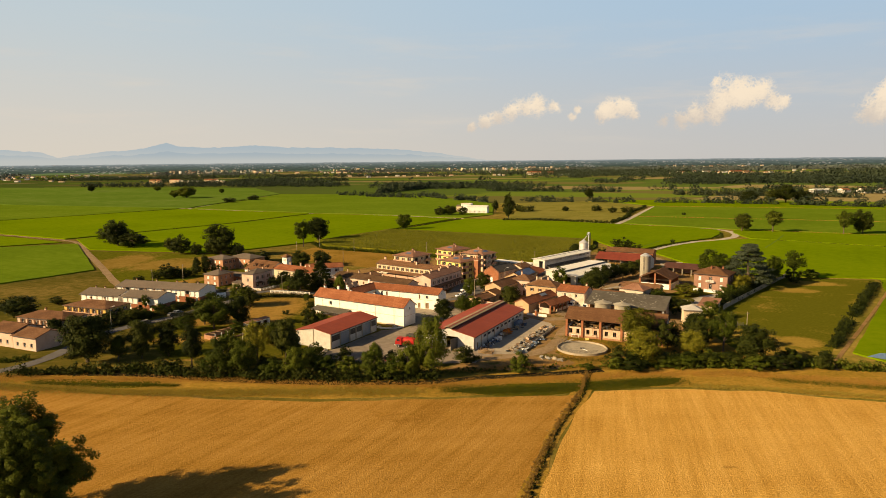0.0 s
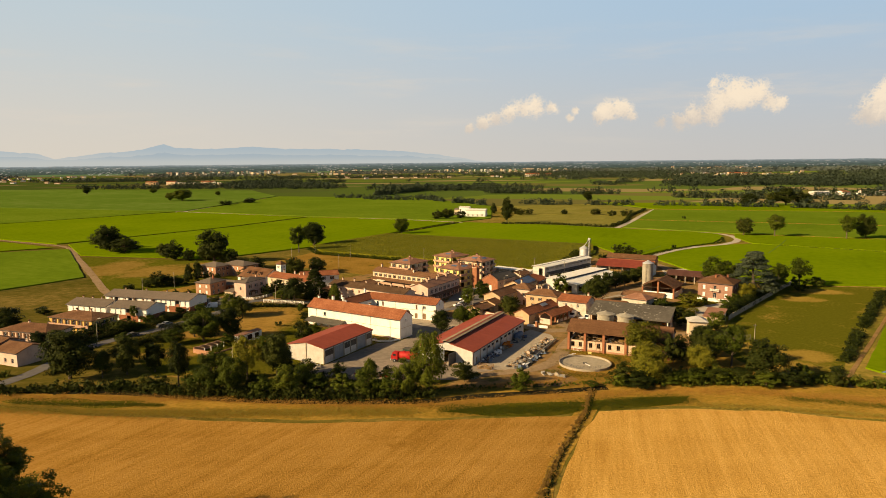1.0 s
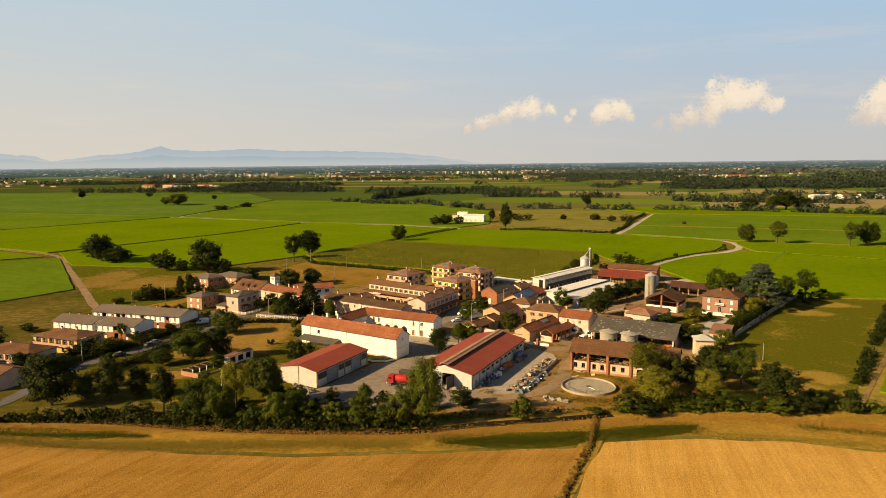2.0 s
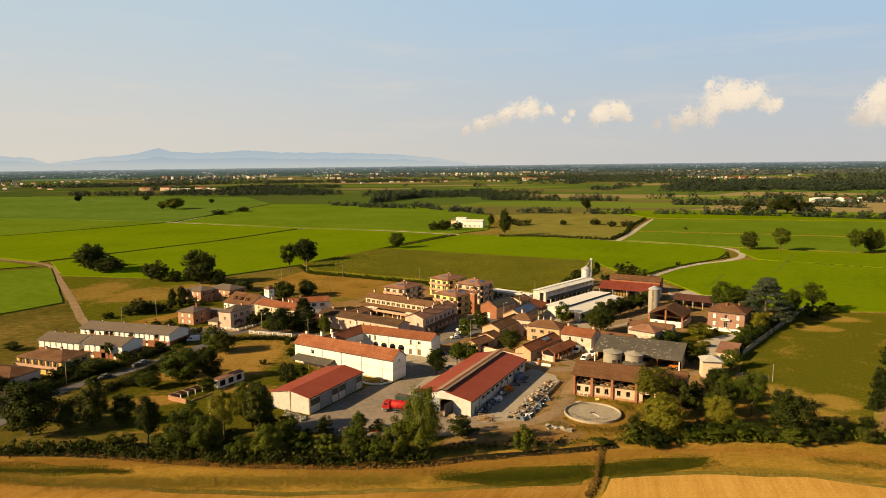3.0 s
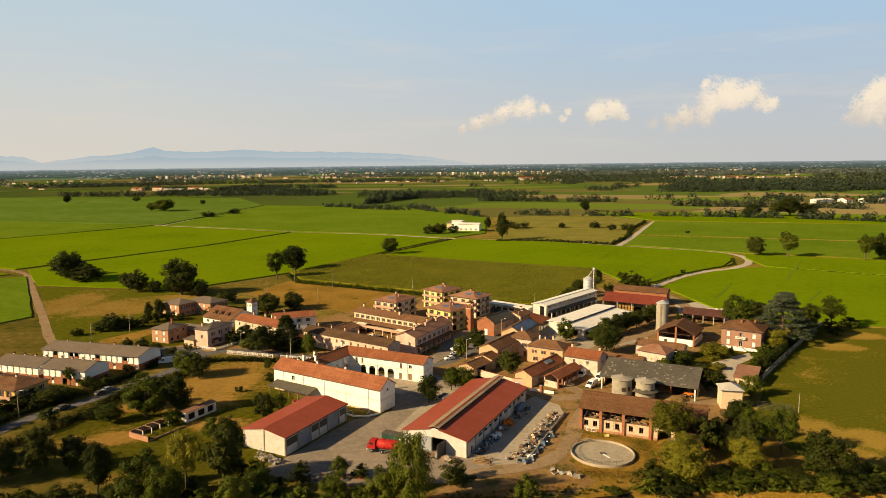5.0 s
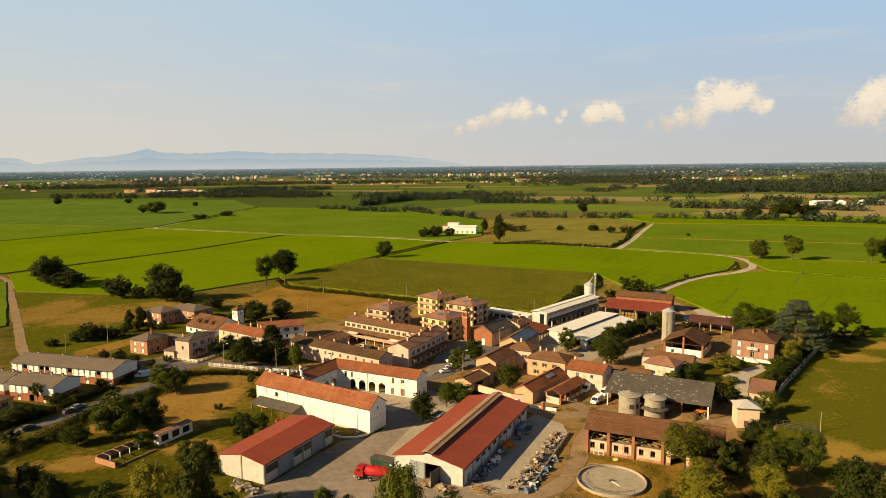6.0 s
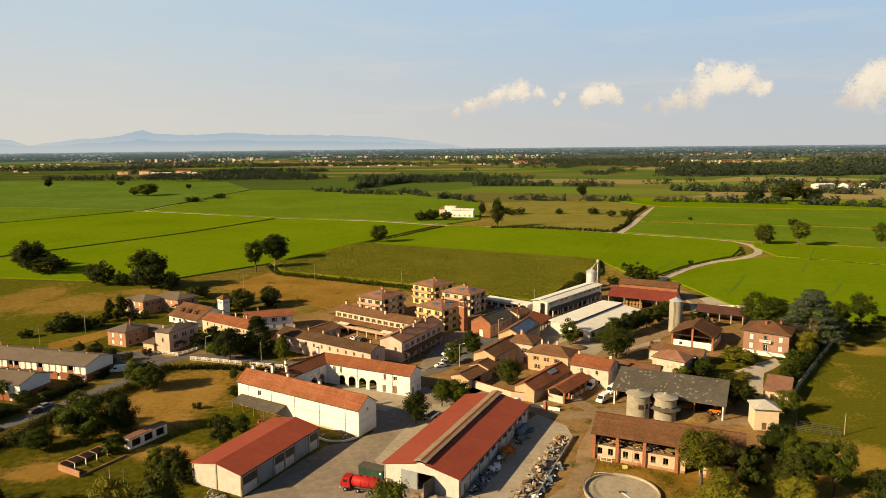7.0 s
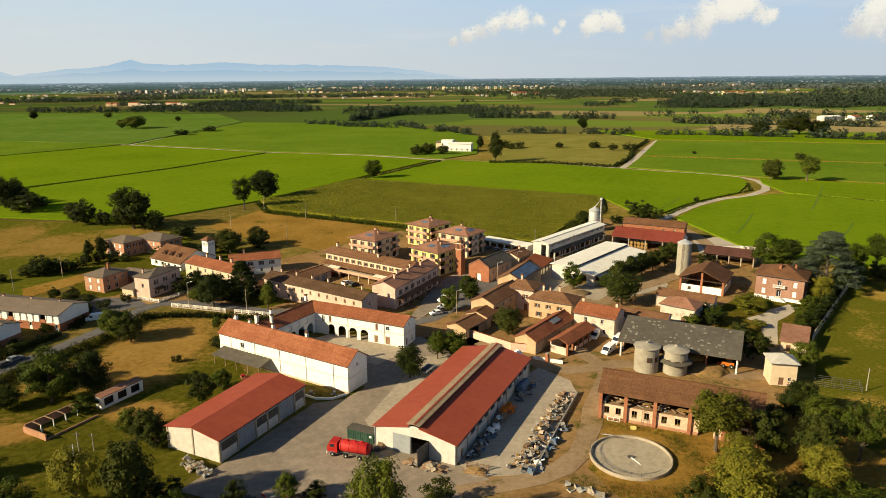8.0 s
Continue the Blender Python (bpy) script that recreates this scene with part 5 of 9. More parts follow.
def open_hall():
    ob = thing("open_hall", "open farm hall under a patched grey sheet roof", "barn", 68.3, 281.2, 0, -25.7)
    L, W, lo, hi = 30.2, 13.0, 4.4, 7.2
    part("roof", mono_roof(bmesh.new(), L, W, lo, hi, 0.5, 0.18), FIBRE, ob)
    for i in range(5):
        x = -L / 2 + 0.4 + (L - 0.8) * i / 4
        part("post", boxes((x - 0.18, x + 0.18, -W / 2 + 0.2, -W / 2 + 0.56, 0, lo)), WHITE if i in (0, 4) else BRICK, ob)
        part("rafter", prism(bmesh.new(), [(-W / 2, lo - 0.35), (W / 2, hi - 0.4), (W / 2, hi - 0.1), (-W / 2, lo - 0.08)], x - 0.1, x + 0.1), WOOD, ob)
    rs = random.Random(9)
    for i in range(58):
        x, y, w, d = rs.uniform(-L / 2 + 0.5, L / 2 - 1.5), rs.uniform(-W / 2 + 0.2, W / 2 - 1.0), rs.uniform(0.35, 0.9), rs.uniform(0.4, 0.9)
        za, zb = lo + (y + W / 2) * (hi - lo) / W, lo + (y + d + W / 2) * (hi - lo) / W
        part("patch_sheet", prism(bmesh.new(), [(y, za + 0.1), (y + d, zb + 0.1), (y + d, zb + 0.23), (y, za + 0.23)], x, x + w), PATCH, ob)
    part("back_wall", boxes((-L / 2, L / 2, W / 2 - 0.3, W / 2, 0, hi - 0.05)), PALE_BRICK, ob)
    for s in (-1, 1):
        part("side_wall", prism(bmesh.new(), [(-W / 2 + 5, 0), (W / 2 - 0.31, 0), (W / 2 - 0.31, hi - 0.15), (-W / 2 + 5, lo + 0.9)], s * (L / 2 - 0.15) - 0.12, s * (L / 2 - 0.15) + 0.12), PALE_BRICK, ob)
    return ob


open_hall()

# farm cluster beyond
W1 = lambda n, z, lo, hi, k="shut", w=1.0, h=1.5: spread(n, z, w, h, lo, hi, k)
house("farmhouse", "old cream farmhouse with weathered terracotta roof", "house", 50.6, 301.2, 12.4, 9.0, -32, 6.1, 8.4, "gable", OLD_PLASTER, TILE, {"front": W1(2, 3.9, -5, 5, "win", 0.9, 1.3) + [(3.2, 0.9, 0.9, 1.3, "win"), (-2.5, 0, 1.4, 2.2, "door")], "right": [(1, 3.6, 0.8, 1.2, "win")]}, [(-5.2, 0.6, 7.5, 9.6, 0.8), (5.2, 0.4, 7.5, 9.6, 0.8)])
house("farmhouse_annexe", "low annexe with a brown tiled roof", "house", 64.6, 303.2, 15.0, 7.6, -29, 4.2, 5.9, "gable", OLD_PLASTER, TILE_OLD, {"front": W1(3, 1.2, -6, 6, "win", 0.9, 1.2)})
house("pink_cottage", "small pale cottage with a hipped faded red roof", "house", 79.2, 311.6, 10.6, 8.2, -38, 4.9, 7.0, "hip", OLD_PLASTER, TILE_PINK, {"front": [(-2, 1.0, 0.9, 1.3, "win"), (2, 0, 1.0, 2.1, "door")], "right": [(0, 1.2, 0.9, 1.2, "win")]})
house("long_outbuilding", "long low outbuilding with brown tiles", "outbuilding", 84.6, 322.6, 18.0, 7.0, -31.6, 3.9, 5.6, "gable", OLD_PLASTER, TILE_OLD, {"front": [(-5, 0, 2.0, 2.4, "gate"), (3, 1.2, 0.9, 1.1, "win")]})
FCL = "farm buildings round the walled court"
house("barn_wing", "long ochre barn wing with brown tiled roof", "house", 21.6, 319.0, 21.0, 8.0, 57.5, 6.0, 8.2, "gable", BEIGE, TILE_OLD, {"front": W1(3, 3.6, -6, 9, "win", 0.9, 1.2) + W1(2, 0.4, -2, 8, "gate", 1.4, 2.2)}, group=FCL)
house("court_shed", "small ochre shed with brown tiles", "shed", 16.2, 307.6, 8.5, 7.2, 56.5, 4.0, 5.5, "gable", BEIGE, TILE_OLD, {"front": [(0, 0, 3.0, 3.0, "open")]}, group=FCL)
house("low_court_shed", "low tiled shed by the court wall", "shed", 10.8, 300.4, 11.0, 6.8, 53, 3.2, 4.7, "gable", BEIGE, TILE_OLD, {"front": [(-1, 0, 5.0, 2.6, "open")]}, group=FCL)
house("pink_tower_house", "square pink house with hipped brown roof", "house", 31.2, 325.0, 9.0, 9.4, -27, 6.9, 9.0, "hip", PINK, TILE_OLD, {"front": [(-2.6, 3.8, 1.0, 1.5, "shut"), (1.8, 3.8, 1.0, 1.5, "shut"), (-2.6, 0.9, 1.0, 1.4, "win"), (2.0, 0, 1.2, 2.3, "door")], "right": W1(2, 3.8, -3, 3)}, [(-1.5, 1, 8.0, 10.4, 0.8)], group=FCL)
house("ochre_farmhouse", "ochre farmhouse with a hipped brown roof", "house", 39.4, 314.2, 14.0, 9.2, -29, 6.1, 8.2, "hip", BEIGE, TILE_OLD, {"front": W1(3, 3.7, -6, 5, "shut", 0.9, 1.2) + W1(2, 0.8, -5.5, 2, "shut", 1.0, 1.4), "right": W1(2, 3.6, -3.5, 3.5, "win")}, [(-4.2, 1, 7.2, 9.8, 0.7), (-1.6, 0, 7.4, 9.6, 0.5), (1.2, 1, 7.6, 10.0, 0.7)], group=FCL)
SK = house("skylight_barn", "long low barn with orange brown tiles and a skylight", "barn", 33.4, 294.0, 23.6, 6.6, 53.5, 3.9, 5.6, "gable", BEIGE, TILE, {"front": W1(4, 1.6, -9, 10, "win", 0.8, 0.9), "left": []}, group=FCL, pitch=1.0)
part("skylight", prism(bmesh.new(), [(-2.1, 4.75), (-0.7, 5.47), (-0.7, 5.55), (-2.1, 4.83)], 1.0, 5.6), GREY_PAINT, SK, "pale grey skylight panel", m=Matrix.Translation((0, 0, 0.13)))


def brick_shed():
    ob = thing("open_brick_shed", "small open brick shed with tiled roof", "shed", 40.6, 289.6, 0, 52, FCL)
    L, W, e, r = 16.4, 5.4, 3.4, 4.7
    part("roof", gable_roof(bmesh.new(), L, W, e, r, 0.45, 0.2, 0.35), TILE, ob)
    for i in range(6):
        x = -L / 2 + 0.4 + (L - 0.8) * i / 5
        part("pillar", boxes((x - 0.28, x + 0.28, -W / 2, -W / 2 + 0.5, 0, e)), BRICK, ob)
    part("back_wall", boxes((-L / 2, L / 2, W / 2 - 0.3, W / 2, 0, e)), PALE_BRICK, ob)
    part("end_wall", prism(bmesh.new(), [(-W / 2 + 0.52, 0), (W / 2 - 0.31, 0), (W / 2 - 0.31, 2.2), (-W / 2 + 0.52, 2.2)], -L / 2, -L / 2 + 0.25), OLD_PLASTER, ob)
    part("low_wall", boxes((-L / 2 + 5, L / 2, -W / 2 + 0.1, -W / 2 + 0.3, 0, 1.2)), PALE_BRICK, ob)


brick_shed()
HS = house("solar_house", "tiled house with solar panels over one roof slope", "house", 31.8, 345.0, 20.0, 9.0, 62, 5.6, 7.9, "gable", BEIGE, TILE_OLD, {"front": W1(4, 3.4, -8, 8, "win", 0.9, 1.2)}, group=FCL, pitch=1.0)
sl = (7.9 - 5.6) / 4.5
for i in range(8):
    for j in range(3):
        a, b = -4.4 + j * 1.35, -4.4 + j * 1.35 + 1.27
        part("solar_panel", prism(bmesh.new(), [(a, 7.9 + a * sl + 0.26), (b, 7.9 + b * sl + 0.26), (b, 7.9 + b * sl + 0.31), (a, 7.9 + a * sl + 0.31)], -9.4 + i * 2.2, -9.4 + i * 2.2 + 2.1), SOLAR, HS)
lean_to("red_canopy", "red tiled canopy on posts", 40.6, 364.0, 18, 7.5, 65, 3.8, 5.2, TILE_RED, 5)


def gable_shed():
    ob = thing("open_gable_shed", "large open gabled shed, white wall below, tiled roof", "barn", 99.2, 344.0, 0, -32)
    L, W, e, r = 15.0, 15.5, 5.0, 8.2
    m = pose(0, 0, 0, 0, 0, 90)
    bm = bmesh.new()
    prism(bm, [(-L / 2 - 0.6, e - 0.25), (0, r), (L / 2 + 0.6, e - 0.25), (L / 2 + 0.6, e - 0.02), (0, r + 0.23), (-L / 2 - 0.6, e - 0.02)], -W / 2 - 0.6, W / 2, axis="y")
    part("roof", bm, TILE_OLD, ob)
    for x in (-7.2, 0.0, 7.2):
        part("pillar", boxes((x - 0.35, x + 0.35, -W / 2, -W / 2 + 0.7, 0, 7.4 if x == 0 else e - 0.3)), BRICK, ob)
    part("front_wall", boxes((-6.84, -0.36, -W / 2 + 0.2, -W / 2 + 0.5, 0, 2.6), (0.36, 6.84, -W / 2 + 0.2, -W / 2 + 0.5, 0, 2.6)), WHITE, ob)
    part("window", boxes((-4.6, -3.5, -W / 2 + 0.15, -W / 2 + 0.197, 0.8, 1.9)), DARK, ob)
    for s in (-1, 1):
        part("side_wall", boxes((s * 7.3 - 0.15, s * 7.3 + 0.15, -W / 2 + 0.71, W / 2, 0, e - 0.3 if s < 0 else 2.6)), CREAM, ob)
    part("back_wall", prism(bmesh.new(), [(-7.1, 0), (7.1, 0), (7.1, e - 0.3), (0, r - 0.2), (-7.1, e - 0.3)], W / 2 - 0.4, W / 2 - 0.1, axis="y"), BRICK, ob)
    part("rafter", boxes((-7.2, 7.2, -W / 2 + 0.1, -W / 2 + 0.35, e - 0.55, e - 0.3)), DARK, ob)


gable_shed()
V = house("red_villa", "red two storey villa with hipped tiled roof and white window frames", "villa", 122.2, 334.6, 15.0, 13.4, -34, 8.2, 11.2, "hip", VILLA_RED, TILE_OLD,
          {"front": [(-4.8, 5.2, 1.2, 1.9, "closed"), (0, 5.0, 1.2, 2.1, "win"), (4.8, 5.2, 1.2, 1.9, "closed"), (-4.8, 1.9, 1.2, 1.9, "closed"), (0, 1.4, 1.4, 2.4, "win"), (4.8, 1.9, 1.2, 1.9, "closed"), (-3.2, 0.2, 0.9, 0.6, "win")],
           "right": W1(3, 5.2, -5, 5, "closed", 1.2, 1.9) + W1(3, 1.9, -5, 5, "closed", 1.2, 1.9), "left": W1(3, 5.2, -5, 5, "closed", 1.2, 1.9)},
          [(-0.8, -2.5, 9.6, 11.9, 0.8, BRICK), (3.6, 1.0, 9.6, 11.7, 0.8, BRICK)], shutter=FRAME, plinth=(WHITE, 1.2), over=0.8)
bal = part("balcony", boxes((-1.9, 1.9, -7.9, -6.78, 4.75, 4.9)), WHITE, V)
for i in range(13):
    part("baluster", boxes((-1.85 + i * 0.3, -1.73 + i * 0.3, -7.86, -7.74, 4.9, 5.6)), WHITE, bal)
part("rail", boxes((-1.9, 1.9, -7.92, -7.7, 5.6, 5.75)), WHITE, bal)
for s in (-1, 1):
    part("stair", boxes(*[(s * (1.0 + k * 0.45) - 0.225, s * (1.0 + k * 0.45) + 0.225, -8.4, -6.78, 0, 1.2 - k * 0.3) for k in range(4)]), WHITE, V)
part("landing", boxes((-0.77, 0.77, -8.4, -6.78, 0, 1.35)), WHITE, V)


def open_shed(name, label, cx, cy, L, W, ang, e, r, mat, wall_mat, bays, group=""):
    """A pole barn: roof on posts, closed at the back."""
    ob = thing(name, label, "barn", cx, cy, 0, ang, group)
    part("roof", gable_roof(bmesh.new(), L, W, e, r, 0.4, 0.18, 0.3), mat, ob)
    for i in range(bays + 1):
        x = -L / 2 + 0.3 + (L - 0.6) * i / bays
        part("post", boxes((x - 0.2, x + 0.2, -W / 2, -W / 2 + 0.4, 0, e)), CONCRETE, ob)
    part("back_wall", boxes((-L / 2, L / 2, W / 2 - 0.3, W / 2, 0, e)), wall_mat, ob)
    for s in (-1, 1):
        part("end_wall", prism(bmesh.new(), [(-W / 2 + 0.42, 0), (W / 2 - 0.31, 0), (W / 2 - 0.31, e), (0, r - 0.03), (-W / 2 + 0.42, e)], s * (L / 2 - 0.12) - 0.12, s * (L / 2 - 0.12) + 0.12), wall_mat, ob)
    return ob


open_shed("dark_roofed_shed", "open pole shed with dark brown sheet roof", 123.0, 379.5, 19.0, 11.0, -30, 4.0, 6.0, PURPLE_SHEET, PALE_BRICK, 4)
open_shed("red_roofed_barn", "long open barn with a rust red sheet roof", 97.0, 405.5, 30.0, 15.0, -30, 5.0, 8.0, DARK_SHEET, PANEL_C, 4)
house("pink_brick_barn", "pink brick barn with brown tiled roof", "barn", 105.5, 425.5, 28.0, 9.0, -27, 6.6, 8.8, "gable", BRICK, TILE_OLD, {"front": W1(5, 3.8, -12, 12, "win", 1.0, 1.2), "right": [(0, 4, 1.2, 1.2, "win")]})


def white_barn(name, label, cx, cy, L, W, ang, e, r, drop, wall_mat=None, reach=3.0):
    ob = thing(name, label, "barn", cx, cy, 0, ang, "white roofed cattle barns")
    ce = min(e - 0.9, 4.3)
    bm = bmesh.new()
    front = spread(9, 1.0, 3.4, e - 1.7, -L / 2 + 0.8, L / 2 - 0.8, "open") if e < 6 else spread(11, 0.3, 3.4, 3.2, -L / 2 + 0.8, L / 2 - 0.8, "open") + spread(11, e - 1.5, 2.6, 0.8, -L / 2 + 0.8, L / 2 - 0.8, "open")
    side_wall(bm, pose(0, -W / 2, 0), L, e, front)
    side_wall(bm, pose(0, W / 2, 0, 0, 0, 180), L, e, [])
    side_wall(bm, pose(-L / 2, 0, 0, 0, 0, -90), W, e, [(W * 0.18, 0, W * 0.3, e - 0.8)], [(0, r)])
    side_wall(bm, pose(L / 2, 0, 0, 0, 0, 90), W, e, [], [(0, r)])
    part("wall", bm, wall_mat or PANEL_C, ob)
    slope = (r - e) / (W / 2)
    o = W / 2 + 0.6
    back = r + drop - 0.3 if e < 6 else e - 0.6 * slope
    part("roof", prism(bmesh.new(), [(-o, e - 0.6 * slope), (-0.2, r), (-0.2, r + 0.16), (-o, e - 0.6 * slope + 0.16)], -L / 2 - 0.8, L / 2 + 0.5), WHITE_ROOF, ob)
    part("roof", prism(bmesh.new(), [(o, back), (-0.6, r + drop), (-0.6, r + drop + 0.16), (o, back + 0.16)], -L / 2 - 0.8, L / 2 + 0.5), WHITE_ROOF, ob)
    if e < 6:
        part("rear_clerestory", boxes((-L / 2, L / 2, W / 2 - 0.2, W / 2, e + 0.003, back)), wall_mat or PANEL_C, ob)
        for x in (-L / 2 + 0.1, L / 2 - 0.1):
            part("end_infill", prism(bmesh.new(), [(-0.4, r - 0.05), (W / 2 - 0.21, e + 0.05), (W / 2 - 0.21, back), (-0.4, r + drop)], x - 0.1, x + 0.1), wall_mat or PANEL_C, ob)
    part("ridge_upstand", boxes((-L / 2, L / 2, -0.55, -0.45, r - 0.2, r + drop)), IRON, ob)
    part("eave_canopy", prism(bmesh.new(), [(-W / 2 - reach, ce - 1.0), (-W / 2 - 0.05, ce), (-W / 2 - 0.05, ce + 0.1), (-W / 2 - reach, ce - 0.9)], -L / 2 + 2, L / 2 - 2), WHITE_ROOF if reach > 2.5 else FIBRE, ob)
    for i in range(8):
        x = -L / 2 + 2.5 + (L - 5) * i / 7
        part("post", boxes((x - 0.1, x + 0.1, -W / 2 - reach + 0.2, -W / 2 - reach + 0.4, 0, ce - 0.95)), GALV, ob)
    return ob


white_barn("cattle_barn", "wide cattle barn with two white sheet roofs", 66.5, 368.0, 45.0, 17.5, 50, 4.5, 5.4, 0.8)
white_barn("grain_store", "long tall grain store with a white sheet roof", 61.0, 403.0, 50.0, 7.6, 50, 7.4, 8.0, 0.2, PANEL_OLD, 1.8)


def grain_bin():
    ob = thing("grain_bin", "galvanised grain bin with an elevator tower", "grain silo", 79.6, 440.0, 0, -35)
    bm = bmesh.new()
    prof = [(2.7, 0)]
    for i in range(24):
        prof += [(2.7 + (0.07 if i % 2 else 0.0), 0.2 + i * 0.42)]
    lathe(bm, prof + [(2.8, 10.2)], 28)
    part("shell", bm, GALV, ob)
    bm = bmesh.new()
    lathe(bm, [(2.95, 10.2), (2.95, 10.3), (0.4, 11.9), (0.35, 12.3)], 28)
    part("lid", bm, GALV, ob)
    bm = bmesh.new()
    for sx in (-0.8, 0.8):
        for sy in (-0.9, 0.9):
            beam(bm, (3.2 + sx, sy, 0), (3.2 + sx, sy, 16.4), 0.12)
    for k in range(9):
        z = 0.5 + k * 1.9
        for a, b in (((-0.9, -0.9), (0.9, -0.9)), ((0.9, -0.9), (0.9, 0.9)), ((0.9, 0.9), (-0.9, 0.9)), ((-0.9, 0.9), (-0.9, -0.9))):
            beam(bm, (3.2 + a[0], a[1], z), (3.2 + b[0], b[1], z + 1.9 if z < 15 else z), 0.07)
    part("tower", bm, FIBRE, ob)
    part("elevator_leg", boxes((2.95, 3.45, -0.25, 0.25, 0, 16.0)), GALV, ob)
    part("elevator_head", boxes((2.6, 3.8, -0.5, 0.5, 15.4, 16.8)), GALV, ob)
    bm = bmesh.new()
    beam(bm, (2.8, 0, 15.8), (0.3, 0, 12.2), 0.16)
    part("spout", bm, GALV, ob)


grain_bin()


def tall_silo():
    ob = thing("tall_silo", "tall grey concrete tower silo with conical cap", "silo", 96.6, 360.5, 0, 0)
    bm = bmesh.new()
    prof = []
    for i in range(13):
        prof += [(2.6, i * 0.98), (2.6, i * 0.98 + 0.90), (2.63, i * 0.98 + 0.91), (2.63, i * 0.98 + 0.96)]
    lathe(bm, prof, 32)
    part("shell", bm, SILO_C, ob)
    bm = bmesh.new()
    lathe(bm, [(2.8, 12.74), (2.8, 12.86), (0.2, 14.3)], 32)
    part("lid", bm, GALV, ob)
    bm = bmesh.new()
    for s in (-0.25, 0.25):
        beam(bm, (s, -2.75, 0.3), (s, -2.75, 12.8), 0.04)
    for k in range(26):
        beam(bm, (-0.25, -2.75, 0.5 + k * 0.47), (0.25, -2.75, 0.5 + k * 0.47), 0.03)
    part("ladder", bm, IRON, ob, m=pose(0, 0, 0, 0, 0, -30))


tall_silo()
house("hipped_hut", "small two storey cream hut with pale hipped stone roof", "outbuilding", 88.2, 265.4, 6.0, 5.8, -10, 5.8, 7.4, "hip", CREAM, HEDGE_ROOF, {"front": [(-0.5, 0.2, 1.2, 2.0, "door"), (1.4, 1.2, 0.8, 1.0, "win")], "right": [(0, 3.4, 0.8, 1.0, "win")]}, plinth=(PALE_BRICK, 1.0))
house("garden_shed", "garden shed under one slope of faded orange tiles", "shed", 103.3, 288.0, 6.4, 11.4, -30, 3.1, 4.3, "mono", CREAM, TILE_PINK, {"front": [(-1.2, 0.1, 1.1, 2.1, "door"), (1.4, 1.0, 0.8, 1.0, "win")]})


# ---- village ----
def balcony(ob, m, x, z, w, d=1.2, mat=None):
    b = part("balcony", shared(("balcony", w, d), lambda: boxes((-w / 2, w / 2, -d, -0.004, 0, 0.16), (-w / 2, w / 2, -d, -d + 0.1, 0.16, 1.05), (-w / 2, -w / 2 + 0.1, -d + 0.1, -0.004, 0.16, 1.05), (w / 2 - 0.1, w / 2, -d + 0.1, -0.004, 0.16, 1.05)), mat or BALCONY), mat or BALCONY, ob, m=m @ pose(x, 0, z))
    return b


def apartment(label, cx, cy, L, W, ang, wall_mat, solar=True):
    rows = {"front": [], "right": [], "left": [], "back": []}
    for k in range(3):
        z = 0.9 + 3.05 * k
        rows["front"] += [(-L * 0.32, z - 0.6, 1.3, 2.2, "shut"), (0, z, 1.0, 1.4, "shut"), (L * 0.32, z - 0.6, 1.3, 2.2, "shut")]
        rows["right"] += [(-W * 0.3, z - 0.6, 2.6, 2.3, "open"), (W * 0.02, z, 1.0, 1.4, "shut"), (W * 0.32, z - 0.6, 2.6, 2.3, "open")]
        rows["left"] += [(-W * 0.25, z, 1.1, 1.4, "shut"), (W * 0.25, z, 1.1, 1.4, "shut")]
    ob = house("apartment_house", label, "apartment house", cx, cy, L, W, ang, 9.3, 11.6, "hip", wall_mat, TILE_PINK, rows, [(-1.5, 2.5, 10.3, 12.4, 0.9, BALCONY), (2.8, -1.0, 10.4, 12.2, 0.6, BALCONY)], group="apartment houses by the maize", over=0.9)
    for k in (1, 2):
        z = 0.3 + 3.05 * k - 0.2
        balcony(ob, pose(0, -W / 2, 0), 0, z, L * 0.98)
        balcony(ob, pose(L / 2, 0, 0, 0, 0, 90), -W * 0.3, z, W * 0.32)
        balcony(ob, pose(L / 2, 0, 0, 0, 0, 90), W * 0.32, z, W * 0.32)
    if solar:
        for i in range(4):
            sx = (11.8 - 9.5) / (W / 2 + 0.9)
            x0 = L / 2 - 3.4
            z0 = 9.5 + (L / 2 + 0.9 - x0) * sx
            part("solar_panel", prism(bmesh.new(), [(x0, z0 + 0.06), (x0 + 1.7, z0 - 1.7 * sx + 0.06), (x0 + 1.7, z0 - 1.7 * sx + 0.11), (x0, z0 + 0.11)], -2.2 + i * 1.1, -1.2 + i * 1.1, axis="y"), SOLAR, ob)
        for i in range(3):
            sl = (11.8 - 9.5) / (W / 2 + 0.9)
            y0 = -W * 0.33
            z0 = 9.5 + (W / 2 + 0.9 + y0) * sl
            part("solar_panel", prism(bmesh.new(), [(y0, z0 + 0.06), (y0 + 1.7, z0 + 1.7 * sl + 0.06), (y0 + 1.7, z0 + 1.7 * sl + 0.11), (y0, z0 + 0.11)], -0.6 + i * 1.1, 0.4 + i * 1.1), SOLAR, ob)
    return ob


apartment("yellow three storey apartment house with balconies", 1.6, 369.0, 14.0, 15.0, -42, YELLOW)
apartment("yellow three storey apartment house beside the maize", -2.2, 414.5, 13.0, 15.0, -42, YELLOW)
apartment("cream three storey apartment house with balconies", -25.0, 389.0, 13.0, 16.0, -34, CREAM)
apartment("pink cream apartment house with solar panels", 12.0, 397.0, 15.0, 13.0, -36, CREAM)

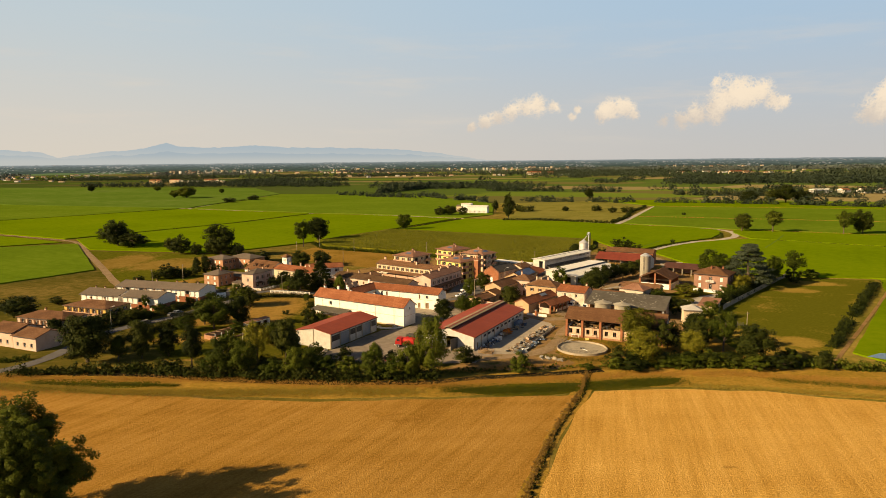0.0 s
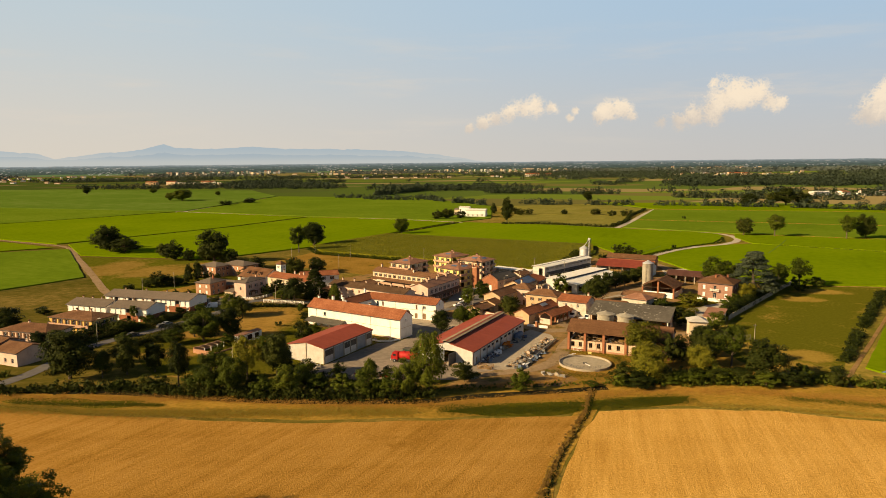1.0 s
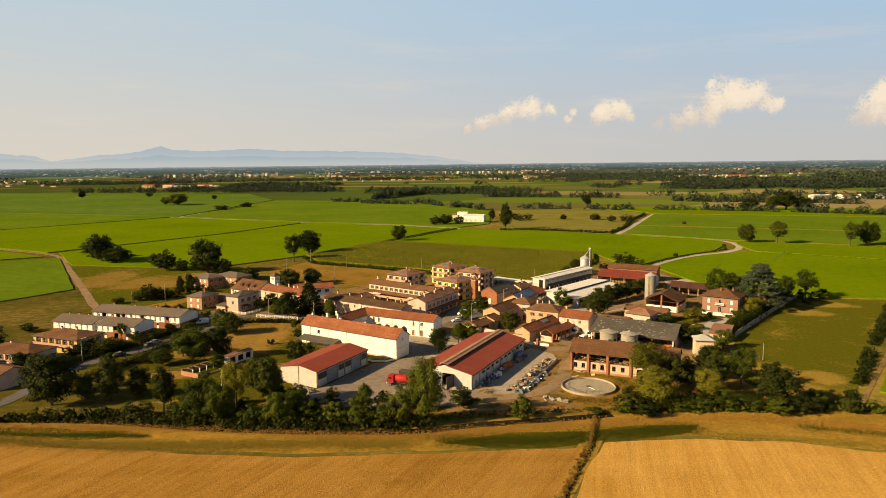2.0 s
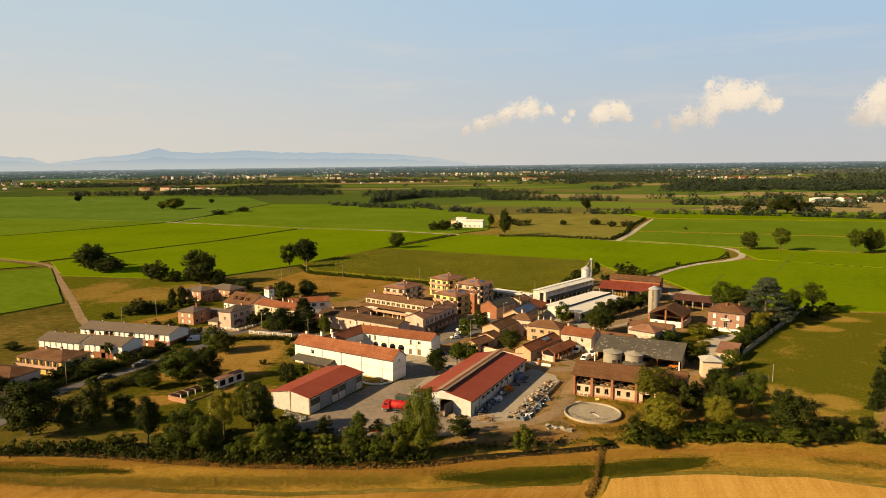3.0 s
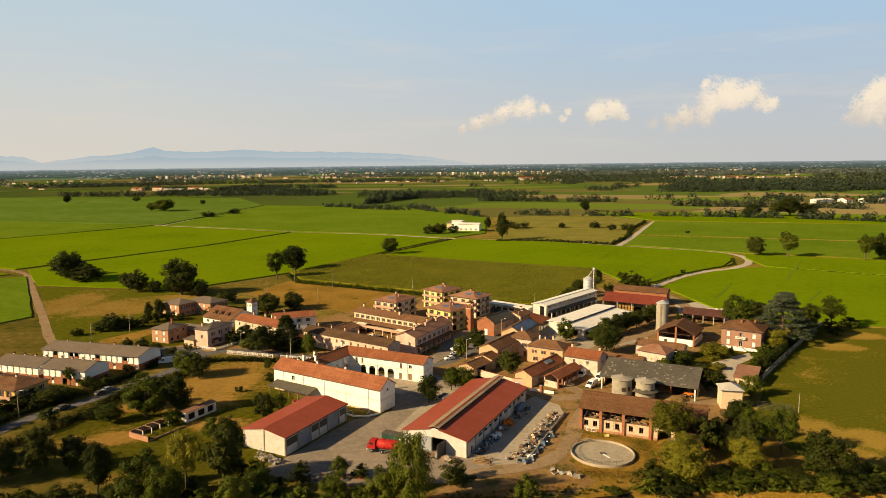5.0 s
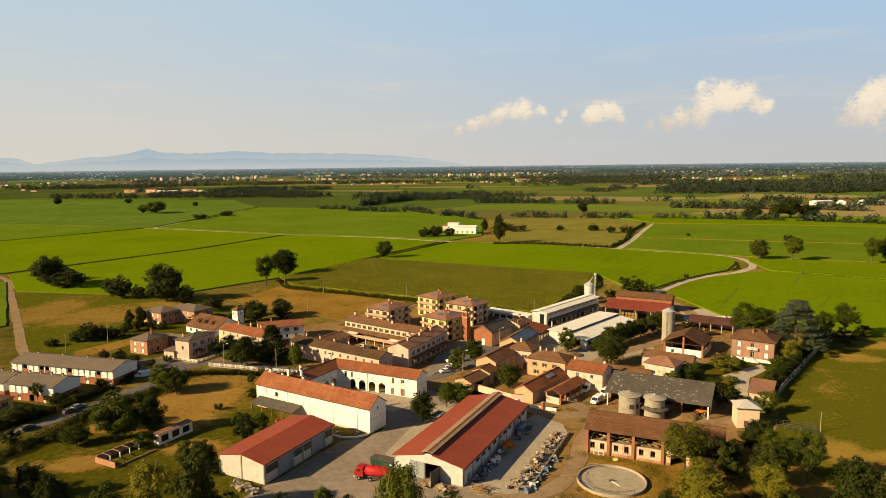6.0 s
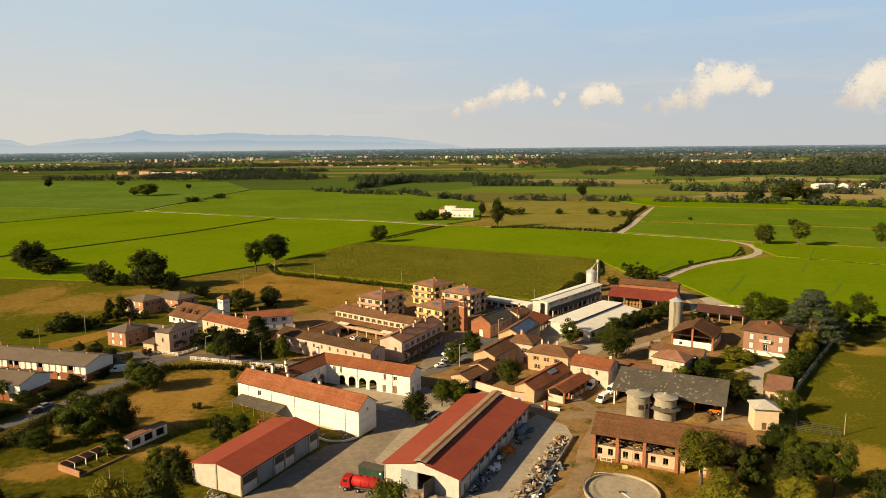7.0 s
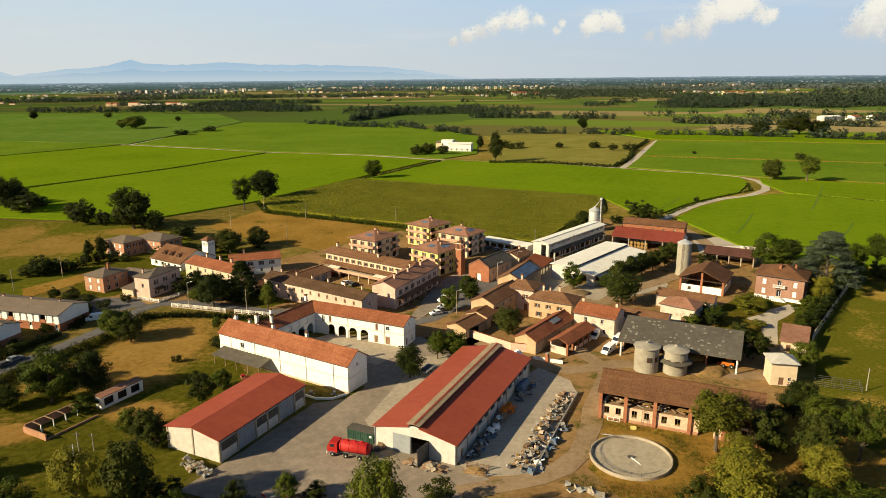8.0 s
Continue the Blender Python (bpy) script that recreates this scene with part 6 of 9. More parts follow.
ROWS = "terraced houses round the court"
R = house("terrace", "pink terrace of houses with a tiled roof and long balcony", "terraced houses", -9.0, 337.0, 31.0, 9.0, 63, 7.2, 9.4, "gable", PINK, TILE_PINK,
          {"front": W1(7, 4.2, -14, 14.5, "shut", 1.0, 1.5) + W1(7, 0.5, -14, 14.5, "shut", 1.1, 2.1), "left": []}, [(-10 + i * 4.6, -1.0 + (i % 2) * 1.8, 8.2, 10.6, 0.7) for i in range(6)], group=ROWS)
part("porch_roof", prism(bmesh.new(), [(-6.6, 2.9), (-4.52, 3.5), (-4.52, 3.6), (-6.6, 3.0)], -14.5, 15), TILE_OLD, R)
for i in range(8):
    part("post", boxes((-14.2 + i * 4.1, -14.0 + i * 4.1, -6.4, -6.2, 0, 2.95)), BALCONY, R)
R = house("terrace", "cream terrace with tiled porch roof, awnings and carports below", "terraced houses", -23.0, 359.0, 42.0, 8.0, -36, 7.6, 9.4, "gable", CREAM, TILE_OLD,
          {"front": W1(13, 5.2, -20.5, 20.5, "shut", 1.0, 1.4) + W1(9, 0.3, -20, 20, "open", 2.6, 2.4)}, [(-19, 0.6, 8.7, 11, 0.9), (4, -1.2, 8.4, 10.4, 0.9)], group=ROWS)
part("porch_roof", prism(bmesh.new(), [(-7.4, 4.0), (-4.03, 4.75), (-4.03, 4.9), (-7.4, 4.15)], -20.5, 20.5), TILE_OLD, R)
part("terrace_floor", boxes((-20.5, 20.5, -8.3, -4.03, 2.6, 2.85)), CONCRETE, R)
part("parapet", boxes((-20.5, 20.5, -8.5, -8.31, 2.4, 3.5)), BALCONY, R)
for i in range(9):
    part("pillar", boxes((-20.3 + i * 5.0, -19.9 + i * 5.0, -8.2, -7.8, 0, 2.6)), PALE_BRICK, R)
for x0, x1 in ((-15.0, -9.6), (8.0, 15.5), (16.2, 20.2)):
    part("awning", prism(bmesh.new(), [(-9.3, 3.7), (-7.42, 4.2), (-7.42, 4.25), (-9.3, 3.75)], x0, x1), AWNING, R, "pale cloth awning")
R = house("terrace", "long pink cream farm terrace with a dark tiled roof", "terraced houses", -38.6, 328.6, 45.0, 7.6, -34, 6.0, 7.9, "gable", PINK, TILE_DARK,
          {"front": W1(11, 3.7, -21, 21, "closed", 0.9, 1.2) + W1(6, 0.9, -20, 18, "win", 0.9, 1.3) + [(21, 0, 1.2, 2.2, "door")], "right": [(0, 3, 0.8, 1.2, "win")]}, [(-18 + i * 7.4, 0.6, 7.2, 9.2, 0.6) for i in range(6)], group=ROWS)
house("garage_row", "low garage row with brown tiled roof", "outbuilding", -48.0, 352.0, 20.0, 9.0, 58, 3.0, 4.6, "gable", CREAM, TILE_OLD, {"front": W1(4, 0, -8, 8, "grey", 2.6, 2.3)}, group=ROWS)
house("garage_row", "low garage row with brown tiled roof", "outbuilding", -57.0, 346.0, 22.0, 7.0, 58, 3.0, 4.4, "gable", CREAM, TILE_OLD, {"front": W1(4, 0, -8, 8, "grey", 2.6, 2.3)}, group=ROWS)

CH = house("church", "small red brick church, gabled front, grey roof", "church", 22.4, 360.6, 17.0, 8.4, 54, 5.6, 8.0, "gable", PALE_BRICK, FIBRE, {"front": W1(4, 2.4, -7, 7, "win", 0.7, 1.8), "left": [(0, 0, 1.6, 2.8, "arch"), (-0.45, 5.0 - 0.9, 0.5, 1.0, "win"), (0.45, 5.0 - 0.9, 0.5, 1.0, "win")]}, pitch=1.0)
part("facade", prism(bmesh.new(), [(-4.5, 3.0), (4.5, 3.0), (4.5, 5.9), (0, 8.5), (-4.5, 5.9)], -8.75, -8.56), BRICK, CH, "red brick gable front")
part("facade", boxes((-8.75, -8.56, -4.5, -1.0, 0, 3.0)), BRICK, CH)
part("facade", boxes((-8.75, -8.56, 1.0, 4.5, 0, 3.0)), BRICK, CH)
part("door", boxes((-8.4, -8.3, -0.9, 0.9, 0, 2.8)), FRAME, CH)


def bell_tower():
    ob = thing("bell_tower", "square red brick bell tower", "tower", 10.6, 362.5, 0, 54)
    part("shaft", boxes((-1.3, 1.3, -1.3, 1.3, 0, 10.4)), BRICK, ob)
    for sx in (-1, 1):
        for sy in (-1, 1):
            part("pier", boxes((sx * 1.1 - 0.22, sx * 1.1 + 0.22, sy * 1.1 - 0.22, sy * 1.1 + 0.22, 10.4, 12.4)), BRICK, ob)
    part("cornice", boxes((-1.5, 1.5, -1.5, 1.5, 12.4, 12.7)), PALE_BRICK, ob)
    part("cornice", boxes((-1.42, 1.42, -1.42, 1.42, 10.1, 10.35)), PALE_BRICK, ob)
    part("roof", hip_roof(bmesh.new(), 2.6, 2.6, 12.72, 13.6, 0.15, 0.1), TILE_OLD, ob)
    bm = bmesh.new()
    lathe(bm, [(0.42, 10.9), (0.36, 11.1), (0.25, 11.7), (0.1, 11.8)], 12)
    part("bell", bm, IRON, ob)
    bm = bmesh.new()
    beam(bm, (0, 0, 13.6), (0, 0, 14.7), 0.05)
    beam(bm, (-0.3, 0, 14.35), (0.3, 0, 14.35), 0.05)
    part("cross", bm, IRON, ob)


bell_tower()
house("church_house", "small cream house behind the church", "house", 33.5, 372.0, 10.0, 8.0, 54, 5.6, 7.4, "gable", CREAM, TILE_OLD, {"front": W1(3, 3.4, -4, 4) + W1(3, 0.8, -4, 4, "win")}, [(2, 0, 6.6, 8.6, 0.7)])
house("carport", "long low white carport by the maize", "carport", 33.0, 405.5, 24.0, 5.0, -38, 2.6, 2.9, "mono", WHITE, WHITE_ROOF, {"front": W1(6, 0, -11.5, 11.5, "open", 3.2, 2.2)})

# houses in the west
LEFT = "houses along the village street"
house("brick_block", "brick house with grey hipped roof", "house", -134.6, 397.0, 13.0, 10.5, -31, 6.1, 7.9, "hip", BRICK_TAN, GREY_ROOF, {"front": W1(3, 3.8, -5.5, 5.5, "closed", 1.2, 1.5) + W1(3, 0.8, -5.5, 5.5, "closed", 1.2, 1.5), "right": W1(3, 3.8, -4.5, 4.5, "shut") + W1(3, 0.8, -4.5, 4.5, "win")}, group=LEFT)
house("brick_block", "brick house with grey hipped roof and cream panel", "house", -121.8, 401.4, 17.0, 11.0, -31, 6.1, 8.0, "hip", BRICK_TAN, GREY_ROOF, {"front": W1(3, 3.8, -5.5, 5.5, "closed", 1.2, 1.5) + W1(2, 0.8, -5, 2, "win"), "right": W1(3, 3.8, -4.5, 4.5, "shut")}, group=LEFT)
RS = house("restaurant", "low white inn with a wide brown roof and dormers", "inn", -103.6, 379.6, 19.0, 16.0, -33, 3.0, 7.0, "gable", WHITE, TILE_OLD, {"front": W1(4, 0.8, -8, 8, "win", 1.6, 1.4), "right": [(0, 3.2 - 0.9, 1.0, 0.6, "win")]}, group=LEFT, pitch=1.0)
for x in (-4.5, 0.0, 4.5):
    d = part("dormer", prism(bmesh.new(), [(x - 1.1, 4.5), (x + 1.1, 4.5), (x + 1.1, 5.3), (x, 5.9), (x - 1.1, 5.3)], -5.6, -2.2, axis="y"), TILE_OLD, RS)
    part("pane", boxes((x - 0.7, x + 0.7, -5.66, -5.604, 4.7, 5.3)), GLASS, d)
house("turret", "square white turret with a tiled pyramid roof", "tower", -95.0, 387.0, 3.6, 3.6, -33, 8.2, 9.8, "hip", WHITE, TILE_OLD, {"front": W1(3, 6.2, -1.5, 1.5, "win", 0.6, 1.0), "right": W1(3, 6.2, -1.5, 1.5, "win", 0.6, 1.0)}, group=LEFT, over=0.5)
PH = house("pink_house", "tall pink two storey house with grey roof", "house", -98.2, 341.6, 6.6, 15.0, -22, 7.2, 8.8, "hip", PINK, GREY_ROOF, {"front": [(0.3, 3.6, 0.9, 1.4, "win")], "right": W1(3, 4.3, -6.5, 6.5, "shut") + W1(3, 0.9, -6.5, 6.5, "shut")}, [(-1.5, -5, 8.0, 9.6, 0.6), (1, 3, 8.0, 9.6, 0.6)], group=LEFT)
part("porch_roof", prism(bmesh.new(), [(3.32, 3.0), (5.2, 2.6), (5.2, 2.72), (3.32, 3.12)], -5.5, -1.5, axis="y"), TILE_OLD, PH)
part("porch_roof", prism(bmesh.new(), [(3.32, 3.0), (5.2, 2.6), (5.2, 2.72), (3.32, 3.12)], 2.5, 6.5, axis="y"), TILE_OLD, PH)
house("brick_house", "brick house with grey brown roof and white shutters", "house", -119.0, 346.4, 9.0, 11.0, -22, 5.7, 7.6, "hip", BRICK_TAN, GREY_ROOF, {"front": W1(2, 3.4, -4, 4, "closed", 1.3, 1.5) + W1(2, 0.7, -4, 4, "closed", 1.3, 1.5), "right": W1(3, 3.3, -5, 5, "win") + W1(2, 0.6, -5, 2, "win", 1.4, 1.6)}, [(1.5, 0, 6.6, 9.6, 0.8, BRICK)], group=LEFT, shutter=FRAME)
house("brick_annexe", "low annexe with grey brown roof", "house", -109.6, 353.6, 12.0, 8.0, -22, 3.6, 5.0, "gable", BRICK, GREY_ROOF, {"front": W1(3, 1.0, -5, 5, "win")}, group=LEFT)
house("carport_hut", "small cream hut with flat roof", "outbuilding", -106.0, 338.5, 5.0, 5.0, -22, 2.6, 2.9, "mono", CREAM, GREY_ROOF, {}, group=LEFT)
house("yellow_house", "long pale yellow house with terracotta roof", "house", -80.4, 354.4, 28.0, 9.0, -34, 6.2, 8.2, "gable", CREAM, TILE, {"front": W1(6, 3.9, -13, 13, "win", 0.9, 1.4) + W1(6, 0.9, -13, 13, "win", 1.0, 1.5)}, [(-7, 0.5, 7.6, 9.8, 0.7), (0, 1, 7.6, 9.8, 0.7), (7, 0.5, 7.6, 9.8, 0.7)], group=LEFT)
house("white_house", "white house with terracotta roof", "house", -70.4, 367.6, 19.0, 9.0, 20, 5.8, 7.8, "gable", WHITE, TILE, {"front": W1(4, 3.6, -8, 8, "shut") + W1(4, 0.8, -8, 8, "win"), "right": W1(2, 3.6, -3, 3, "win")}, [(-4, 0, 7.2, 9.2, 0.7)], group=LEFT)

TERR = "white terraces with grey roofs"
def white_terrace(label, cx, cy, L, W, ang, n, loggias):
    """A white row: broad wall panels between slit windows, open loggias, and a brick ground floor."""
    bay = L / n
    xs = [-L / 2 + bay * (i + 0.5) for i in range(n)]
    f = []
    for i, x in enumerate(xs):
        if i in loggias:
            f.append((x, 2.9, bay - 0.5, 2.1, "loggia"))
            f.append((x, 0.0, 2.0, 2.4, "entry"))
        else:
            f.append((x - bay / 2 + 0.3, 2.9, 0.42, 2.1, "win"))
            if i % 2:
                f.append((x, 1.0, 1.1, 1.2, "win"))
    ob = house("white_terrace", label, "terraced houses", cx, cy, L, W, ang, 5.4, 7.4, "gable", WHITE, GREY_ROOF, {"front": f, "right": []}, [(-L / 2 + L * (i + 0.5) / 4, 0.8, 6.8, 7.7, 0.6) for i in range(4)], group=TERR, plinth=(BRICK, 2.5), over=0.7, trim=False)
    for i, x in enumerate(xs):
        if i in loggias:
            part("parapet", boxes((-bay / 2 + 0.25, bay / 2 - 0.25, -0.16, -0.066, 2.3, 3.5)), BRICK, ob, m=pose(x, -W / 2, 0))
        else:
            part("wall_panel", shared(("wall_panel", round(bay, 2)), lambda: boxes((-bay / 2 + 0.62, bay / 2 - 0.02, -0.2, -0.004, 2.62, 5.1)), PANEL_WHITE), PANEL_WHITE, ob, m=pose(x, -W / 2, 0))
    return ob


white_terrace("long white terrace with grey roof and brick base", -131.2, 312.6, 43.0, 12.0, -14.6, 18, (2, 5, 6, 10, 15))
white_terrace("white terrace with grey roof and brick base", -129.4, 291.6, 17.5, 11.0, -14.6, 7, (3,))
white_terrace("white terrace with grey roof and brick base", -149.0, 296.4, 19.5, 10.5, -16, 7, ())
OV = house("ochre_villa", "yellow ochre house with brown roof and long balcony", "house", -141.6, 273.0, 21.0, 12.0, -19, 5.2, 7.0, "hip", OCHRE, TILE_OLD, {"front": W1(6, 2.9, -9.5, 9.5, "shut", 1.2, 1.9) + W1(5, 0.2, -9, 9, "win", 1.2, 1.9), "right": W1(3, 3.0, -5, 5, "shut")}, [(-3, 0, 6.2, 8, 0.7), (3, 1, 6.2, 8, 0.7)], group=LEFT)
balcony(OV, pose(0, -6.0, 0), 0, 2.6, 20.0, 1.4)
balcony(OV, pose(10.5, 0, 0, 0, 0, 90), 0, 2.6, 8.0, 1.2)
house("salmon_villa", "salmon pink house with brown roof and awning", "house", -147.6, 253.2, 21.0, 11.0, -17, 5.2, 7.0, "hip", PINK, TILE_OLD, {"front": W1(6, 2.9, -9.5, 9.5, "shut", 1.2, 1.8) + W1(5, 0.2, -9, 9, "win", 1.2, 1.9)}, [(-3, 0, 6.2, 8, 0.7)], group=LEFT)
house("lilac_house", "pale lilac pink house with stepped brown roofs", "house", -139.0, 231.0, 11.0, 10.5, -22, 4.4, 6.4, "gable", PINK, TILE_OLD, {"front": W1(3, 1.0, -5, 5, "win", 1.1, 1.4), "right": []}, group=LEFT)
house("lilac_house", "pale lilac pink house with brown roof", "house", -150.0, 236.0, 12.0, 11.0, -22, 5.0, 7.0, "gable", PINK, TILE_OLD, {"front": W1(3, 1.0, -5, 5, "win", 1.1, 1.4)}, group=LEFT)


def ruin():
    ob = thing("garden_ruin", "narrow white garden pavilion with three openings", "pavilion", -73.6, 256.6, 0, 62)
    bm = bmesh.new()
    side_wall(bm, pose(0, -1.0, 0), 11.4, 2.9, [(-3.6, 0.6, 2.5, 1.9), (0, 0.6, 2.5, 1.9), (3.6, 0.6, 2.5, 1.9)])
    side_wall(bm, pose(0, 1.0, 0, 0, 0, 180), 11.4, 2.9, [])
    side_wall(bm, pose(-5.7, 0, 0, 0, 0, -90), 2.0, 2.9, [])
    side_wall(bm, pose(5.7, 0, 0, 0, 0, 90), 2.0, 2.9, [])
    part("wall", bm, WHITE, ob)
    part("roof", mono_roof(bmesh.new(), 11.4, 2.0, 2.92, 3.2, 0.12, 0.12), TILE_PINK, ob)
    part("inner_wall", boxes((-5.6, 5.6, 0.4, 0.5, 0, 2.88)), DARK, ob)


def pergola():
    ob = thing("sunken_court", "low walled garden court with pergola beams", "garden wall", -81.0, 244.6, 0, 62)
    part("wall", boxes((-6, 6, 3.6, 3.9, 0, 1.8)), BRICK_TAN, ob)
    part("wall", boxes((-6.3, -6.0, -3.9, 3.9, 0, 1.5)), BRICK_TAN, ob)
    part("wall", boxes((-6, 6, -3.9, -3.7, 0, 0.5)), BRICK_TAN, ob)
    for i in range(4):
        part("beam", boxes((-4.5 + i * 2.8, -4.3 + i * 2.8, 0.4, 3.6, 1.75, 1.9)), WOOD, ob)
        part("post", boxes((-4.5 + i * 2.8, -4.3 + i * 2.8, 0.4, 0.6, 0, 1.75)), WHITE, ob)


ruin(); pergola()

# far farmsteads
def far_farm(label, cx, cy, ang, parts, cat="farm"):
    for i, (dx, dy, L, W, e, r, wm, rm) in enumerate(parts):
        a = radians(ang)
        far = house("distant_farm_building", label, cat, cx + dx * math.cos(a) - dy * math.sin(a), cy + dx * math.sin(a) + dy * math.cos(a), L, W, ang, e, r, "gable", wm, rm, {"front": spread(max(2, int(L / 6)), 1.5, 1.6, 2.0, -L / 2 + 1, L / 2 - 1, "open")}, gutter=False, trim=False)
        far.location.z = land(far.location.x, far.location.y)


far_farm("white farm building far out in the fields", 24, 818, -12, [(0, 0, 24, 13, 8.0, 9.4, WHITE, WHITE_ROOF), (-16, 14, 12, 12, 10.0, 10.8, WHITE, WHITE_ROOF), (-21, 20, 16, 12, 7.0, 8.5, CREAM, GREY_ROOF), (-12, 30, 9, 9, 7.0, 7.6, YELLOW, GREY_ROOF)])
far_farm("white farm sheds on the far plain", -800, 2046, -8, [(0, 0, 60, 14, 5, 7, CREAM, WHITE_ROOF), (90, 10, 30, 14, 5, 7, CREAM, WHITE_ROOF), (-60, 20, 30, 18, 9, 12, CREAM, TILE), (-120, 10, 34, 16, 8, 11, BEIGE, TILE), (40, 50, 40, 16, 8, 11, CREAM, TILE)])
far_farm("white farm sheds before the woods", 730, 1324, 20, [(-45, 10, 40, 16, 7, 9, PANEL_C, WHITE_ROOF), (0, 0, 16, 20, 6, 10, WHITE, TILE), (42, -8, 16, 20, 6, 10, WHITE, TILE), (80, -16, 16, 20, 6, 10, WHITE, TILE)])
far_farm("cream farmstead among distant trees", 1100, 2758, 10, [(0, 0, 50, 20, 10, 15, CREAM, TILE), (60, 20, 30, 18, 9, 13, BEIGE, TILE)])
far_farm("cream farmstead among distant trees", 330, 3000, 5, [(0, 0, 60, 20, 10, 15, CREAM, TILE), (70, 20, 40, 18, 9, 13, BEIGE, TILE)])


# ---- plants ----
rng = np.random.default_rng(7)


def leaf_cloud(centres, radii, per, size, squash=0.75, rag=0.5, shell=0.45, heart=None):
    """Corners and faces of many small leaf sprays round clump centres, facing outwards and up."""
    n = len(centres)
    c = np.repeat(np.asarray(centres, float), per, axis=0)
    r = np.repeat(np.asarray(radii, float), per)
    d = rng.normal(size=(n * per, 3))
    d /= np.linalg.norm(d, axis=1)[:, None]
    p = c + d * (r * rng.uniform(shell, 1.0, n * per))[:, None] * np.array([1, 1, squash])
    nrm = d * 0.75 + rng.normal(size=d.shape) * rag + np.array([0, 0, 0.35])
    if heart is not None:
        out = p - np.asarray(heart, float)
        nrm += 0.6 * out / np.maximum(np.linalg.norm(out, axis=1), 0.1)[:, None]
    nrm /= np.linalg.norm(nrm, axis=1)[:, None]
    a = np.cross(nrm, rng.normal(size=d.shape))
    a /= np.linalg.norm(a, axis=1)[:, None]
    b = np.cross(nrm, a)
    s = ((size if size > 0 else -size * r) * rng.uniform(0.6, 1.35, n * per))[:, None]
    e = rng.uniform(0.45, 0.8, (n * per, 1))
    v = np.stack([p - a * s - b * s * e * 0.7, p + a * s - b * s * e * 0.7, p + b * s * e * 1.4 + nrm * s * 0.2], axis=1).reshape(-1, 3)
    f = np.arange(len(v)).reshape(-1, 3)
    return v, f


def leaf_mesh(name, v, f, mat):
    me = bpy.data.meshes.new(name)
    me.vertices.add(len(v))
    me.vertices.foreach_set("co", v.astype(np.float32).ravel())
    me.loops.add(f.size)
    me.loops.foreach_set("vertex_index", f.astype(np.int32).ravel())
    me.polygons.add(len(f))
    me.polygons.foreach_set("loop_start", (np.arange(len(f)) * f.shape[1]).astype(np.int32))
    me.polygons.foreach_set("loop_total", np.full(len(f), f.shape[1], np.int32))
    me.update(calc_edges=True)
    me.materials.append(mat)
    return me


def limb(bm, pts, r0, r1, sides=7):
    rings = []
    for i, p in enumerate(pts):
        t = i / (len(pts) - 1)
        d = (Vector(pts[min(i + 1, len(pts) - 1)]) - Vector(pts[max(i - 1, 0)])).normalized()
        q = d.to_track_quat("Z", "Y")
        r = r0 + (r1 - r0) * t
        rings.append([bm.verts.new(Vector(p) + q @ Vector((r * math.cos(k * math.tau / sides), r * math.sin(k * math.tau / sides), 0))) for k in range(sides)])
    for a, b in zip(rings, rings[1:]):
        for k in range(sides):
            bm.faces.new((a[k], a[(k + 1) % sides], b[(k + 1) % sides], b[k]))
    bm.faces.new(rings[-1])


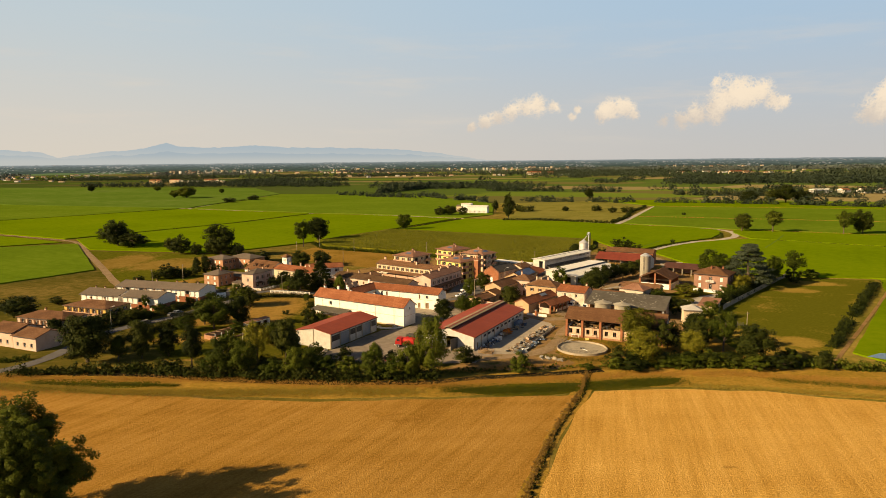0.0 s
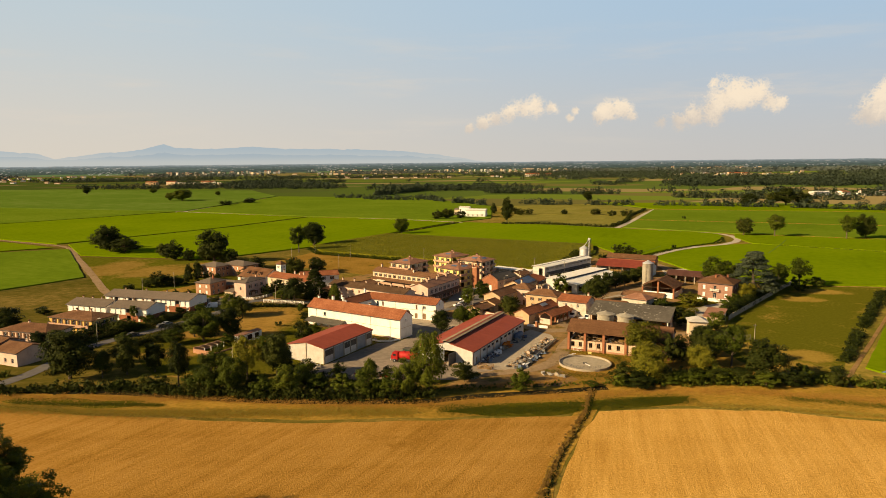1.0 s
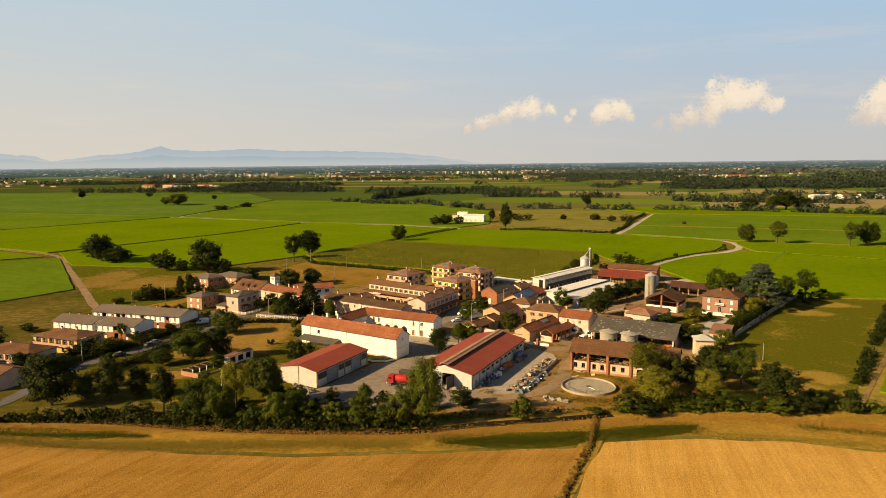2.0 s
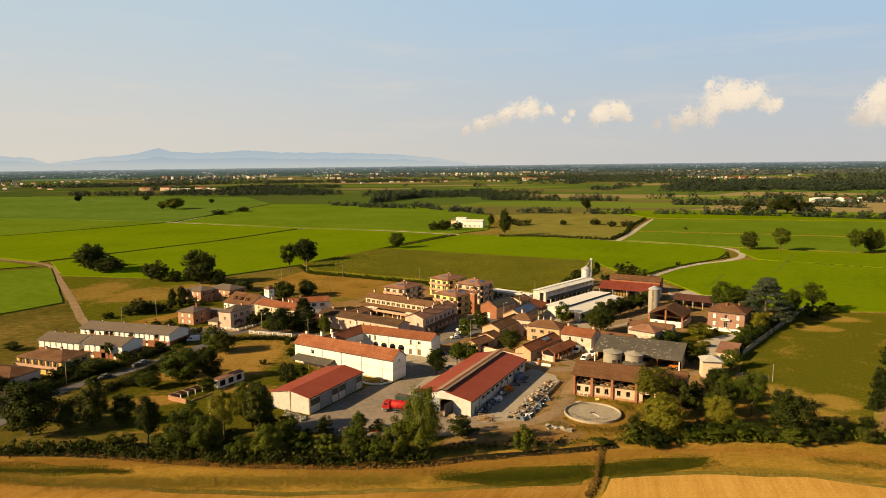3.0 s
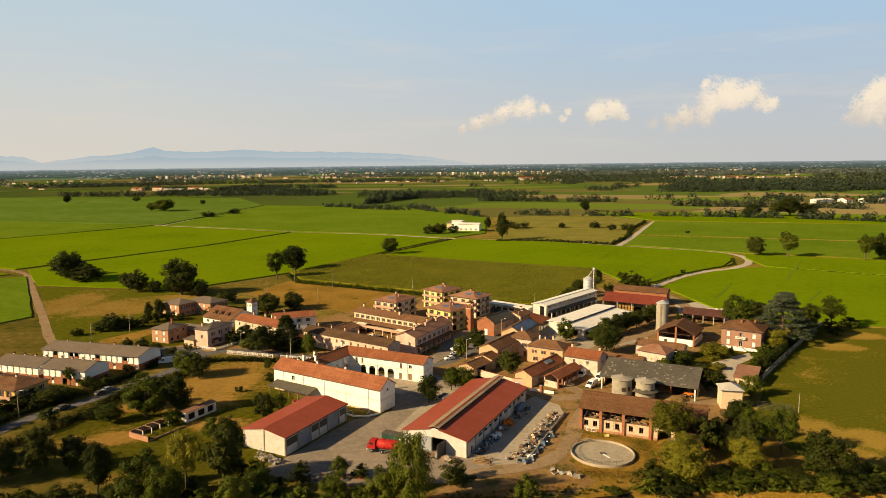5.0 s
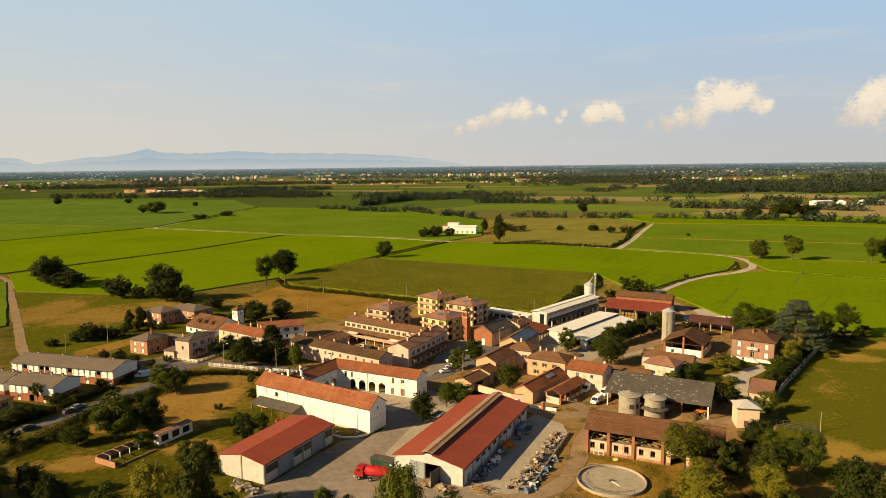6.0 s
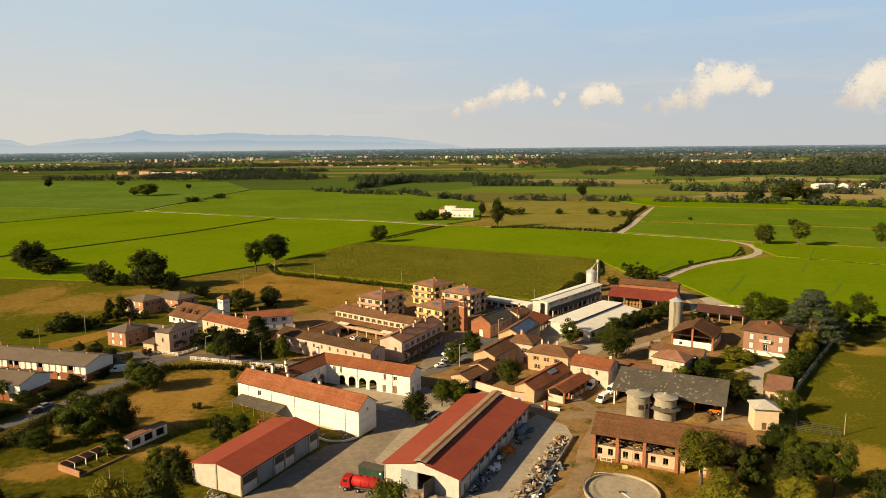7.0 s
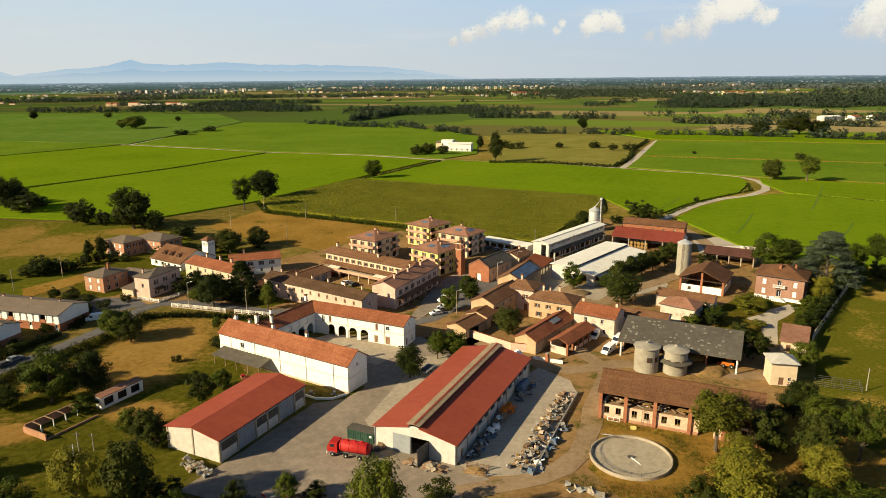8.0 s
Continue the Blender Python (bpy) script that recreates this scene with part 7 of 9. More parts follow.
def tree_kind(seed, kind, mat, per=60, size=0.22):
    """One tree of 10 m height and 8 m width: trunk with limbs, and a crown of leaf clumps."""
    rs = random.Random(seed)
    ob = new("tree")
    H, R = 10.0, 4.0
    bm = bmesh.new()
    lean = Vector((rs.uniform(-0.4, 0.4), rs.uniform(-0.4, 0.4), 0))
    tops = {"round": 6.5, "tall": 8.5, "wide": 5.5, "bush": 3.0, "cedar": 9.5, "open": 7.0, "plume": 6.0}[kind]
    trunk = [Vector((0, 0, -0.2)) + lean * (k / 5) ** 2 + Vector((0, 0, (tops + 0.2) * k / 5)) for k in range(6)]
    limb(bm, trunk, 0.30 if kind != "bush" else 0.14, 0.09)
    centres, radii = [], []
    n = 620 if kind == "plume" else {"round": 105, "tall": 95, "wide": 105, "bush": 62, "cedar": 190, "open": 72}[kind]
    lobes = [(Vector((rs.uniform(-1, 1), rs.uniform(-1, 1), rs.uniform(-1, 1))), rs.uniform(0.62, 1.15)) for _ in range(9)]
    boughs = []
    for _ in range(64):
        a, e = rs.uniform(0, math.tau), radians(rs.uniform(-4, 86))
        boughs.append(Vector((math.cos(a) * math.cos(e) * 4.0, math.sin(a) * math.cos(e) * 4.0, math.sin(e) * 8.3)) * rs.uniform(0.82, 1.05))
    while len(centres) < n:
        d = Vector((rs.gauss(0, 1), rs.gauss(0, 1), rs.gauss(0, 1))).normalized()
        f = rs.uniform(0.15, 1.0) ** 0.42
        grow = 1.0
        for l, s in lobes:
            w = max(0.0, d.dot(l.normalized()))
            grow += (s - 1.0) * w ** 3 * 0.9
        if kind == "round":
            base = Vector((0, 0, 5.0))
            c = Vector((d.x * R * 0.92, d.y * R * 0.92, 5.0 + d.z * 4.5))
        elif kind == "tall":
            base = Vector((0, 0, 5.8)); c = Vector((d.x * R * (1.0 - 0.35 * max(0, d.z)), d.y * R * (1.0 - 0.35 * max(0, d.z)), 5.8 + d.z * 4.3))
        elif kind == "wide":
            base = Vector((0, 0, 5.2)); c = Vector((d.x * R * 1.05, d.y * R * 1.05, 5.0 + d.z * (4.4 if d.z > 0 else 4.0)))
        elif kind == "bush":
            base = Vector((0, 0, 4.2)); c = Vector((d.x * R, d.y * R, 4.6 + d.z * 5.0))
        elif kind == "plume":
            way, u = boughs[rs.randrange(len(boughs))], rs.uniform(0.2, 1.0) ** 0.5
            p = Vector((0, 0, 1.5)) + way * u + Vector((rs.gauss(0, 0.3), rs.gauss(0, 0.3), rs.gauss(0, 0.3) + 0.6 * u * u))
            centres.append(tuple(p))
            radii.append(rs.uniform(0.45, 0.8) * (1.15 - 0.5 * u))
            continue
        elif kind == "open":
            base = Vector((0, 0, 6.4)); c = Vector((d.x * R, d.y * R, 6.4 + d.z * 3.6))
        else:
            lev = rs.choice((2.2, 3.4, 4.6, 5.8, 6.9, 7.9, 8.8, 9.5))
            rad = R * (1.0 - ((lev - 1.4) / 9.0) ** 1.7) * rs.uniform(0.2, 1.0) ** 0.5
            a = rs.uniform(0, math.tau)
            centres.append((rad * math.cos(a), rad * math.sin(a), lev + rs.uniform(-0.15, 0.2) - rad * 0.06))
            radii.append(rs.uniform(0.6, 1.0))
            continue
        p = base + (c - base) * f * grow
        if p.z < 0.6:
            continue
        centres.append(tuple(p + lean * (p.z / 10) ** 2))
        radii.append(rs.uniform(0.75, 1.35) * (0.9 if kind == "bush" else 1.0))
    for c in rs.sample(centres, min(len(centres), 16)):
        c = Vector(c)
        z0 = min(tops - 0.5, max(1.2, c.z * 0.55)) if kind != "cedar" else max(1.0, c.z - 0.2)
        a = Vector((lean.x * (z0 / tops) ** 2, lean.y * (z0 / tops) ** 2, z0))
        mid = a.lerp(c, 0.5) + Vector((0, 0, -0.25))
        limb(bm, [a, mid, c], 0.10, 0.025, 5)
    part("trunk", bm, BARK, ob)
    v, f = leaf_cloud(centres, radii, per, size, 0.8 if kind != "cedar" else 0.5, 0.38, 0.5, None if kind == "cedar" else (0, 0, 4.5))
    part("crown", leaf_mesh("crown", v, f, mat), mat, ob)
    return ob


KINDS = {
    "a": tree_kind(11, "round", LEAF, 98, 0.173), "b": tree_kind(12, "wide", LEAF, 116, 0.15), "c": tree_kind(13, "tall", LEAF, 98, 0.173), "d": tree_kind(14, "round", LEAF_DARK, 98, 0.173),
    "e": tree_kind(15, "wide", LEAF_DARK, 98, 0.173), "p": tree_kind(16, "tall", LEAF_DARK, 98, 0.173), "s": tree_kind(17, "bush", LEAF, 78, 0.223), "t": tree_kind(18, "bush", LEAF_DARK, 78, 0.223),
    "y": tree_kind(19, "bush", LEAF_PALE, 78, 0.223), "o": tree_kind(20, "open", LEAF, 98, 0.173), "w": tree_kind(21, "open", LEAF_PALE, 116, 0.15), "k": tree_kind(22, "cedar", NEEDLE, 140, 0.105), "z": tree_kind(23, "round", LEAF_PALE, 116, 0.15), "q": tree_kind(24, "tall", LEAF, 98, 0.173),
    "j": tree_kind(26, "cedar", LEAF_DARK, 105, 0.128),
    "n": tree_kind(25, "plume", LEAF, 150, 0.075),
    "D": tree_kind(31, "round", LEAF_DARK, 78, 0.21), "A": tree_kind(32, "wide", LEAF, 78, 0.21), "T": tree_kind(33, "bush", LEAF_DARK, 78, 0.218), "O": tree_kind(34, "open", LEAF, 78, 0.21), "P": tree_kind(35, "tall", LEAF_DARK, 78, 0.21)}
TREE_WORDS = {"a": ("tree", "leafy broad green tree"), "b": ("tree", "wide spreading green tree"), "c": ("tree", "tall green tree"), "d": ("tree", "dense dark green round tree"), "e": ("tree", "dark green spreading tree"),
              "p": ("tree", "tall dark green tree"), "s": ("shrub", "rounded green shrub"), "t": ("shrub", "dense dark green shrub"), "y": ("shrub", "yellowish green shrub"), "o": ("tree", "thin open crowned green tree"),
              "w": ("tree", "open yellowish green tree"), "k": ("cedar_tree", "large blue green cedar with tiered boughs"), "z": ("tree", "yellow green leafy tree"), "q": ("tree", "tall slender green tree"),
              "j": ("tree", "dark tiered evergreen tree"), "n": ("tree", "large dense dark green tree"),
              "D": ("tree", "dense dark round tree"), "A": ("tree", "wide green tree"), "T": ("shrub", "dark green field shrub"), "O": ("tree", "open crowned tree"), "P": ("tree", "tall dark tree")}
used = set()


def grove(rows, where, group=""):
    """Trees as (kind, x, y, height, width)."""
    for kind, x, y, h, w in rows:
        src = KINDS[kind]
        m = Matrix.LocRotScale((x, y, 0), Euler((0, 0, rng.uniform(0, 6.28))), (w / 8, w / 8, h / 10))
        if kind in used:
            ob = copy_thing(src, m @ Matrix.Diagonal((1 / src.scale.x, 1 / src.scale.y, 1 / src.scale.z, 1)))
        else:
            used.add(kind)
            src.matrix_basis = m
            ob = src
        name, words = TREE_WORDS[kind]
        ob.name = name
        tagged(ob, words + " " + where, "shrub" if name == "shrub" else "tree", group or "trees " + where)


grove([("A", -48, 622, 17, 14), ("O", 319, 580, 20, 14), ("D", 338, 586, 21, 17), ("P", 477, 1016, 28, 34), ("D", 455, 1012, 20, 26), ("D", 416, 998, 19, 30), ("D", 500, 1010, 20, 28), ("D", -107.5, 534, 19, 22), ("O", -110.6, 497, 19, 13), ("D", 247, 607.5, 16.5, 16), ("O", 269.6, 599, 19, 16), ("P", 53, 723, 28, 14), ("D", 213, 1127, 18, 19), ("A", -455.6, 1150, 23, 36), ("A", -476, 1151, 17, 16), ("D", -745, 1387, 16, 16), ("A", -631, 1436, 12, 16), ("A", -457, 1326, 11, 11), ("T", -341, 1024, 9, 20), ("T", -324, 1091, 9, 20)], "out in the fields")
grove([("D", 75.4, 448.1, 9, 9), ("T", 68.7, 440.2, 6, 8), ("T", 94.8, 456.2, 5, 7), ("T", 254, 783, 4, 4.5), ("T", 160, 519, 3.6, 3.6), ("T", 115, 510, 3.6, 3), ("T", 333, 733, 8, 10), ("T", 110, 467, 11, 14), ("T", 118, 463, 7.5, 9), ("T", -20, 782, 11, 16), ("D", -8, 786, 12, 16), ("T", 6, 788, 11, 14), ("P", 46, 838, 15, 9), ("P", 62, 846, 16, 9), ("T", 78, 834, 9, 12), ("T", 90, 851, 8, 10), ("T", 132, 850, 7, 10), ("T", 168, 843, 9, 14), ("T", 183, 820, 8, 12), ("T", 200, 818, 9, 16), ("T", 74, 850, 9, 9)], "by the field road")
grove([("D", -153, 447, 21.5, 23), ("T", -184, 459, 14, 15), ("T", -173, 456, 8.5, 10), ("D", -246, 498, 20, 20), ("T", -232, 491, 13, 23), ("T", -141, 442, 9.5, 10), ("D", -89, 397, 10.6, 13), ("T", -78, 404, 8.6, 10), ("T", -98, 409, 7.4, 10), ("T", -120, 430, 6, 9)], "behind the western houses")
grove([("j", -64.6, 329, 14.6, 12), ("d", -73, 324, 12.5, 12), ("q", -54, 321, 8.4, 5), ("s", -80, 330, 6, 7), ("t", -68, 336, 8, 8), ("a", -91, 294.5, 10, 10), ("d", -87, 293, 9, 7.5), ("a", -89, 255, 13.2, 12.5), ("d", -81, 258.6, 13, 9.5), ("a", -95, 262, 9, 9), ("b", -98, 251.6, 6, 7.5), ("t", -53.2, 254, 9.4, 7), ("t", -68.3, 278.4, 2.3, 3), ("q", -65.4, 303.5, 4, 3), ("s", -57, 292, 4, 4), ("s", -51, 262, 6, 6), ("s", -79, 250, 5, 6)], "on the park lawn")
grove([("d", -5, 268, 10, 8), ("q", 2, 280, 8, 6.5), ("a", 7.2, 281, 7.8, 8), ("a", 5.7, 319.4, 8.7, 6.5), ("a", 13, 330, 9, 8), ("d", 23, 298, 9.2, 9), ("a", 50.4, 342, 9.9, 8), ("e", 63.7, 325, 12.8, 12), ("s", 63.5, 343, 7, 7), ("d", 69, 350, 9.8, 7.5), ("d", 75, 355, 10, 7.5), ("d", 81, 361, 9.5, 7.8), ("d", 87, 367, 9.3, 7.8), ("d", 94, 374, 9, 8.2), ("d", 100, 382, 8.6, 8)], "between the farm buildings")
grove([("k", 140.7, 340.2, 21.5, 23), ("a", 133.5, 364, 15.5, 16), ("y", 103.4, 317.6, 6.4, 10.5), ("s", 88, 307, 6.8, 7.5), ("t", 85, 313, 5.8, 7), ("t", 92, 297, 4.6, 6.5), ("t", 86.5, 305.4, 6, 7.5), ("s", 80.1, 304.4, 4.6, 5.5), ("y", 100.2, 303, 2.8, 5), ("t", 87, 280, 8.5, 7.5), ("s", 92, 284, 6, 6), ("s", 110.6, 299, 5, 4.5), ("s", 117.4, 310.2, 7, 8), ("q", 160, 357, 13.3, 10), ("o", 174, 364, 14.8, 11), ("z", 131.8, 327, 9.5, 8.5), ("a", 98.5, 273.8, 7.6, 7.2), ("s", 122.6, 315.5, 7, 7), ("z", 136.5, 333, 8.5, 7), ("s", 150, 345, 9, 9)], "in the villa garden")
grove([("t", 110, 372, 6, 8), ("d", 148, 380, 10, 10), ("t", 113.6, 304, 3.6, 5), ("t", 114, 301, 4, 4), ("z", 84, 318, 4, 5), ("t", 168, 352, 8, 9), ("s", 184, 366, 6, 8), ("q", 110, 318, 4, 3)], "along the garden wall")
grove([("w", 59, 232, 13.9, 13.1), ("z", 56, 213, 12.9, 12.1), ("z", 61, 225, 8.9, 8.1), ("t", 69, 231, 10.9, 8.1), ("d", 77, 227, 11.8, 9.1), ("z", 73, 218, 10.9, 9.6), ("o", 86, 228, 13.4, 9.1), ("d", 90, 214, 13.4, 13.1), ("s", 100, 212.6, 6.4, 6.6), ("t", 108, 209, 4.8, 5.5), ("s", 63, 211.5, 4.6, 8.1), ("s", 69, 212, 4.8, 8.7), ("s", 76, 212.5, 5.5, 9.1), ("t", 83, 211, 4.9, 8.1), ("s", 39, 208, 2.1, 4.0), ("s", 18.4, 204, 7.6, 6.0), ("d", 84, 246, 9.9, 8.1), ("t", 52, 207, 4.9, 9.1)], "at the eastern field edge")
grove([("d", -113, 213, 16.6, 15.8), ("q", -104, 214, 8.1, 5.1), ("d", -98, 217, 13.5, 8.0), ("d", -91, 220, 10.2, 7.0), ("p", -78, 206, 13.3, 7.3), ("a", -67, 202, 12.8, 9.7), ("b", -61, 200, 11.8, 8.7), ("w", -60, 211, 14, 8.7), ("d", -51.5, 212, 16, 9.7), ("s", -52, 199, 6.8, 7.3), ("a", -45, 199, 9.3, 7.7), ("s", -37.4, 201, 6.9, 7.0), ("s", -30, 198.5, 7.7, 7.0), ("a", -24, 198.5, 9, 7.2), ("s", -18.4, 198.5, 7.7, 7.0), ("a", -13.7, 198.5, 10.5, 7.0), ("b", -7, 200, 19, 10), ("t", 3, 212, 6.4, 8.6), ("D", -169, 266, 10.4, 15.8)], "along the ditch")
grove([("t", -172, 297, 4, 7), ("t", -34, 213.6, 5.5, 5.5), ("q", -24.7, 215.8, 5.8, 4.5), ("t", -20, 216.5, 3.4, 4.5), ("a", -118, 222, 12, 10), ("t", -130, 246, 5, 7), ("t", -133, 262, 5, 8), ("s", -122, 284, 4, 6), ("s", -116, 252, 5, 6), ("t", -84, 203, 5, 8), ("s", -72, 204, 7, 8), ("a", -42, 206, 8, 7), ("t", -126, 268, 4, 6), ("d", -141, 244, 7, 8)], "along the lower street")
grove([("n", -73, 121, 21, 21), ("n", -69.5, 113.5, 20.5, 15)], "standing alone in the stubble")

grove([("e", -124.9, 268.4, 5.6, 9), ("s", -121.5, 269.5, 4.6, 6), ("t", -131.1, 267.3, 5.2, 6.5), ("t", -128.5, 264, 4, 5), ("s", -133.7, 254.5, 3.6, 5.5), ("t", -137, 252, 4, 5), ("o", -127.5, 283.9, 7, 3.6), ("t", -116.8, 286.6, 3.6, 6), ("t", -119.5, 284, 2.6, 4), ("s", -122.5, 276, 2.4, 4)], "in the gardens by the street")
grove([("t", -60.1, 287.6, 4.2, 4.6), ("d", -59, 237.5, 7.5, 8), ("a", -63.5, 240, 6.5, 6), ("t", -56, 234.5, 5, 5.5)], "beside the farm sheds")
grove([("t", -63, 205, 5, 6), ("t", -56, 206, 5, 6), ("s", -84, 204, 3, 6), ("s", -94, 204, 3, 6), ("t", -105, 255, 4, 6), ("t", -47, 216, 5, 6), ("t", -38, 207, 4.5, 6), ("s", -26, 209, 5, 5), ("d", -11, 209, 7, 6)], "in the thicket below the park")
grove([("t", 49, 213, 6, 8), ("s", 55, 214, 6, 8), ("t", 61, 212, 5, 7), ("t", 68, 213, 5, 7), ("t", 75, 212, 5, 8), ("t", 82, 212, 5, 7), ("s", 88, 208, 5, 8), ("t", 96, 209, 5, 8), ("d", 82, 246, 9, 8), ("t", 75, 243, 5, 6), ("a", 84, 238, 9, 8)], "in the eastern thicket")
grove([("T", -152, 363, 8.5, 10.5), ("T", -157, 361, 5, 7), ("T", -148, 365, 6.5, 8), ("T", -144.5, 367, 5.5, 6.5), ("T", -141.5, 370, 5, 6), ("T", -142, 377, 6, 5.5), ("P", -147, 389, 8, 5), ("P", -142.5, 392, 9, 5.5), ("T", -138.5, 381, 6, 6), ("T", -134, 384, 5, 6), ("T", -129, 383, 4, 5), ("T", -163, 353, 3.5, 6), ("T", -131, 333, 4.5, 5), ("T", -125.5, 334.5, 4, 5)], "along the western meadow")
grove([("t", -89, 339, 6, 6.5), ("d", -85.5, 343, 8, 7), ("t", -81, 342, 6, 7), ("t", -75, 337, 5, 6), ("e", -79, 333, 5, 6), ("t", -62, 334, 5, 6), ("q", -55.3, 326.5, 8.5, 5), ("t", -66, 328, 4, 5), ("t", -71, 331, 3, 5), ("s", -83, 334, 4, 5), ("t", -58, 332, 4, 4), ("t", -93, 347, 5, 5)], "in the garden of the yellow house")
grove([("T", -115, 386, 6, 8), ("T", -98, 396, 7, 9), ("D", -90, 400, 9, 10), ("D", -80, 410, 9, 11), ("T", -120, 422, 8, 11), ("T", -145, 452, 9, 13), ("T", -160, 458, 12, 14), ("D", -195, 470, 10, 10), ("T", -254, 512, 14, 18), ("T", -262, 518, 13, 18)], "beyond the western houses")
grove([("t", -120, 323, 4, 6), ("t", -117, 328, 4, 5), ("t", -109, 323, 3.5, 5), ("t", -114, 311, 3, 4), ("s", -116, 301, 3, 4), ("t", -124, 330, 4, 6), ("t", -105, 330, 3, 4), ("s", -52, 345, 3.5, 4), ("t", -47, 340, 3, 4), ("t", -55, 352, 4, 5), ("s", -36, 343, 3, 4), ("t", -20, 338, 3, 3)], "in the small front gardens")

for kind in KINDS:
    if kind not in used:
        for o in (*KINDS[kind].children_recursive, KINDS[kind]):
            bpy.data.objects.remove(o)


def strip(name, line, height, width, step, mat, label, category, leaf=0.5, clumps=3, gaps=0.0, per=14, rag=0.5, shell=0.45):
    """A hedge, reed bed or far tree row along a line, as one mass of leaf sprays."""
    cs, rs = [], []
    for (x0, y0), (x1, y1) in zip(line, line[1:]):
        ln = math.hypot(x1 - x0, y1 - y0)
        for i in range(int(ln / step)):
            t = (i + rng.uniform(0, 1)) * step / ln
            x, y = x0 + (x1 - x0) * t, y0 + (y1 - y0) * t
            g = noise.noise((x * 0.03, y * 0.03, 4.2))
            if g < gaps - 0.6:
                continue
            hh = height * (0.65 + 0.5 * rng.uniform() + 0.35 * noise.noise((x * 0.08, y * 0.08, 1.0)))
            for k in range(clumps):
                r = hh * rng.uniform(0.28, 0.5)
                cs.append((x + rng.normal() * width * 0.3, y + rng.normal() * width * 0.3, max(r * 0.5, hh * (k + 0.6) / clumps - r * 0.4)))
                rs.append(r)
    v, f = leaf_cloud(cs, rs, per, leaf, 0.9, rag, shell)
    v[:, 2] = np.maximum(v[:, 2], 0.0)
    return whole(name, leaf_mesh(name, v, f, mat), mat, label, category, kind="stuff")


strip("undergrowth", [(-128, 200), (-98, 203), (-64, 198), (-32, 196), (-4, 199)], 3.2, 3.5, 1.0, LEAF_DARK, "dense dark undergrowth along the ditch", "undergrowth", 0.35, 4, per=20)
strip("undergrowth", [(44, 209), (60, 210), (84, 211), (104, 212), (124, 207)], 2.8, 3.5, 1.0, LEAF, "dense shrubs along the eastern field edge", "undergrowth", 0.35, 4, per=20)
strip("undergrowth", [(-20, 205), (-4, 204), (12, 207), (30, 209), (44, 211)], 0.9, 4.0, 0.9, WEED, "low weeds along the yard edge", "undergrowth", 0.25, 2, per=16)
strip("hedge", [(-121, 216), (-119.5, 228), (-115, 237), (-110.6, 248), (-107, 261), (-105.6, 273.7), (-101, 282), (-95, 292), (-94, 302), (-92, 312)], 2.9, 2.2, 0.45, HEDGE, "clipped dark hedge beside the street", "hedge", 0.15, 4, per=34, rag=0.3)
strip("hedge", [(-92, 312.5), (-85.8, 314), (-74, 314), (-59, 311.5), (-48, 309)], 2.2, 1.7, 0.4, HEDGE, "clipped green hedge by the lawn", "hedge", 0.15, 4, per=34, rag=0.3)
strip("hedge", [(-131, 240), (-129, 256), (-121, 270), (-116.5, 281), (-113, 292), (-110, 299)], 2.2, 1.8, 0.45, HEDGE, "dark hedge before the terrace", "hedge", 0.15, 4, per=34, rag=0.3)
strip("hedge", [(-109, 303), (-110, 312), (-113, 320), (-118, 326)], 2.8, 2.6, 0.5, HEDGE, "overgrown dark hedge", "hedge", 0.18, 4, per=34, rag=0.35)
strip("hedge", [(-150, 214), (-140, 212), (-132, 215)], 1.8, 1.6, 0.45, LEAF, "clipped green hedge before the lower houses", "hedge", 0.22, 3, per=20)
strip("hedge", [(206, 348), (175, 305), (146, 265), (126, 236), (113, 219)], 2.6, 3.0, 0.5, LEAF_DARK, "rough dark hedge between meadow and paddy", "hedge", 0.3, 3, per=16)
strip("hedge", [(111, 297), (122.5, 311), (136.5, 328.6), (150, 346), (165, 365)], 5.0, 2.6, 0.6, LEAF_DARK, "dense dark hedge inside the garden wall", "hedge", 0.32, 4, per=20)
strip("weedy_ditch", [(38, 205), (33, 187), (23, 163), (17, 145), (13, 130), (-4, 70), (-33, -30)], 0.9, 1.6, 0.4, DRY_WEED, "weedy ditch of brown and green stalks", "weeds", 0.1, 2, per=48)
strip("weedy_ditch", [(39, 204), (34, 187), (24, 163), (18, 145), (14, 130), (-3, 70)], 0.5, 0.7, 0.8, LEAF_DARK, "dark green weeds in the ditch", "weeds", 0.14, 2, per=20)


def tufts(name, line, wide, n, h, mat, label, blades=4):
    """Tall grass: n soft tufts scattered along a line."""
    pts = np.array(line, float)
    seg = np.linalg.norm(np.diff(pts, axis=0), axis=1)
    cum = np.r_[0, np.cumsum(seg)]
    t = rng.uniform(0, cum[-1], n)
    x = np.interp(t, cum, pts[:, 0]) + rng.normal(size=n) * wide * 0.3
    y = np.interp(t, cum, pts[:, 1]) + rng.normal(size=n) * wide * 0.3
    z = h * rng.uniform(0.1, 0.7, n)
    v, f = leaf_cloud(np.stack([x, y, z], 1), np.full(n, 0.42), blades, 0.085, 0.7)
    v[:, 2] = np.maximum(v[:, 2], 0.0)
    return whole(name, leaf_mesh(name, v, f, mat), mat, label, "grass", kind="stuff")


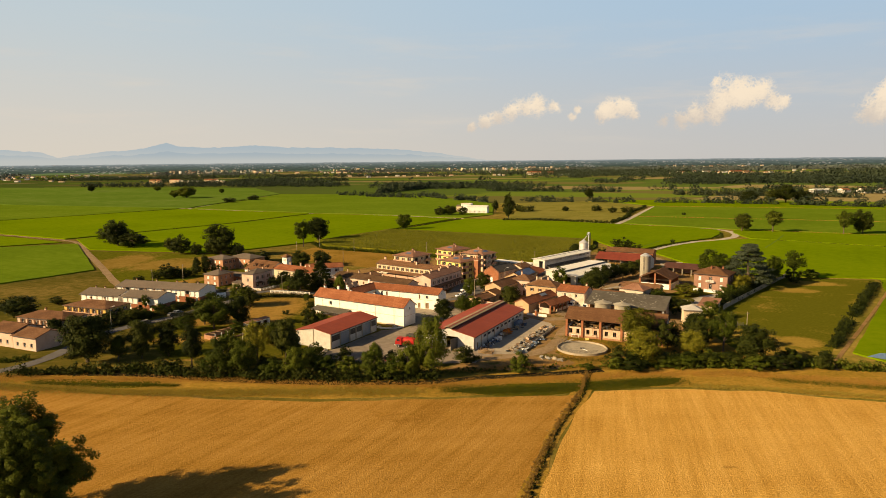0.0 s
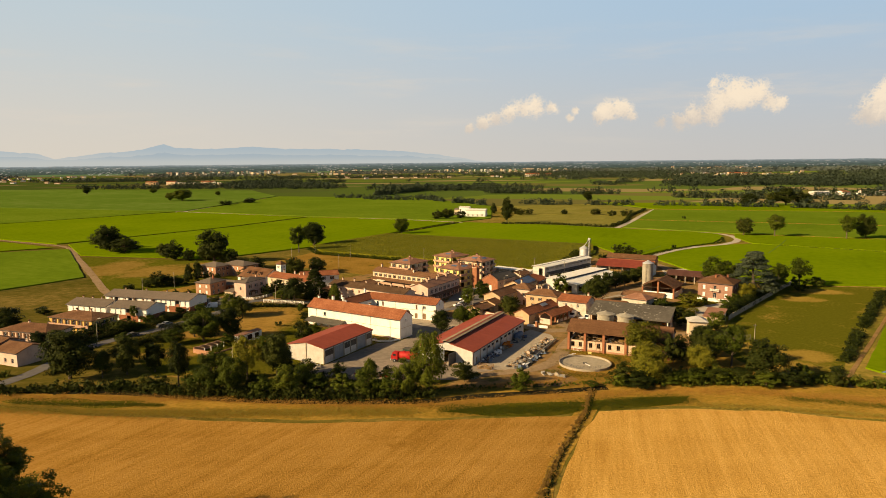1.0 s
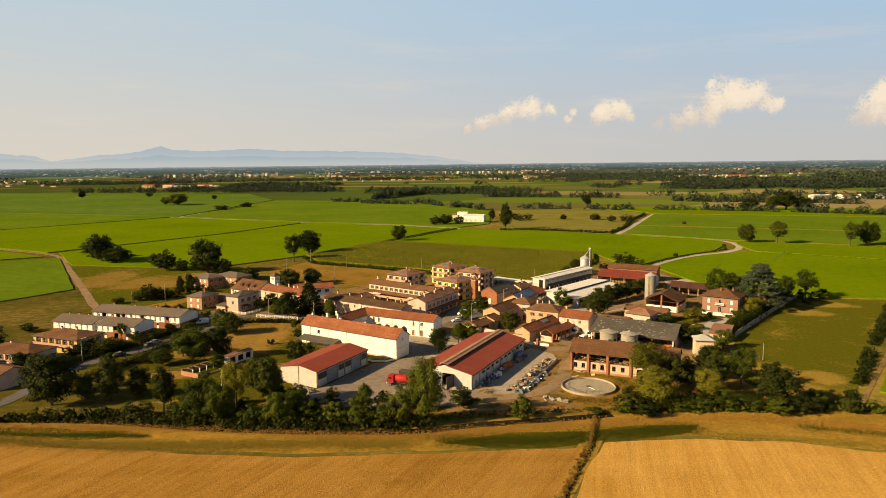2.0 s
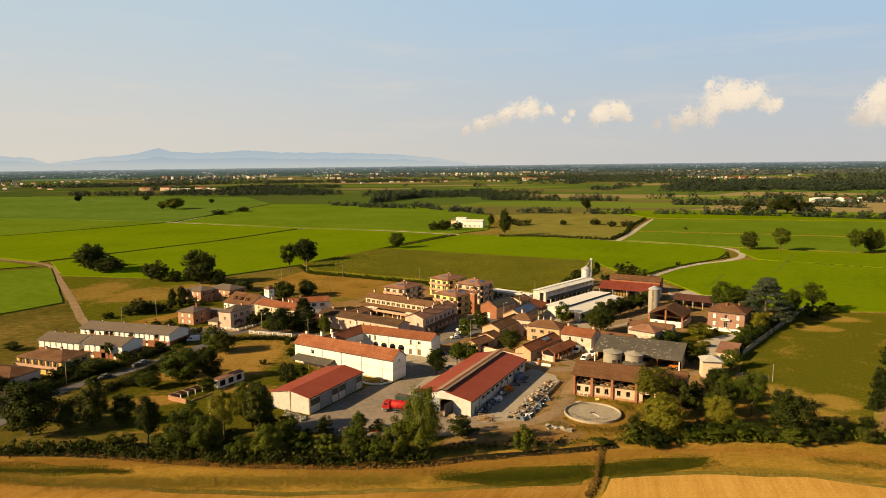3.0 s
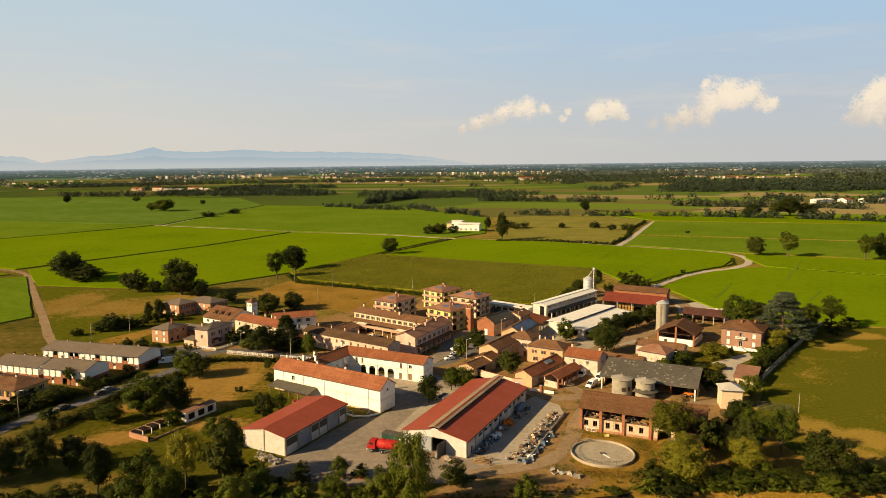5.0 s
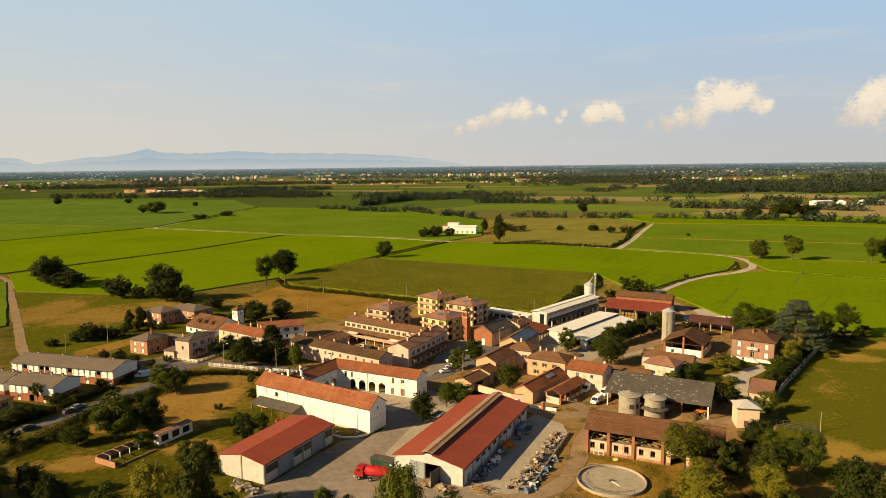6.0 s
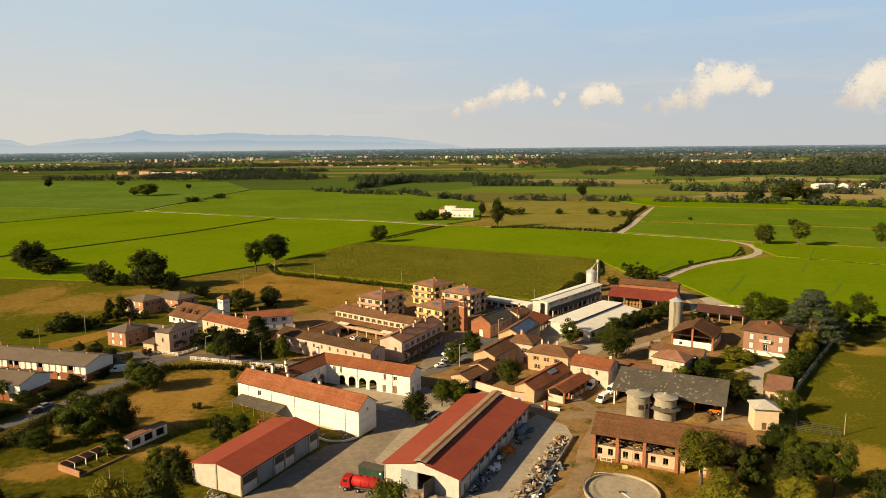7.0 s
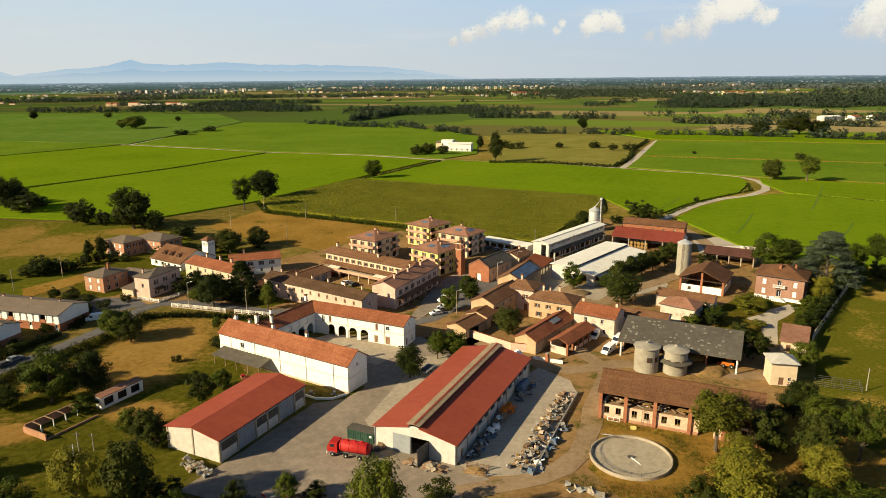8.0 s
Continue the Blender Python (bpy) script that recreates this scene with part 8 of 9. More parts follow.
tufts("verge_grass", [(-180, 206), (-122, 196), (-97, 196), (-64, 196), (-32, 192.6), (-10, 192), (6, 195), (34, 200), (57, 204), (82, 204), (109, 198), (180, 181)], 6.0, 13000, 0.7, REED, "tall brown dry grass of the verge", 8)
tufts("yellow_verge_grass", [(-180, 196), (-108, 187.5), (-99, 186.5), (-80, 185), (-60, 185.5), (-31, 187), (-10, 187)], 6.0, 12000, 0.75, GOLD, "tall yellow grass beside the stubble", 8)
tufts("yellow_verge_grass", [(64, 193), (84, 191), (110, 185), (170, 170)], 3.5, 4000, 0.6, GOLD, "tall yellow grass beside the stubble", 8)
tufts("verge_weeds", [(-3, 189.5), (8, 188.5), (21, 189), (33, 192.5), (46, 194.5), (62, 198)], 7.0, 9000, 0.55, WEED, "green weeds in the verge", 5)
tufts("verge_weeds", [(-117, 192.5), (-101, 191), (-90, 191.5), (-76, 191)], 2.4, 2600, 0.6, WEED, "green weeds in the verge", 5)
tufts("verge_weeds", [(88, 199), (112, 193), (160, 180)], 4.0, 3000, 0.5, WEED, "green weeds in the verge", 5)
tufts("yard_edge_grass", [(-6, 207), (6, 206), (16, 210), (30, 212), (34, 220), (50, 216), (62, 236)], 4.0, 3000, 0.45, REED, "dry grass and weeds at the yard edge", 5)
tufts("tank_weeds", [(28, 222), (33, 219), (46, 217), (56, 222), (52, 238)], 5.0, 2600, 0.35, WEED, "green weeds round the slurry tank", 5)
tufts("barn_weeds", [(36, 246), (46, 241), (56, 237)], 4.0, 1300, 0.35, GOLD, "dry weeds before the brick barn", 5)
strip("field_hedge", [(-58, 610), (-30, 664), (4, 730)], 1.8, 3.0, 0.9, LEAF, "low green bank between rice fields", "hedge", 0.5, 2, per=12)
strip("field_bank", [(-285, 574), (-223, 679), (-170, 807)], 1.0, 1.6, 0.9, LEAF_DARK, "dark grassy ditch bank", "hedge", 0.5, 1, per=12)
strip("field_bank", [(-428, 774), (-376, 860)], 1.0, 1.6, 1.0, LEAF_DARK, "dark grassy ditch bank", "hedge", 0.5, 1, per=12)
strip("field_bank", [(-347, 985), (-335, 1060), (-328, 1123)], 1.6, 2.0, 1.2, LEAF_DARK, "dark grassy ditch bank", "hedge", 0.6, 1, per=12)
strip("field_hedge", [(128, 478), (156, 512), (186, 540), (212, 560), (222, 590)], 1.2, 2.0, 0.8, LEAF, "green bank beside the gravel road", "hedge", 0.4, 1, per=12)
strip("field_hedge", [(-107, 516), (-95, 487), (-56, 467), (-19, 448), (14, 427), (46, 406), (70, 440), (97, 494)], 2.4, 3.2, 0.5, LEAF, "weedy dark margin of the maize field", "hedge", 0.26, 3, per=22)
strip("field_hedge", [(46, 714), (100, 712), (150, 684), (180, 744), (206, 826), (250, 926)], 3.2, 3.0, 1.2, LEAF_DARK, "dark hedge round the brown plot", "hedge", 0.6, 2, per=12)
strip("field_bank", [(234, 548), (330, 478), (440, 400)], 0.9, 1.6, 1.0, LEAF, "low bank between paddies", "hedge", 0.4, 1, per=10)
strip("field_bank", [(246, 620), (400, 556), (700, 424)], 0.9, 1.8, 1.0, REED, "tan bank between paddies", "hedge", 0.4, 1, per=10)
strip("field_bank", [(198, 768), (400, 704), (764, 562)], 1.0, 2.2, 1.0, REED, "tan bank between paddies", "hedge", 0.5, 1, per=10)
strip("field_bank", [(266, 938), (510, 884), (904, 744)], 1.0, 2.2, 1.2, REED, "tan bank between paddies", "hedge", 0.5, 1, per=10)



def crop(name, x0, x1, y0, y1, n, h, size, mat, label, inside):
    """Upright crop plants, thick on the plot, as one mass."""
    x, y = rng.uniform(x0, x1, n * 2), rng.uniform(y0, y1, n * 2)
    keep = np.array([inside(a, b) for a, b in zip(x, y)])
    x, y = x[keep][:n], y[keep][:n]
    k = len(x)
    v, f = leaf_cloud(np.stack([x, y, np.full(k, h) + rng.normal(size=k) * 0.15], 1), np.full(k, 0.55), 2, size, 0.6)
    return whole(name, leaf_mesh(name, v, f, mat), mat, label, "crop", kind="stuff")


def in_plot(pts):
    def test(x, y):
        hit = False
        for (ax, ay), (bx, by) in zip(pts, pts[1:] + pts[:1]):
            if (ay > y) != (by > y) and x < (bx - ax) * (y - ay) / (by - ay) + ax:
                hit = not hit
        return hit
    return test


crop("maize_plants", -107, 103, 408, 609, 46000, 2.3, 0.3, CORN, "tasselled maize plants", in_plot([(-105, 518), (-59, 606), (101, 530), (94, 494), (47, 411), (-19, 452), (-91, 490)]))

# tree rows and woods of the plain
FAR_ROWS = [((-219, 1248), (-74, 1180), 8), ((-160, 1190), (-60, 1150), 7), ((4, 1095), (48, 1016), 10), ((98, 1062), (170, 1031), 9), ((-68, 1216), (4, 1064), 9), ((190, 1030), (352, 1008), 9), ((352, 1008), (468, 963), 11), ((468, 963), (560, 905), 12), ((560, 905), (700, 850), 12), ((-154, 1320), (-56, 1611), 14), ((-56, 1611), (160, 1500), 12), ((60, 1420), (330, 1380), 13), ((390, 1250), (620, 1180), 14), ((620, 1180), (760, 1090), 15)]
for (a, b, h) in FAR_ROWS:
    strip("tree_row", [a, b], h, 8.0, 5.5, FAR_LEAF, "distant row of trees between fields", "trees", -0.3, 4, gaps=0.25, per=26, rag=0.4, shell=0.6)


def woods(n, lo, hi, seed, mat, per, size):
    """Scattered woods, hedges and copses of the far plain in one mass."""
    r = np.random.default_rng(seed)
    cs, rs = [], []
    while len(cs) < n * 3:
        az = r.uniform(-0.72, 0.72)
        d = math.sqrt(r.uniform(lo * lo, hi * hi))
        x, y = d * math.sin(az), 60 + d * math.cos(az)
        q = noise.noise((x * 0.0011, y * 0.0022, 2.0)) + 0.5 * noise.noise((x * 0.006, y * 0.014, 5.0))
        east = max(0.0, min(1.0, (x / d + 0.05) * 2.2))
        if q < 0.36 - 0.36 * east - 0.00004 * (d - 1200):
            continue
        if x < -200 and y < 1650:
            continue
        h = r.uniform(7, 14) * (1 + 0.25 * east)
        s = 1 + (d - 1200) / 4000
        for k in range(3):
            cs.append((x + r.normal() * 4 * s, y + r.normal() * 4 * s, h * (0.3 + 0.22 * k) + land(x, y)))
            rs.append(h * r.uniform(0.28, 0.42) * s)
    v, f = leaf_cloud(cs, rs, per, size, 0.95, 0.35, 0.7)
    whole("distant_woods", leaf_mesh("distant_woods", v, f, mat), mat, "distant woods, copses and hedgerows of the plain", "woods", kind="stuff")


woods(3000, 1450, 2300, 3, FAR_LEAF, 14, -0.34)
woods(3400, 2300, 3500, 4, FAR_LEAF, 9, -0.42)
# the outermost ring wears the leaf colour with the most painted haze
woods(3600, 3400, 4800, 5, FAR_LEAF_HAZED, 6, -0.6)


# ---- far town, mountains ----
def far_town(n, lo, hi, seed, tall=1.0):
    r = random.Random(seed)
    for mat, rmat, share in ((PANEL_C, GREY_ROOF, 0.5), (CREAM, TILE_PINK, 0.5)):
        bm = bmesh.new()
        br = bmesh.new()
        for _ in range(int(n * share)):
            az = r.uniform(-0.62, 0.62)
            d = math.sqrt(r.uniform(lo * lo, hi * hi))
            x, y = d * math.sin(az), 60 + d * math.cos(az)
            if noise.noise((x * 0.0016, y * 0.0016, 9.0)) < 0.02:
                continue
            L, W, h = r.uniform(6, 20), r.uniform(6, 11), r.uniform(3.5, 7.5) * tall * (1.0 + max(0, d - 3000) / 4000)
            m = pose(x, y, land(x, y), 0, 0, r.uniform(-35, 35))
            box(bm, -L / 2, L / 2, -W / 2, W / 2, 0, h, m)
            vs = [br.verts.new(m @ Vector(p)) for p in ((-L / 2 - 0.5, -W / 2 - 0.6, h), (L / 2 + 0.5, -W / 2 - 0.6, h), (L / 2 + 0.5, W / 2 + 0.6, h), (-L / 2 - 0.5, W / 2 + 0.6, h), (-L / 2, 0, h + W * 0.22), (L / 2, 0, h + W * 0.22))]
            for f in ((0, 1, 5, 4), (2, 3, 4, 5), (3, 0, 4), (1, 2, 5), (3, 2, 1, 0)):
                br.faces.new([vs[i] for i in f])
        town = whole("distant_town", bm, mat, "pale houses of distant towns among trees", "town", kind="stuff")
        part("roofs", br, rmat, town)


far_town(620, 2700, 4850, 21)
far_town(420, 4400, 4880, 22, 1.9)


def backdrop():
    """The last miles of the plain and the mountains behind, standing far beyond everything."""
    # self-lit gradient: the air's haze is painted as colour that fades downwards
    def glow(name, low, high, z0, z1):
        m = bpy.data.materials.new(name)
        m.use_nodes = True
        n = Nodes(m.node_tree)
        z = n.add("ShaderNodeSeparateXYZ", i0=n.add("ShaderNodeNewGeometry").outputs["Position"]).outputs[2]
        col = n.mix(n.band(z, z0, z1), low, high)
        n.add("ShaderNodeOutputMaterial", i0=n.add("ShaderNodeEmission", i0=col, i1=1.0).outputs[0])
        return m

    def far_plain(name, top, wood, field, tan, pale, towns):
        """Woods above strips of fields, with the specks of far towns; haze is painted in, and all of it glows."""
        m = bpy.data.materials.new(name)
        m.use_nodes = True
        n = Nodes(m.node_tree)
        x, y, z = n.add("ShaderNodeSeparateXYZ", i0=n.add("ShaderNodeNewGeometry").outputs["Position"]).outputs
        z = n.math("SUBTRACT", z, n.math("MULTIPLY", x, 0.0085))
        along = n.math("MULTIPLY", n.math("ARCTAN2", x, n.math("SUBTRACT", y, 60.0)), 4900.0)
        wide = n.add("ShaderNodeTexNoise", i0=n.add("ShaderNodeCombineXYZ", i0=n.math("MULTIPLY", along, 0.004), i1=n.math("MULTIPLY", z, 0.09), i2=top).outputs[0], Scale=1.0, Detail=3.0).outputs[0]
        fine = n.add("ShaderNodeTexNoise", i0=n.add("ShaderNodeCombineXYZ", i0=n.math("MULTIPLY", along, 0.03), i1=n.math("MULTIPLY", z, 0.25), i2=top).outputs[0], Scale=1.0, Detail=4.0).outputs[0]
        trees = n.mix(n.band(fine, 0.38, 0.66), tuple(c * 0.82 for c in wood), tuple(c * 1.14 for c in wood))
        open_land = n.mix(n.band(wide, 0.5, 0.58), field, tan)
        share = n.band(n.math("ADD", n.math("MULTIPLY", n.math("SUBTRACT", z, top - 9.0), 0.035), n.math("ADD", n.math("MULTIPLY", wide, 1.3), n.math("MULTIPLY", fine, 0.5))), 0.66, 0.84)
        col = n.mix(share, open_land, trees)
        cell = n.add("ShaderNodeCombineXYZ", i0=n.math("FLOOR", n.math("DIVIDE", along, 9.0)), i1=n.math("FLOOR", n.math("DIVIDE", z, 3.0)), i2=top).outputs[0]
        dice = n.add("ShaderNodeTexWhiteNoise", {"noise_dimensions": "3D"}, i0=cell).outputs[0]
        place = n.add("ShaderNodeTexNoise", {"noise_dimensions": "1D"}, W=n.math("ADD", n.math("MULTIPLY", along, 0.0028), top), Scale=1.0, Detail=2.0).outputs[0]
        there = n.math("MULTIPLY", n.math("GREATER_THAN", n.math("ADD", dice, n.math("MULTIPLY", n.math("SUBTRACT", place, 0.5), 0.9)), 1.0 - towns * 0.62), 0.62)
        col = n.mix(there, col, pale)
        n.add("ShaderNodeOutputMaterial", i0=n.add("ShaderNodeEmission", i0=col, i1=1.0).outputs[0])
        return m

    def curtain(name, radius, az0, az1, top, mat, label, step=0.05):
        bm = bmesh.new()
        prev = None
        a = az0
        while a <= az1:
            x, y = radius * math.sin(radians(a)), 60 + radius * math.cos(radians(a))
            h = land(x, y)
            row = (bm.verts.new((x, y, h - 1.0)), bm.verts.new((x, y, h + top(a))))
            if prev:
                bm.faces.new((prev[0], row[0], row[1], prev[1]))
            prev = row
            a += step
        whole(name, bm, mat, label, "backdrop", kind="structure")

    crest = [(-46, 0.9), (-38, 0.95), (-34, 0.79), (-32, 0.68), (-30.8, 0.3), (-28.7, 0.55), (-27.6, 0.75), (-26.1, 0.8), (-24.7, 1.06), (-23.3, 1.42), (-22.1, 1.1), (-19.6, 1.08), (-16.6, 1.27), (-14.4, 1.1), (-11.7, 1.1), (-8, 1.05), (-4.3, 0.9), (-1.4, 0.6), (2.5, 0.0)]

    def ridge(a, low=1.0):
        e = float(np.interp(a, [c[0] for c in crest], [c[1] for c in crest])) * low + 0.07 * noise.noise((a * 0.9, low * 5, 0)) + 0.05 * noise.noise((a * 2.6, 3, low))
        return 66 + 4960 * math.tan(radians(max(0.0, e))) + max(0.0, -a) * 0.62

    # mountains glow in pale blue, haze painted in, untouched by the sun
    curtain("mountain_backdrop", 4960, -44, 4, ridge, glow("mountain_haze_glow", (0.30, 0.325, 0.345), (0.225, 0.285, 0.345), 60, 170), "pale blue mountains in the haze", 0.1)
    curtain("foothill_backdrop", 4955, -44, 3, lambda a: ridge(a, 0.55), glow("foothill_haze_glow", (0.285, 0.315, 0.335), (0.215, 0.27, 0.325), 58, 120), "hazy blue foothills", 0.1)
    # farther layers are paler and bluer: haze mixed into each emission colour
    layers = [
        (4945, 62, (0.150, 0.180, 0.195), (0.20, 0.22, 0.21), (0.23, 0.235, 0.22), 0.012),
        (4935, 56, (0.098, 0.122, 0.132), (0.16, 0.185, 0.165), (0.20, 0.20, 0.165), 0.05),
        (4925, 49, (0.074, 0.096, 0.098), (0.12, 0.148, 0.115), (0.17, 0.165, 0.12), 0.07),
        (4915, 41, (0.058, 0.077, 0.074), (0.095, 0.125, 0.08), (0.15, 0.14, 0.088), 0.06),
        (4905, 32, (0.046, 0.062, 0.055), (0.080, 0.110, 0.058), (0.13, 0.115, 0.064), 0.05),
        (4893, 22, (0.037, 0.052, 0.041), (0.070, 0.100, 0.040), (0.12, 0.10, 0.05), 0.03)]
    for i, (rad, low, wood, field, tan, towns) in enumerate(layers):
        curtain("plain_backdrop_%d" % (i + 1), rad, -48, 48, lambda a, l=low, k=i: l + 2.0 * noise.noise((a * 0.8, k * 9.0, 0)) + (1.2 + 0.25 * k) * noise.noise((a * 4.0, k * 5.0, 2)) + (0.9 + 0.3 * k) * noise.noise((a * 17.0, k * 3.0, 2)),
                far_plain("far_plain_haze_glow_%d" % (i + 1), low, wood, field, tan, (0.29, 0.27, 0.25), towns), "hazy woods, fields and towns of the far plain")


backdrop()


# ---- yard things ----
def wheel(ob, x, y, r, w=0.3):
    t = part("wheel", shared(("wheel", r, w), lambda: turned_x([(r * 0.55, -w / 2), (r * 0.92, -w / 2), (r, -w / 2 + 0.05), (r, w / 2 - 0.05), (r * 0.92, w / 2), (r * 0.55, w / 2)]), RUBBER), RUBBER, ob, m=pose(x, y, r))
    part("rim", shared(("rim", r, w), lambda: turned_x([(r * 0.2, -w / 2 - 0.02), (r * 0.54, -w / 2 + 0.02), (r * 0.54, w / 2 - 0.02), (r * 0.2, w / 2 + 0.02)]), GALV), GALV, t)


def turned_x(profile, sides=16):
    bm = lathe(bmesh.new(), profile, sides)
    bmesh.ops.rotate(bm, verts=bm.verts, cent=(0, 0, 0), matrix=Matrix.Rotation(radians(90), 3, "X"))
    return bm


def tanker():
    ob = thing("tanker_truck", "red tanker truck parked in the yard", "truck", -15.6, 230.9, 0.06, -17)
    L = 9.0
    part("chassis", boxes((-4.4, 4.4, -0.45, 0.45, 0.75, 1.0)), IRON, ob)
    bm = lathe(bmesh.new(), [(0.3, 0), (1.05, 0.12), (1.2, 0.35), (1.2, 6.0), (1.05, 6.25), (0.3, 6.35)], 20)
    bmesh.ops.rotate(bm, verts=bm.verts, cent=(0, 0, 0), matrix=Matrix.Rotation(radians(90), 3, "Y"))
    t = part("tank", bm, RED_PAINT, ob, "glossy red tank", pose(-1.95, 0, 2.25), True)
    for x in (0.4, 2.2, 4.1, 5.9):
        part("band", shared(("tank_band",), lambda: turned_band(), RED_PAINT), RED_PAINT, t, m=pose(x, 0, 0))
    part("walkway", boxes((0.6, 5.8, -0.3, 0.3, 1.18, 1.26)), RED_PAINT, t)
    for x in (1.6, 3.2, 4.8):
        part("hatch", lathe(bmesh.new(), [(0.3, 1.26), (0.3, 1.45), (0.1, 1.5)], 12, x, 0), RED_PAINT, t)
    bm = bmesh.new()
    prism(bm, [(-4.4, 1.0), (-2.2, 1.0), (-2.2, 3.0), (-3.9, 3.0), (-4.4, 2.1)], -1.2, 1.2, axis="y")
    cab = part("cab", bm, RED_PAINT, ob, "red truck cab")
    part("roof", boxes((-3.9, -2.2, -1.15, 1.15, 3.004, 3.2)), RED_PAINT, cab)
    part("windscreen", prism(bmesh.new(), [(-4.42, 2.15), (-3.95, 2.96), (-3.93, 2.9), (-4.38, 2.12)], -1.05, 1.05, axis="y"), GLASS, cab)
    for s in (-1, 1):
        part("side_window", boxes((-3.8, -2.8, s * 1.205 - 0.01, s * 1.205 + 0.01, 2.15, 2.8)), GLASS, cab)
        part("headlight", boxes((-4.46, -4.4, s * 0.85 - 0.2, s * 0.85 + 0.2, 1.05, 1.3)), FRAME, cab)
        part("mudguard", boxes((-3.9, -2.7, s * 1.15 - 0.1, s * 1.15 + 0.1, 1.0, 1.1)), BLUE_PAINT, cab)
    part("bumper", boxes((-4.6, -4.41, -1.2, 1.2, 0.6, 1.0)), WHITE_PAINT, cab)
    for x in (-3.3, -0.4, 2.6, 3.8):
        for s in (-1, 1):
            wheel(ob, x, s * 1.0, 0.5, 0.35)
    return ob


def turned_band():
    bm = lathe(bmesh.new(), [(1.21, 0), (1.26, 0.02), (1.26, 0.1), (1.21, 0.12)], 20)
    bmesh.ops.rotate(bm, verts=bm.verts, cent=(0, 0, 0), matrix=Matrix.Rotation(radians(90), 3, "Y"))
    return bm


def container():
    ob = thing("skip_container", "dark green steel container beside the barn", "container", -13.6, 237.6, 0.06, -25)
    part("body", boxes((-3.2, 3.2, -1.2, 1.2, 0.2, 2.4)), GREEN_PAINT, ob)
    for i in range(15):
        part("rib", shared(("skip_rib",), lambda: boxes((-0.1, 0.1, -1.26, -1.203, 0.3, 2.3)), GREEN_PAINT), GREEN_PAINT, ob, m=pose(-3.0 + i * 0.43, 0, 0))
    part("cover", boxes((-3.3, 3.3, -1.3, 1.3, 2.404, 2.5)), FIBRE, ob)
    part("sign", boxes((2.3, 2.8, -1.3, -1.264, 1.4, 1.9)), FRAME, ob, "white square sticker")


def van(x, y, ang, mat, label):
    ob = thing("van", label, "van", x, y, 0.05, ang, "vans before the farmhouse")
    bm = bmesh.new()
    prism(bm, [(-2.6, 0.45), (2.55, 0.45), (2.7, 0.6), (2.65, 1.05), (1.95, 1.3), (1.25, 2.15), (1.0, 2.35), (-2.5, 2.4), (-2.65, 2.2)], -0.98, 0.98, axis="y")
    bmesh.ops.bevel(bm, geom=[e for e in bm.edges], offset=0.06, segments=2, affect="EDGES")
    b = part("body", bm, mat, ob)
    part("windscreen", prism(bmesh.new(), [(1.97, 1.36), (1.3, 2.14), (1.27, 2.1), (1.93, 1.33)], -0.85, 0.85, axis="y"), GLASS, b)
    for s in (-1, 1):
        part("side_window", boxes((0.4, 1.35, s * 0.99 - 0.012, s * 0.99 + 0.012, 1.4, 1.95)), GLASS, b)
        part("headlight", boxes((2.5, 2.69, s * 0.75 - 0.14, s * 0.75 + 0.14, 0.85, 1.02)), FRAME, b)
        for wx in (-1.6, 1.7):
            wheel(ob, wx, s * 0.88, 0.34, 0.22)
    return ob


def car(x, y, ang, mat, label, group="cars parked by the terrace"):
    ob = thing("car", label, "car", x, y, 0.1, ang, group)
    bm = bmesh.new()
    prism(bm, [(-2.05, 0.3), (2.05, 0.3), (2.1, 0.62), (1.95, 0.82), (1.0, 0.95), (0.35, 1.42), (-1.2, 1.45), (-1.95, 0.98), (-2.1, 0.7)], -0.86, 0.86, axis="y")
    bmesh.ops.bevel(bm, geom=[e for e in bm.edges], offset=0.07, segments=2, affect="EDGES")
    b = part("body", bm, mat, ob)
    part("windscreen", prism(bmesh.new(), [(0.98, 0.99), (0.4, 1.41), (0.38, 1.37), (0.93, 0.97)], -0.72, 0.72, axis="y"), GLASS, b)
    part("rear_window", prism(bmesh.new(), [(-1.86, 1.05), (-1.3, 1.44), (-1.27, 1.4), (-1.8, 1.02)], -0.7, 0.7, axis="y"), GLASS, b)
    for s in (-1, 1):
        part("side_window", boxes((-1.3, 0.35, s * 0.868 - 0.01, s * 0.868 + 0.01, 1.0, 1.32)), GLASS, b)
        for wx in (-1.3, 1.3):
            wheel(ob, wx, s * 0.78, 0.31, 0.2)
    return ob


tanker(); container()
van(-106.3, 311.0, 200, WHITE_PAINT, "white van parked before the white terrace")
van(49.4, 283.6, 231, WHITE_PAINT, "white delivery van in the dusty yard")
van(53.9, 290.8, 231, WHITE_PAINT, "white delivery van by the farmhouse")
van(48.3, 295.0, 243, WHITE_PAINT, "white van with dark front beside the brick shed")
car(1.4, 315.6, 205, WHITE_PAINT, "white estate car by the kerb")
car(2.8, 318.8, 205, GREY_PAINT, "dark grey car by the kerb")
car(3.8, 321.6, 205, WHITE_PAINT, "white small car by the kerb")
car(14.5, 333.5, 205, IRON, "dark car under a street tree")
van(4.6, 328.6, 205, WHITE_PAINT, "white van at the kerb")
car(-112.4, 279.6, 60, GREY_PAINT, "silver grey car parked by the hedge", "cars in the western street")
car(-113.0, 276.0, 60, IRON, "dark car parked by the hedge", "cars in the western street")
car(-117.9, 262.6, 70, IRON, "dark car on the street", "cars in the western street")
car(-32.0, 349.5, 54, WHITE_PAINT, "white car under the carport", "cars in the terrace court")
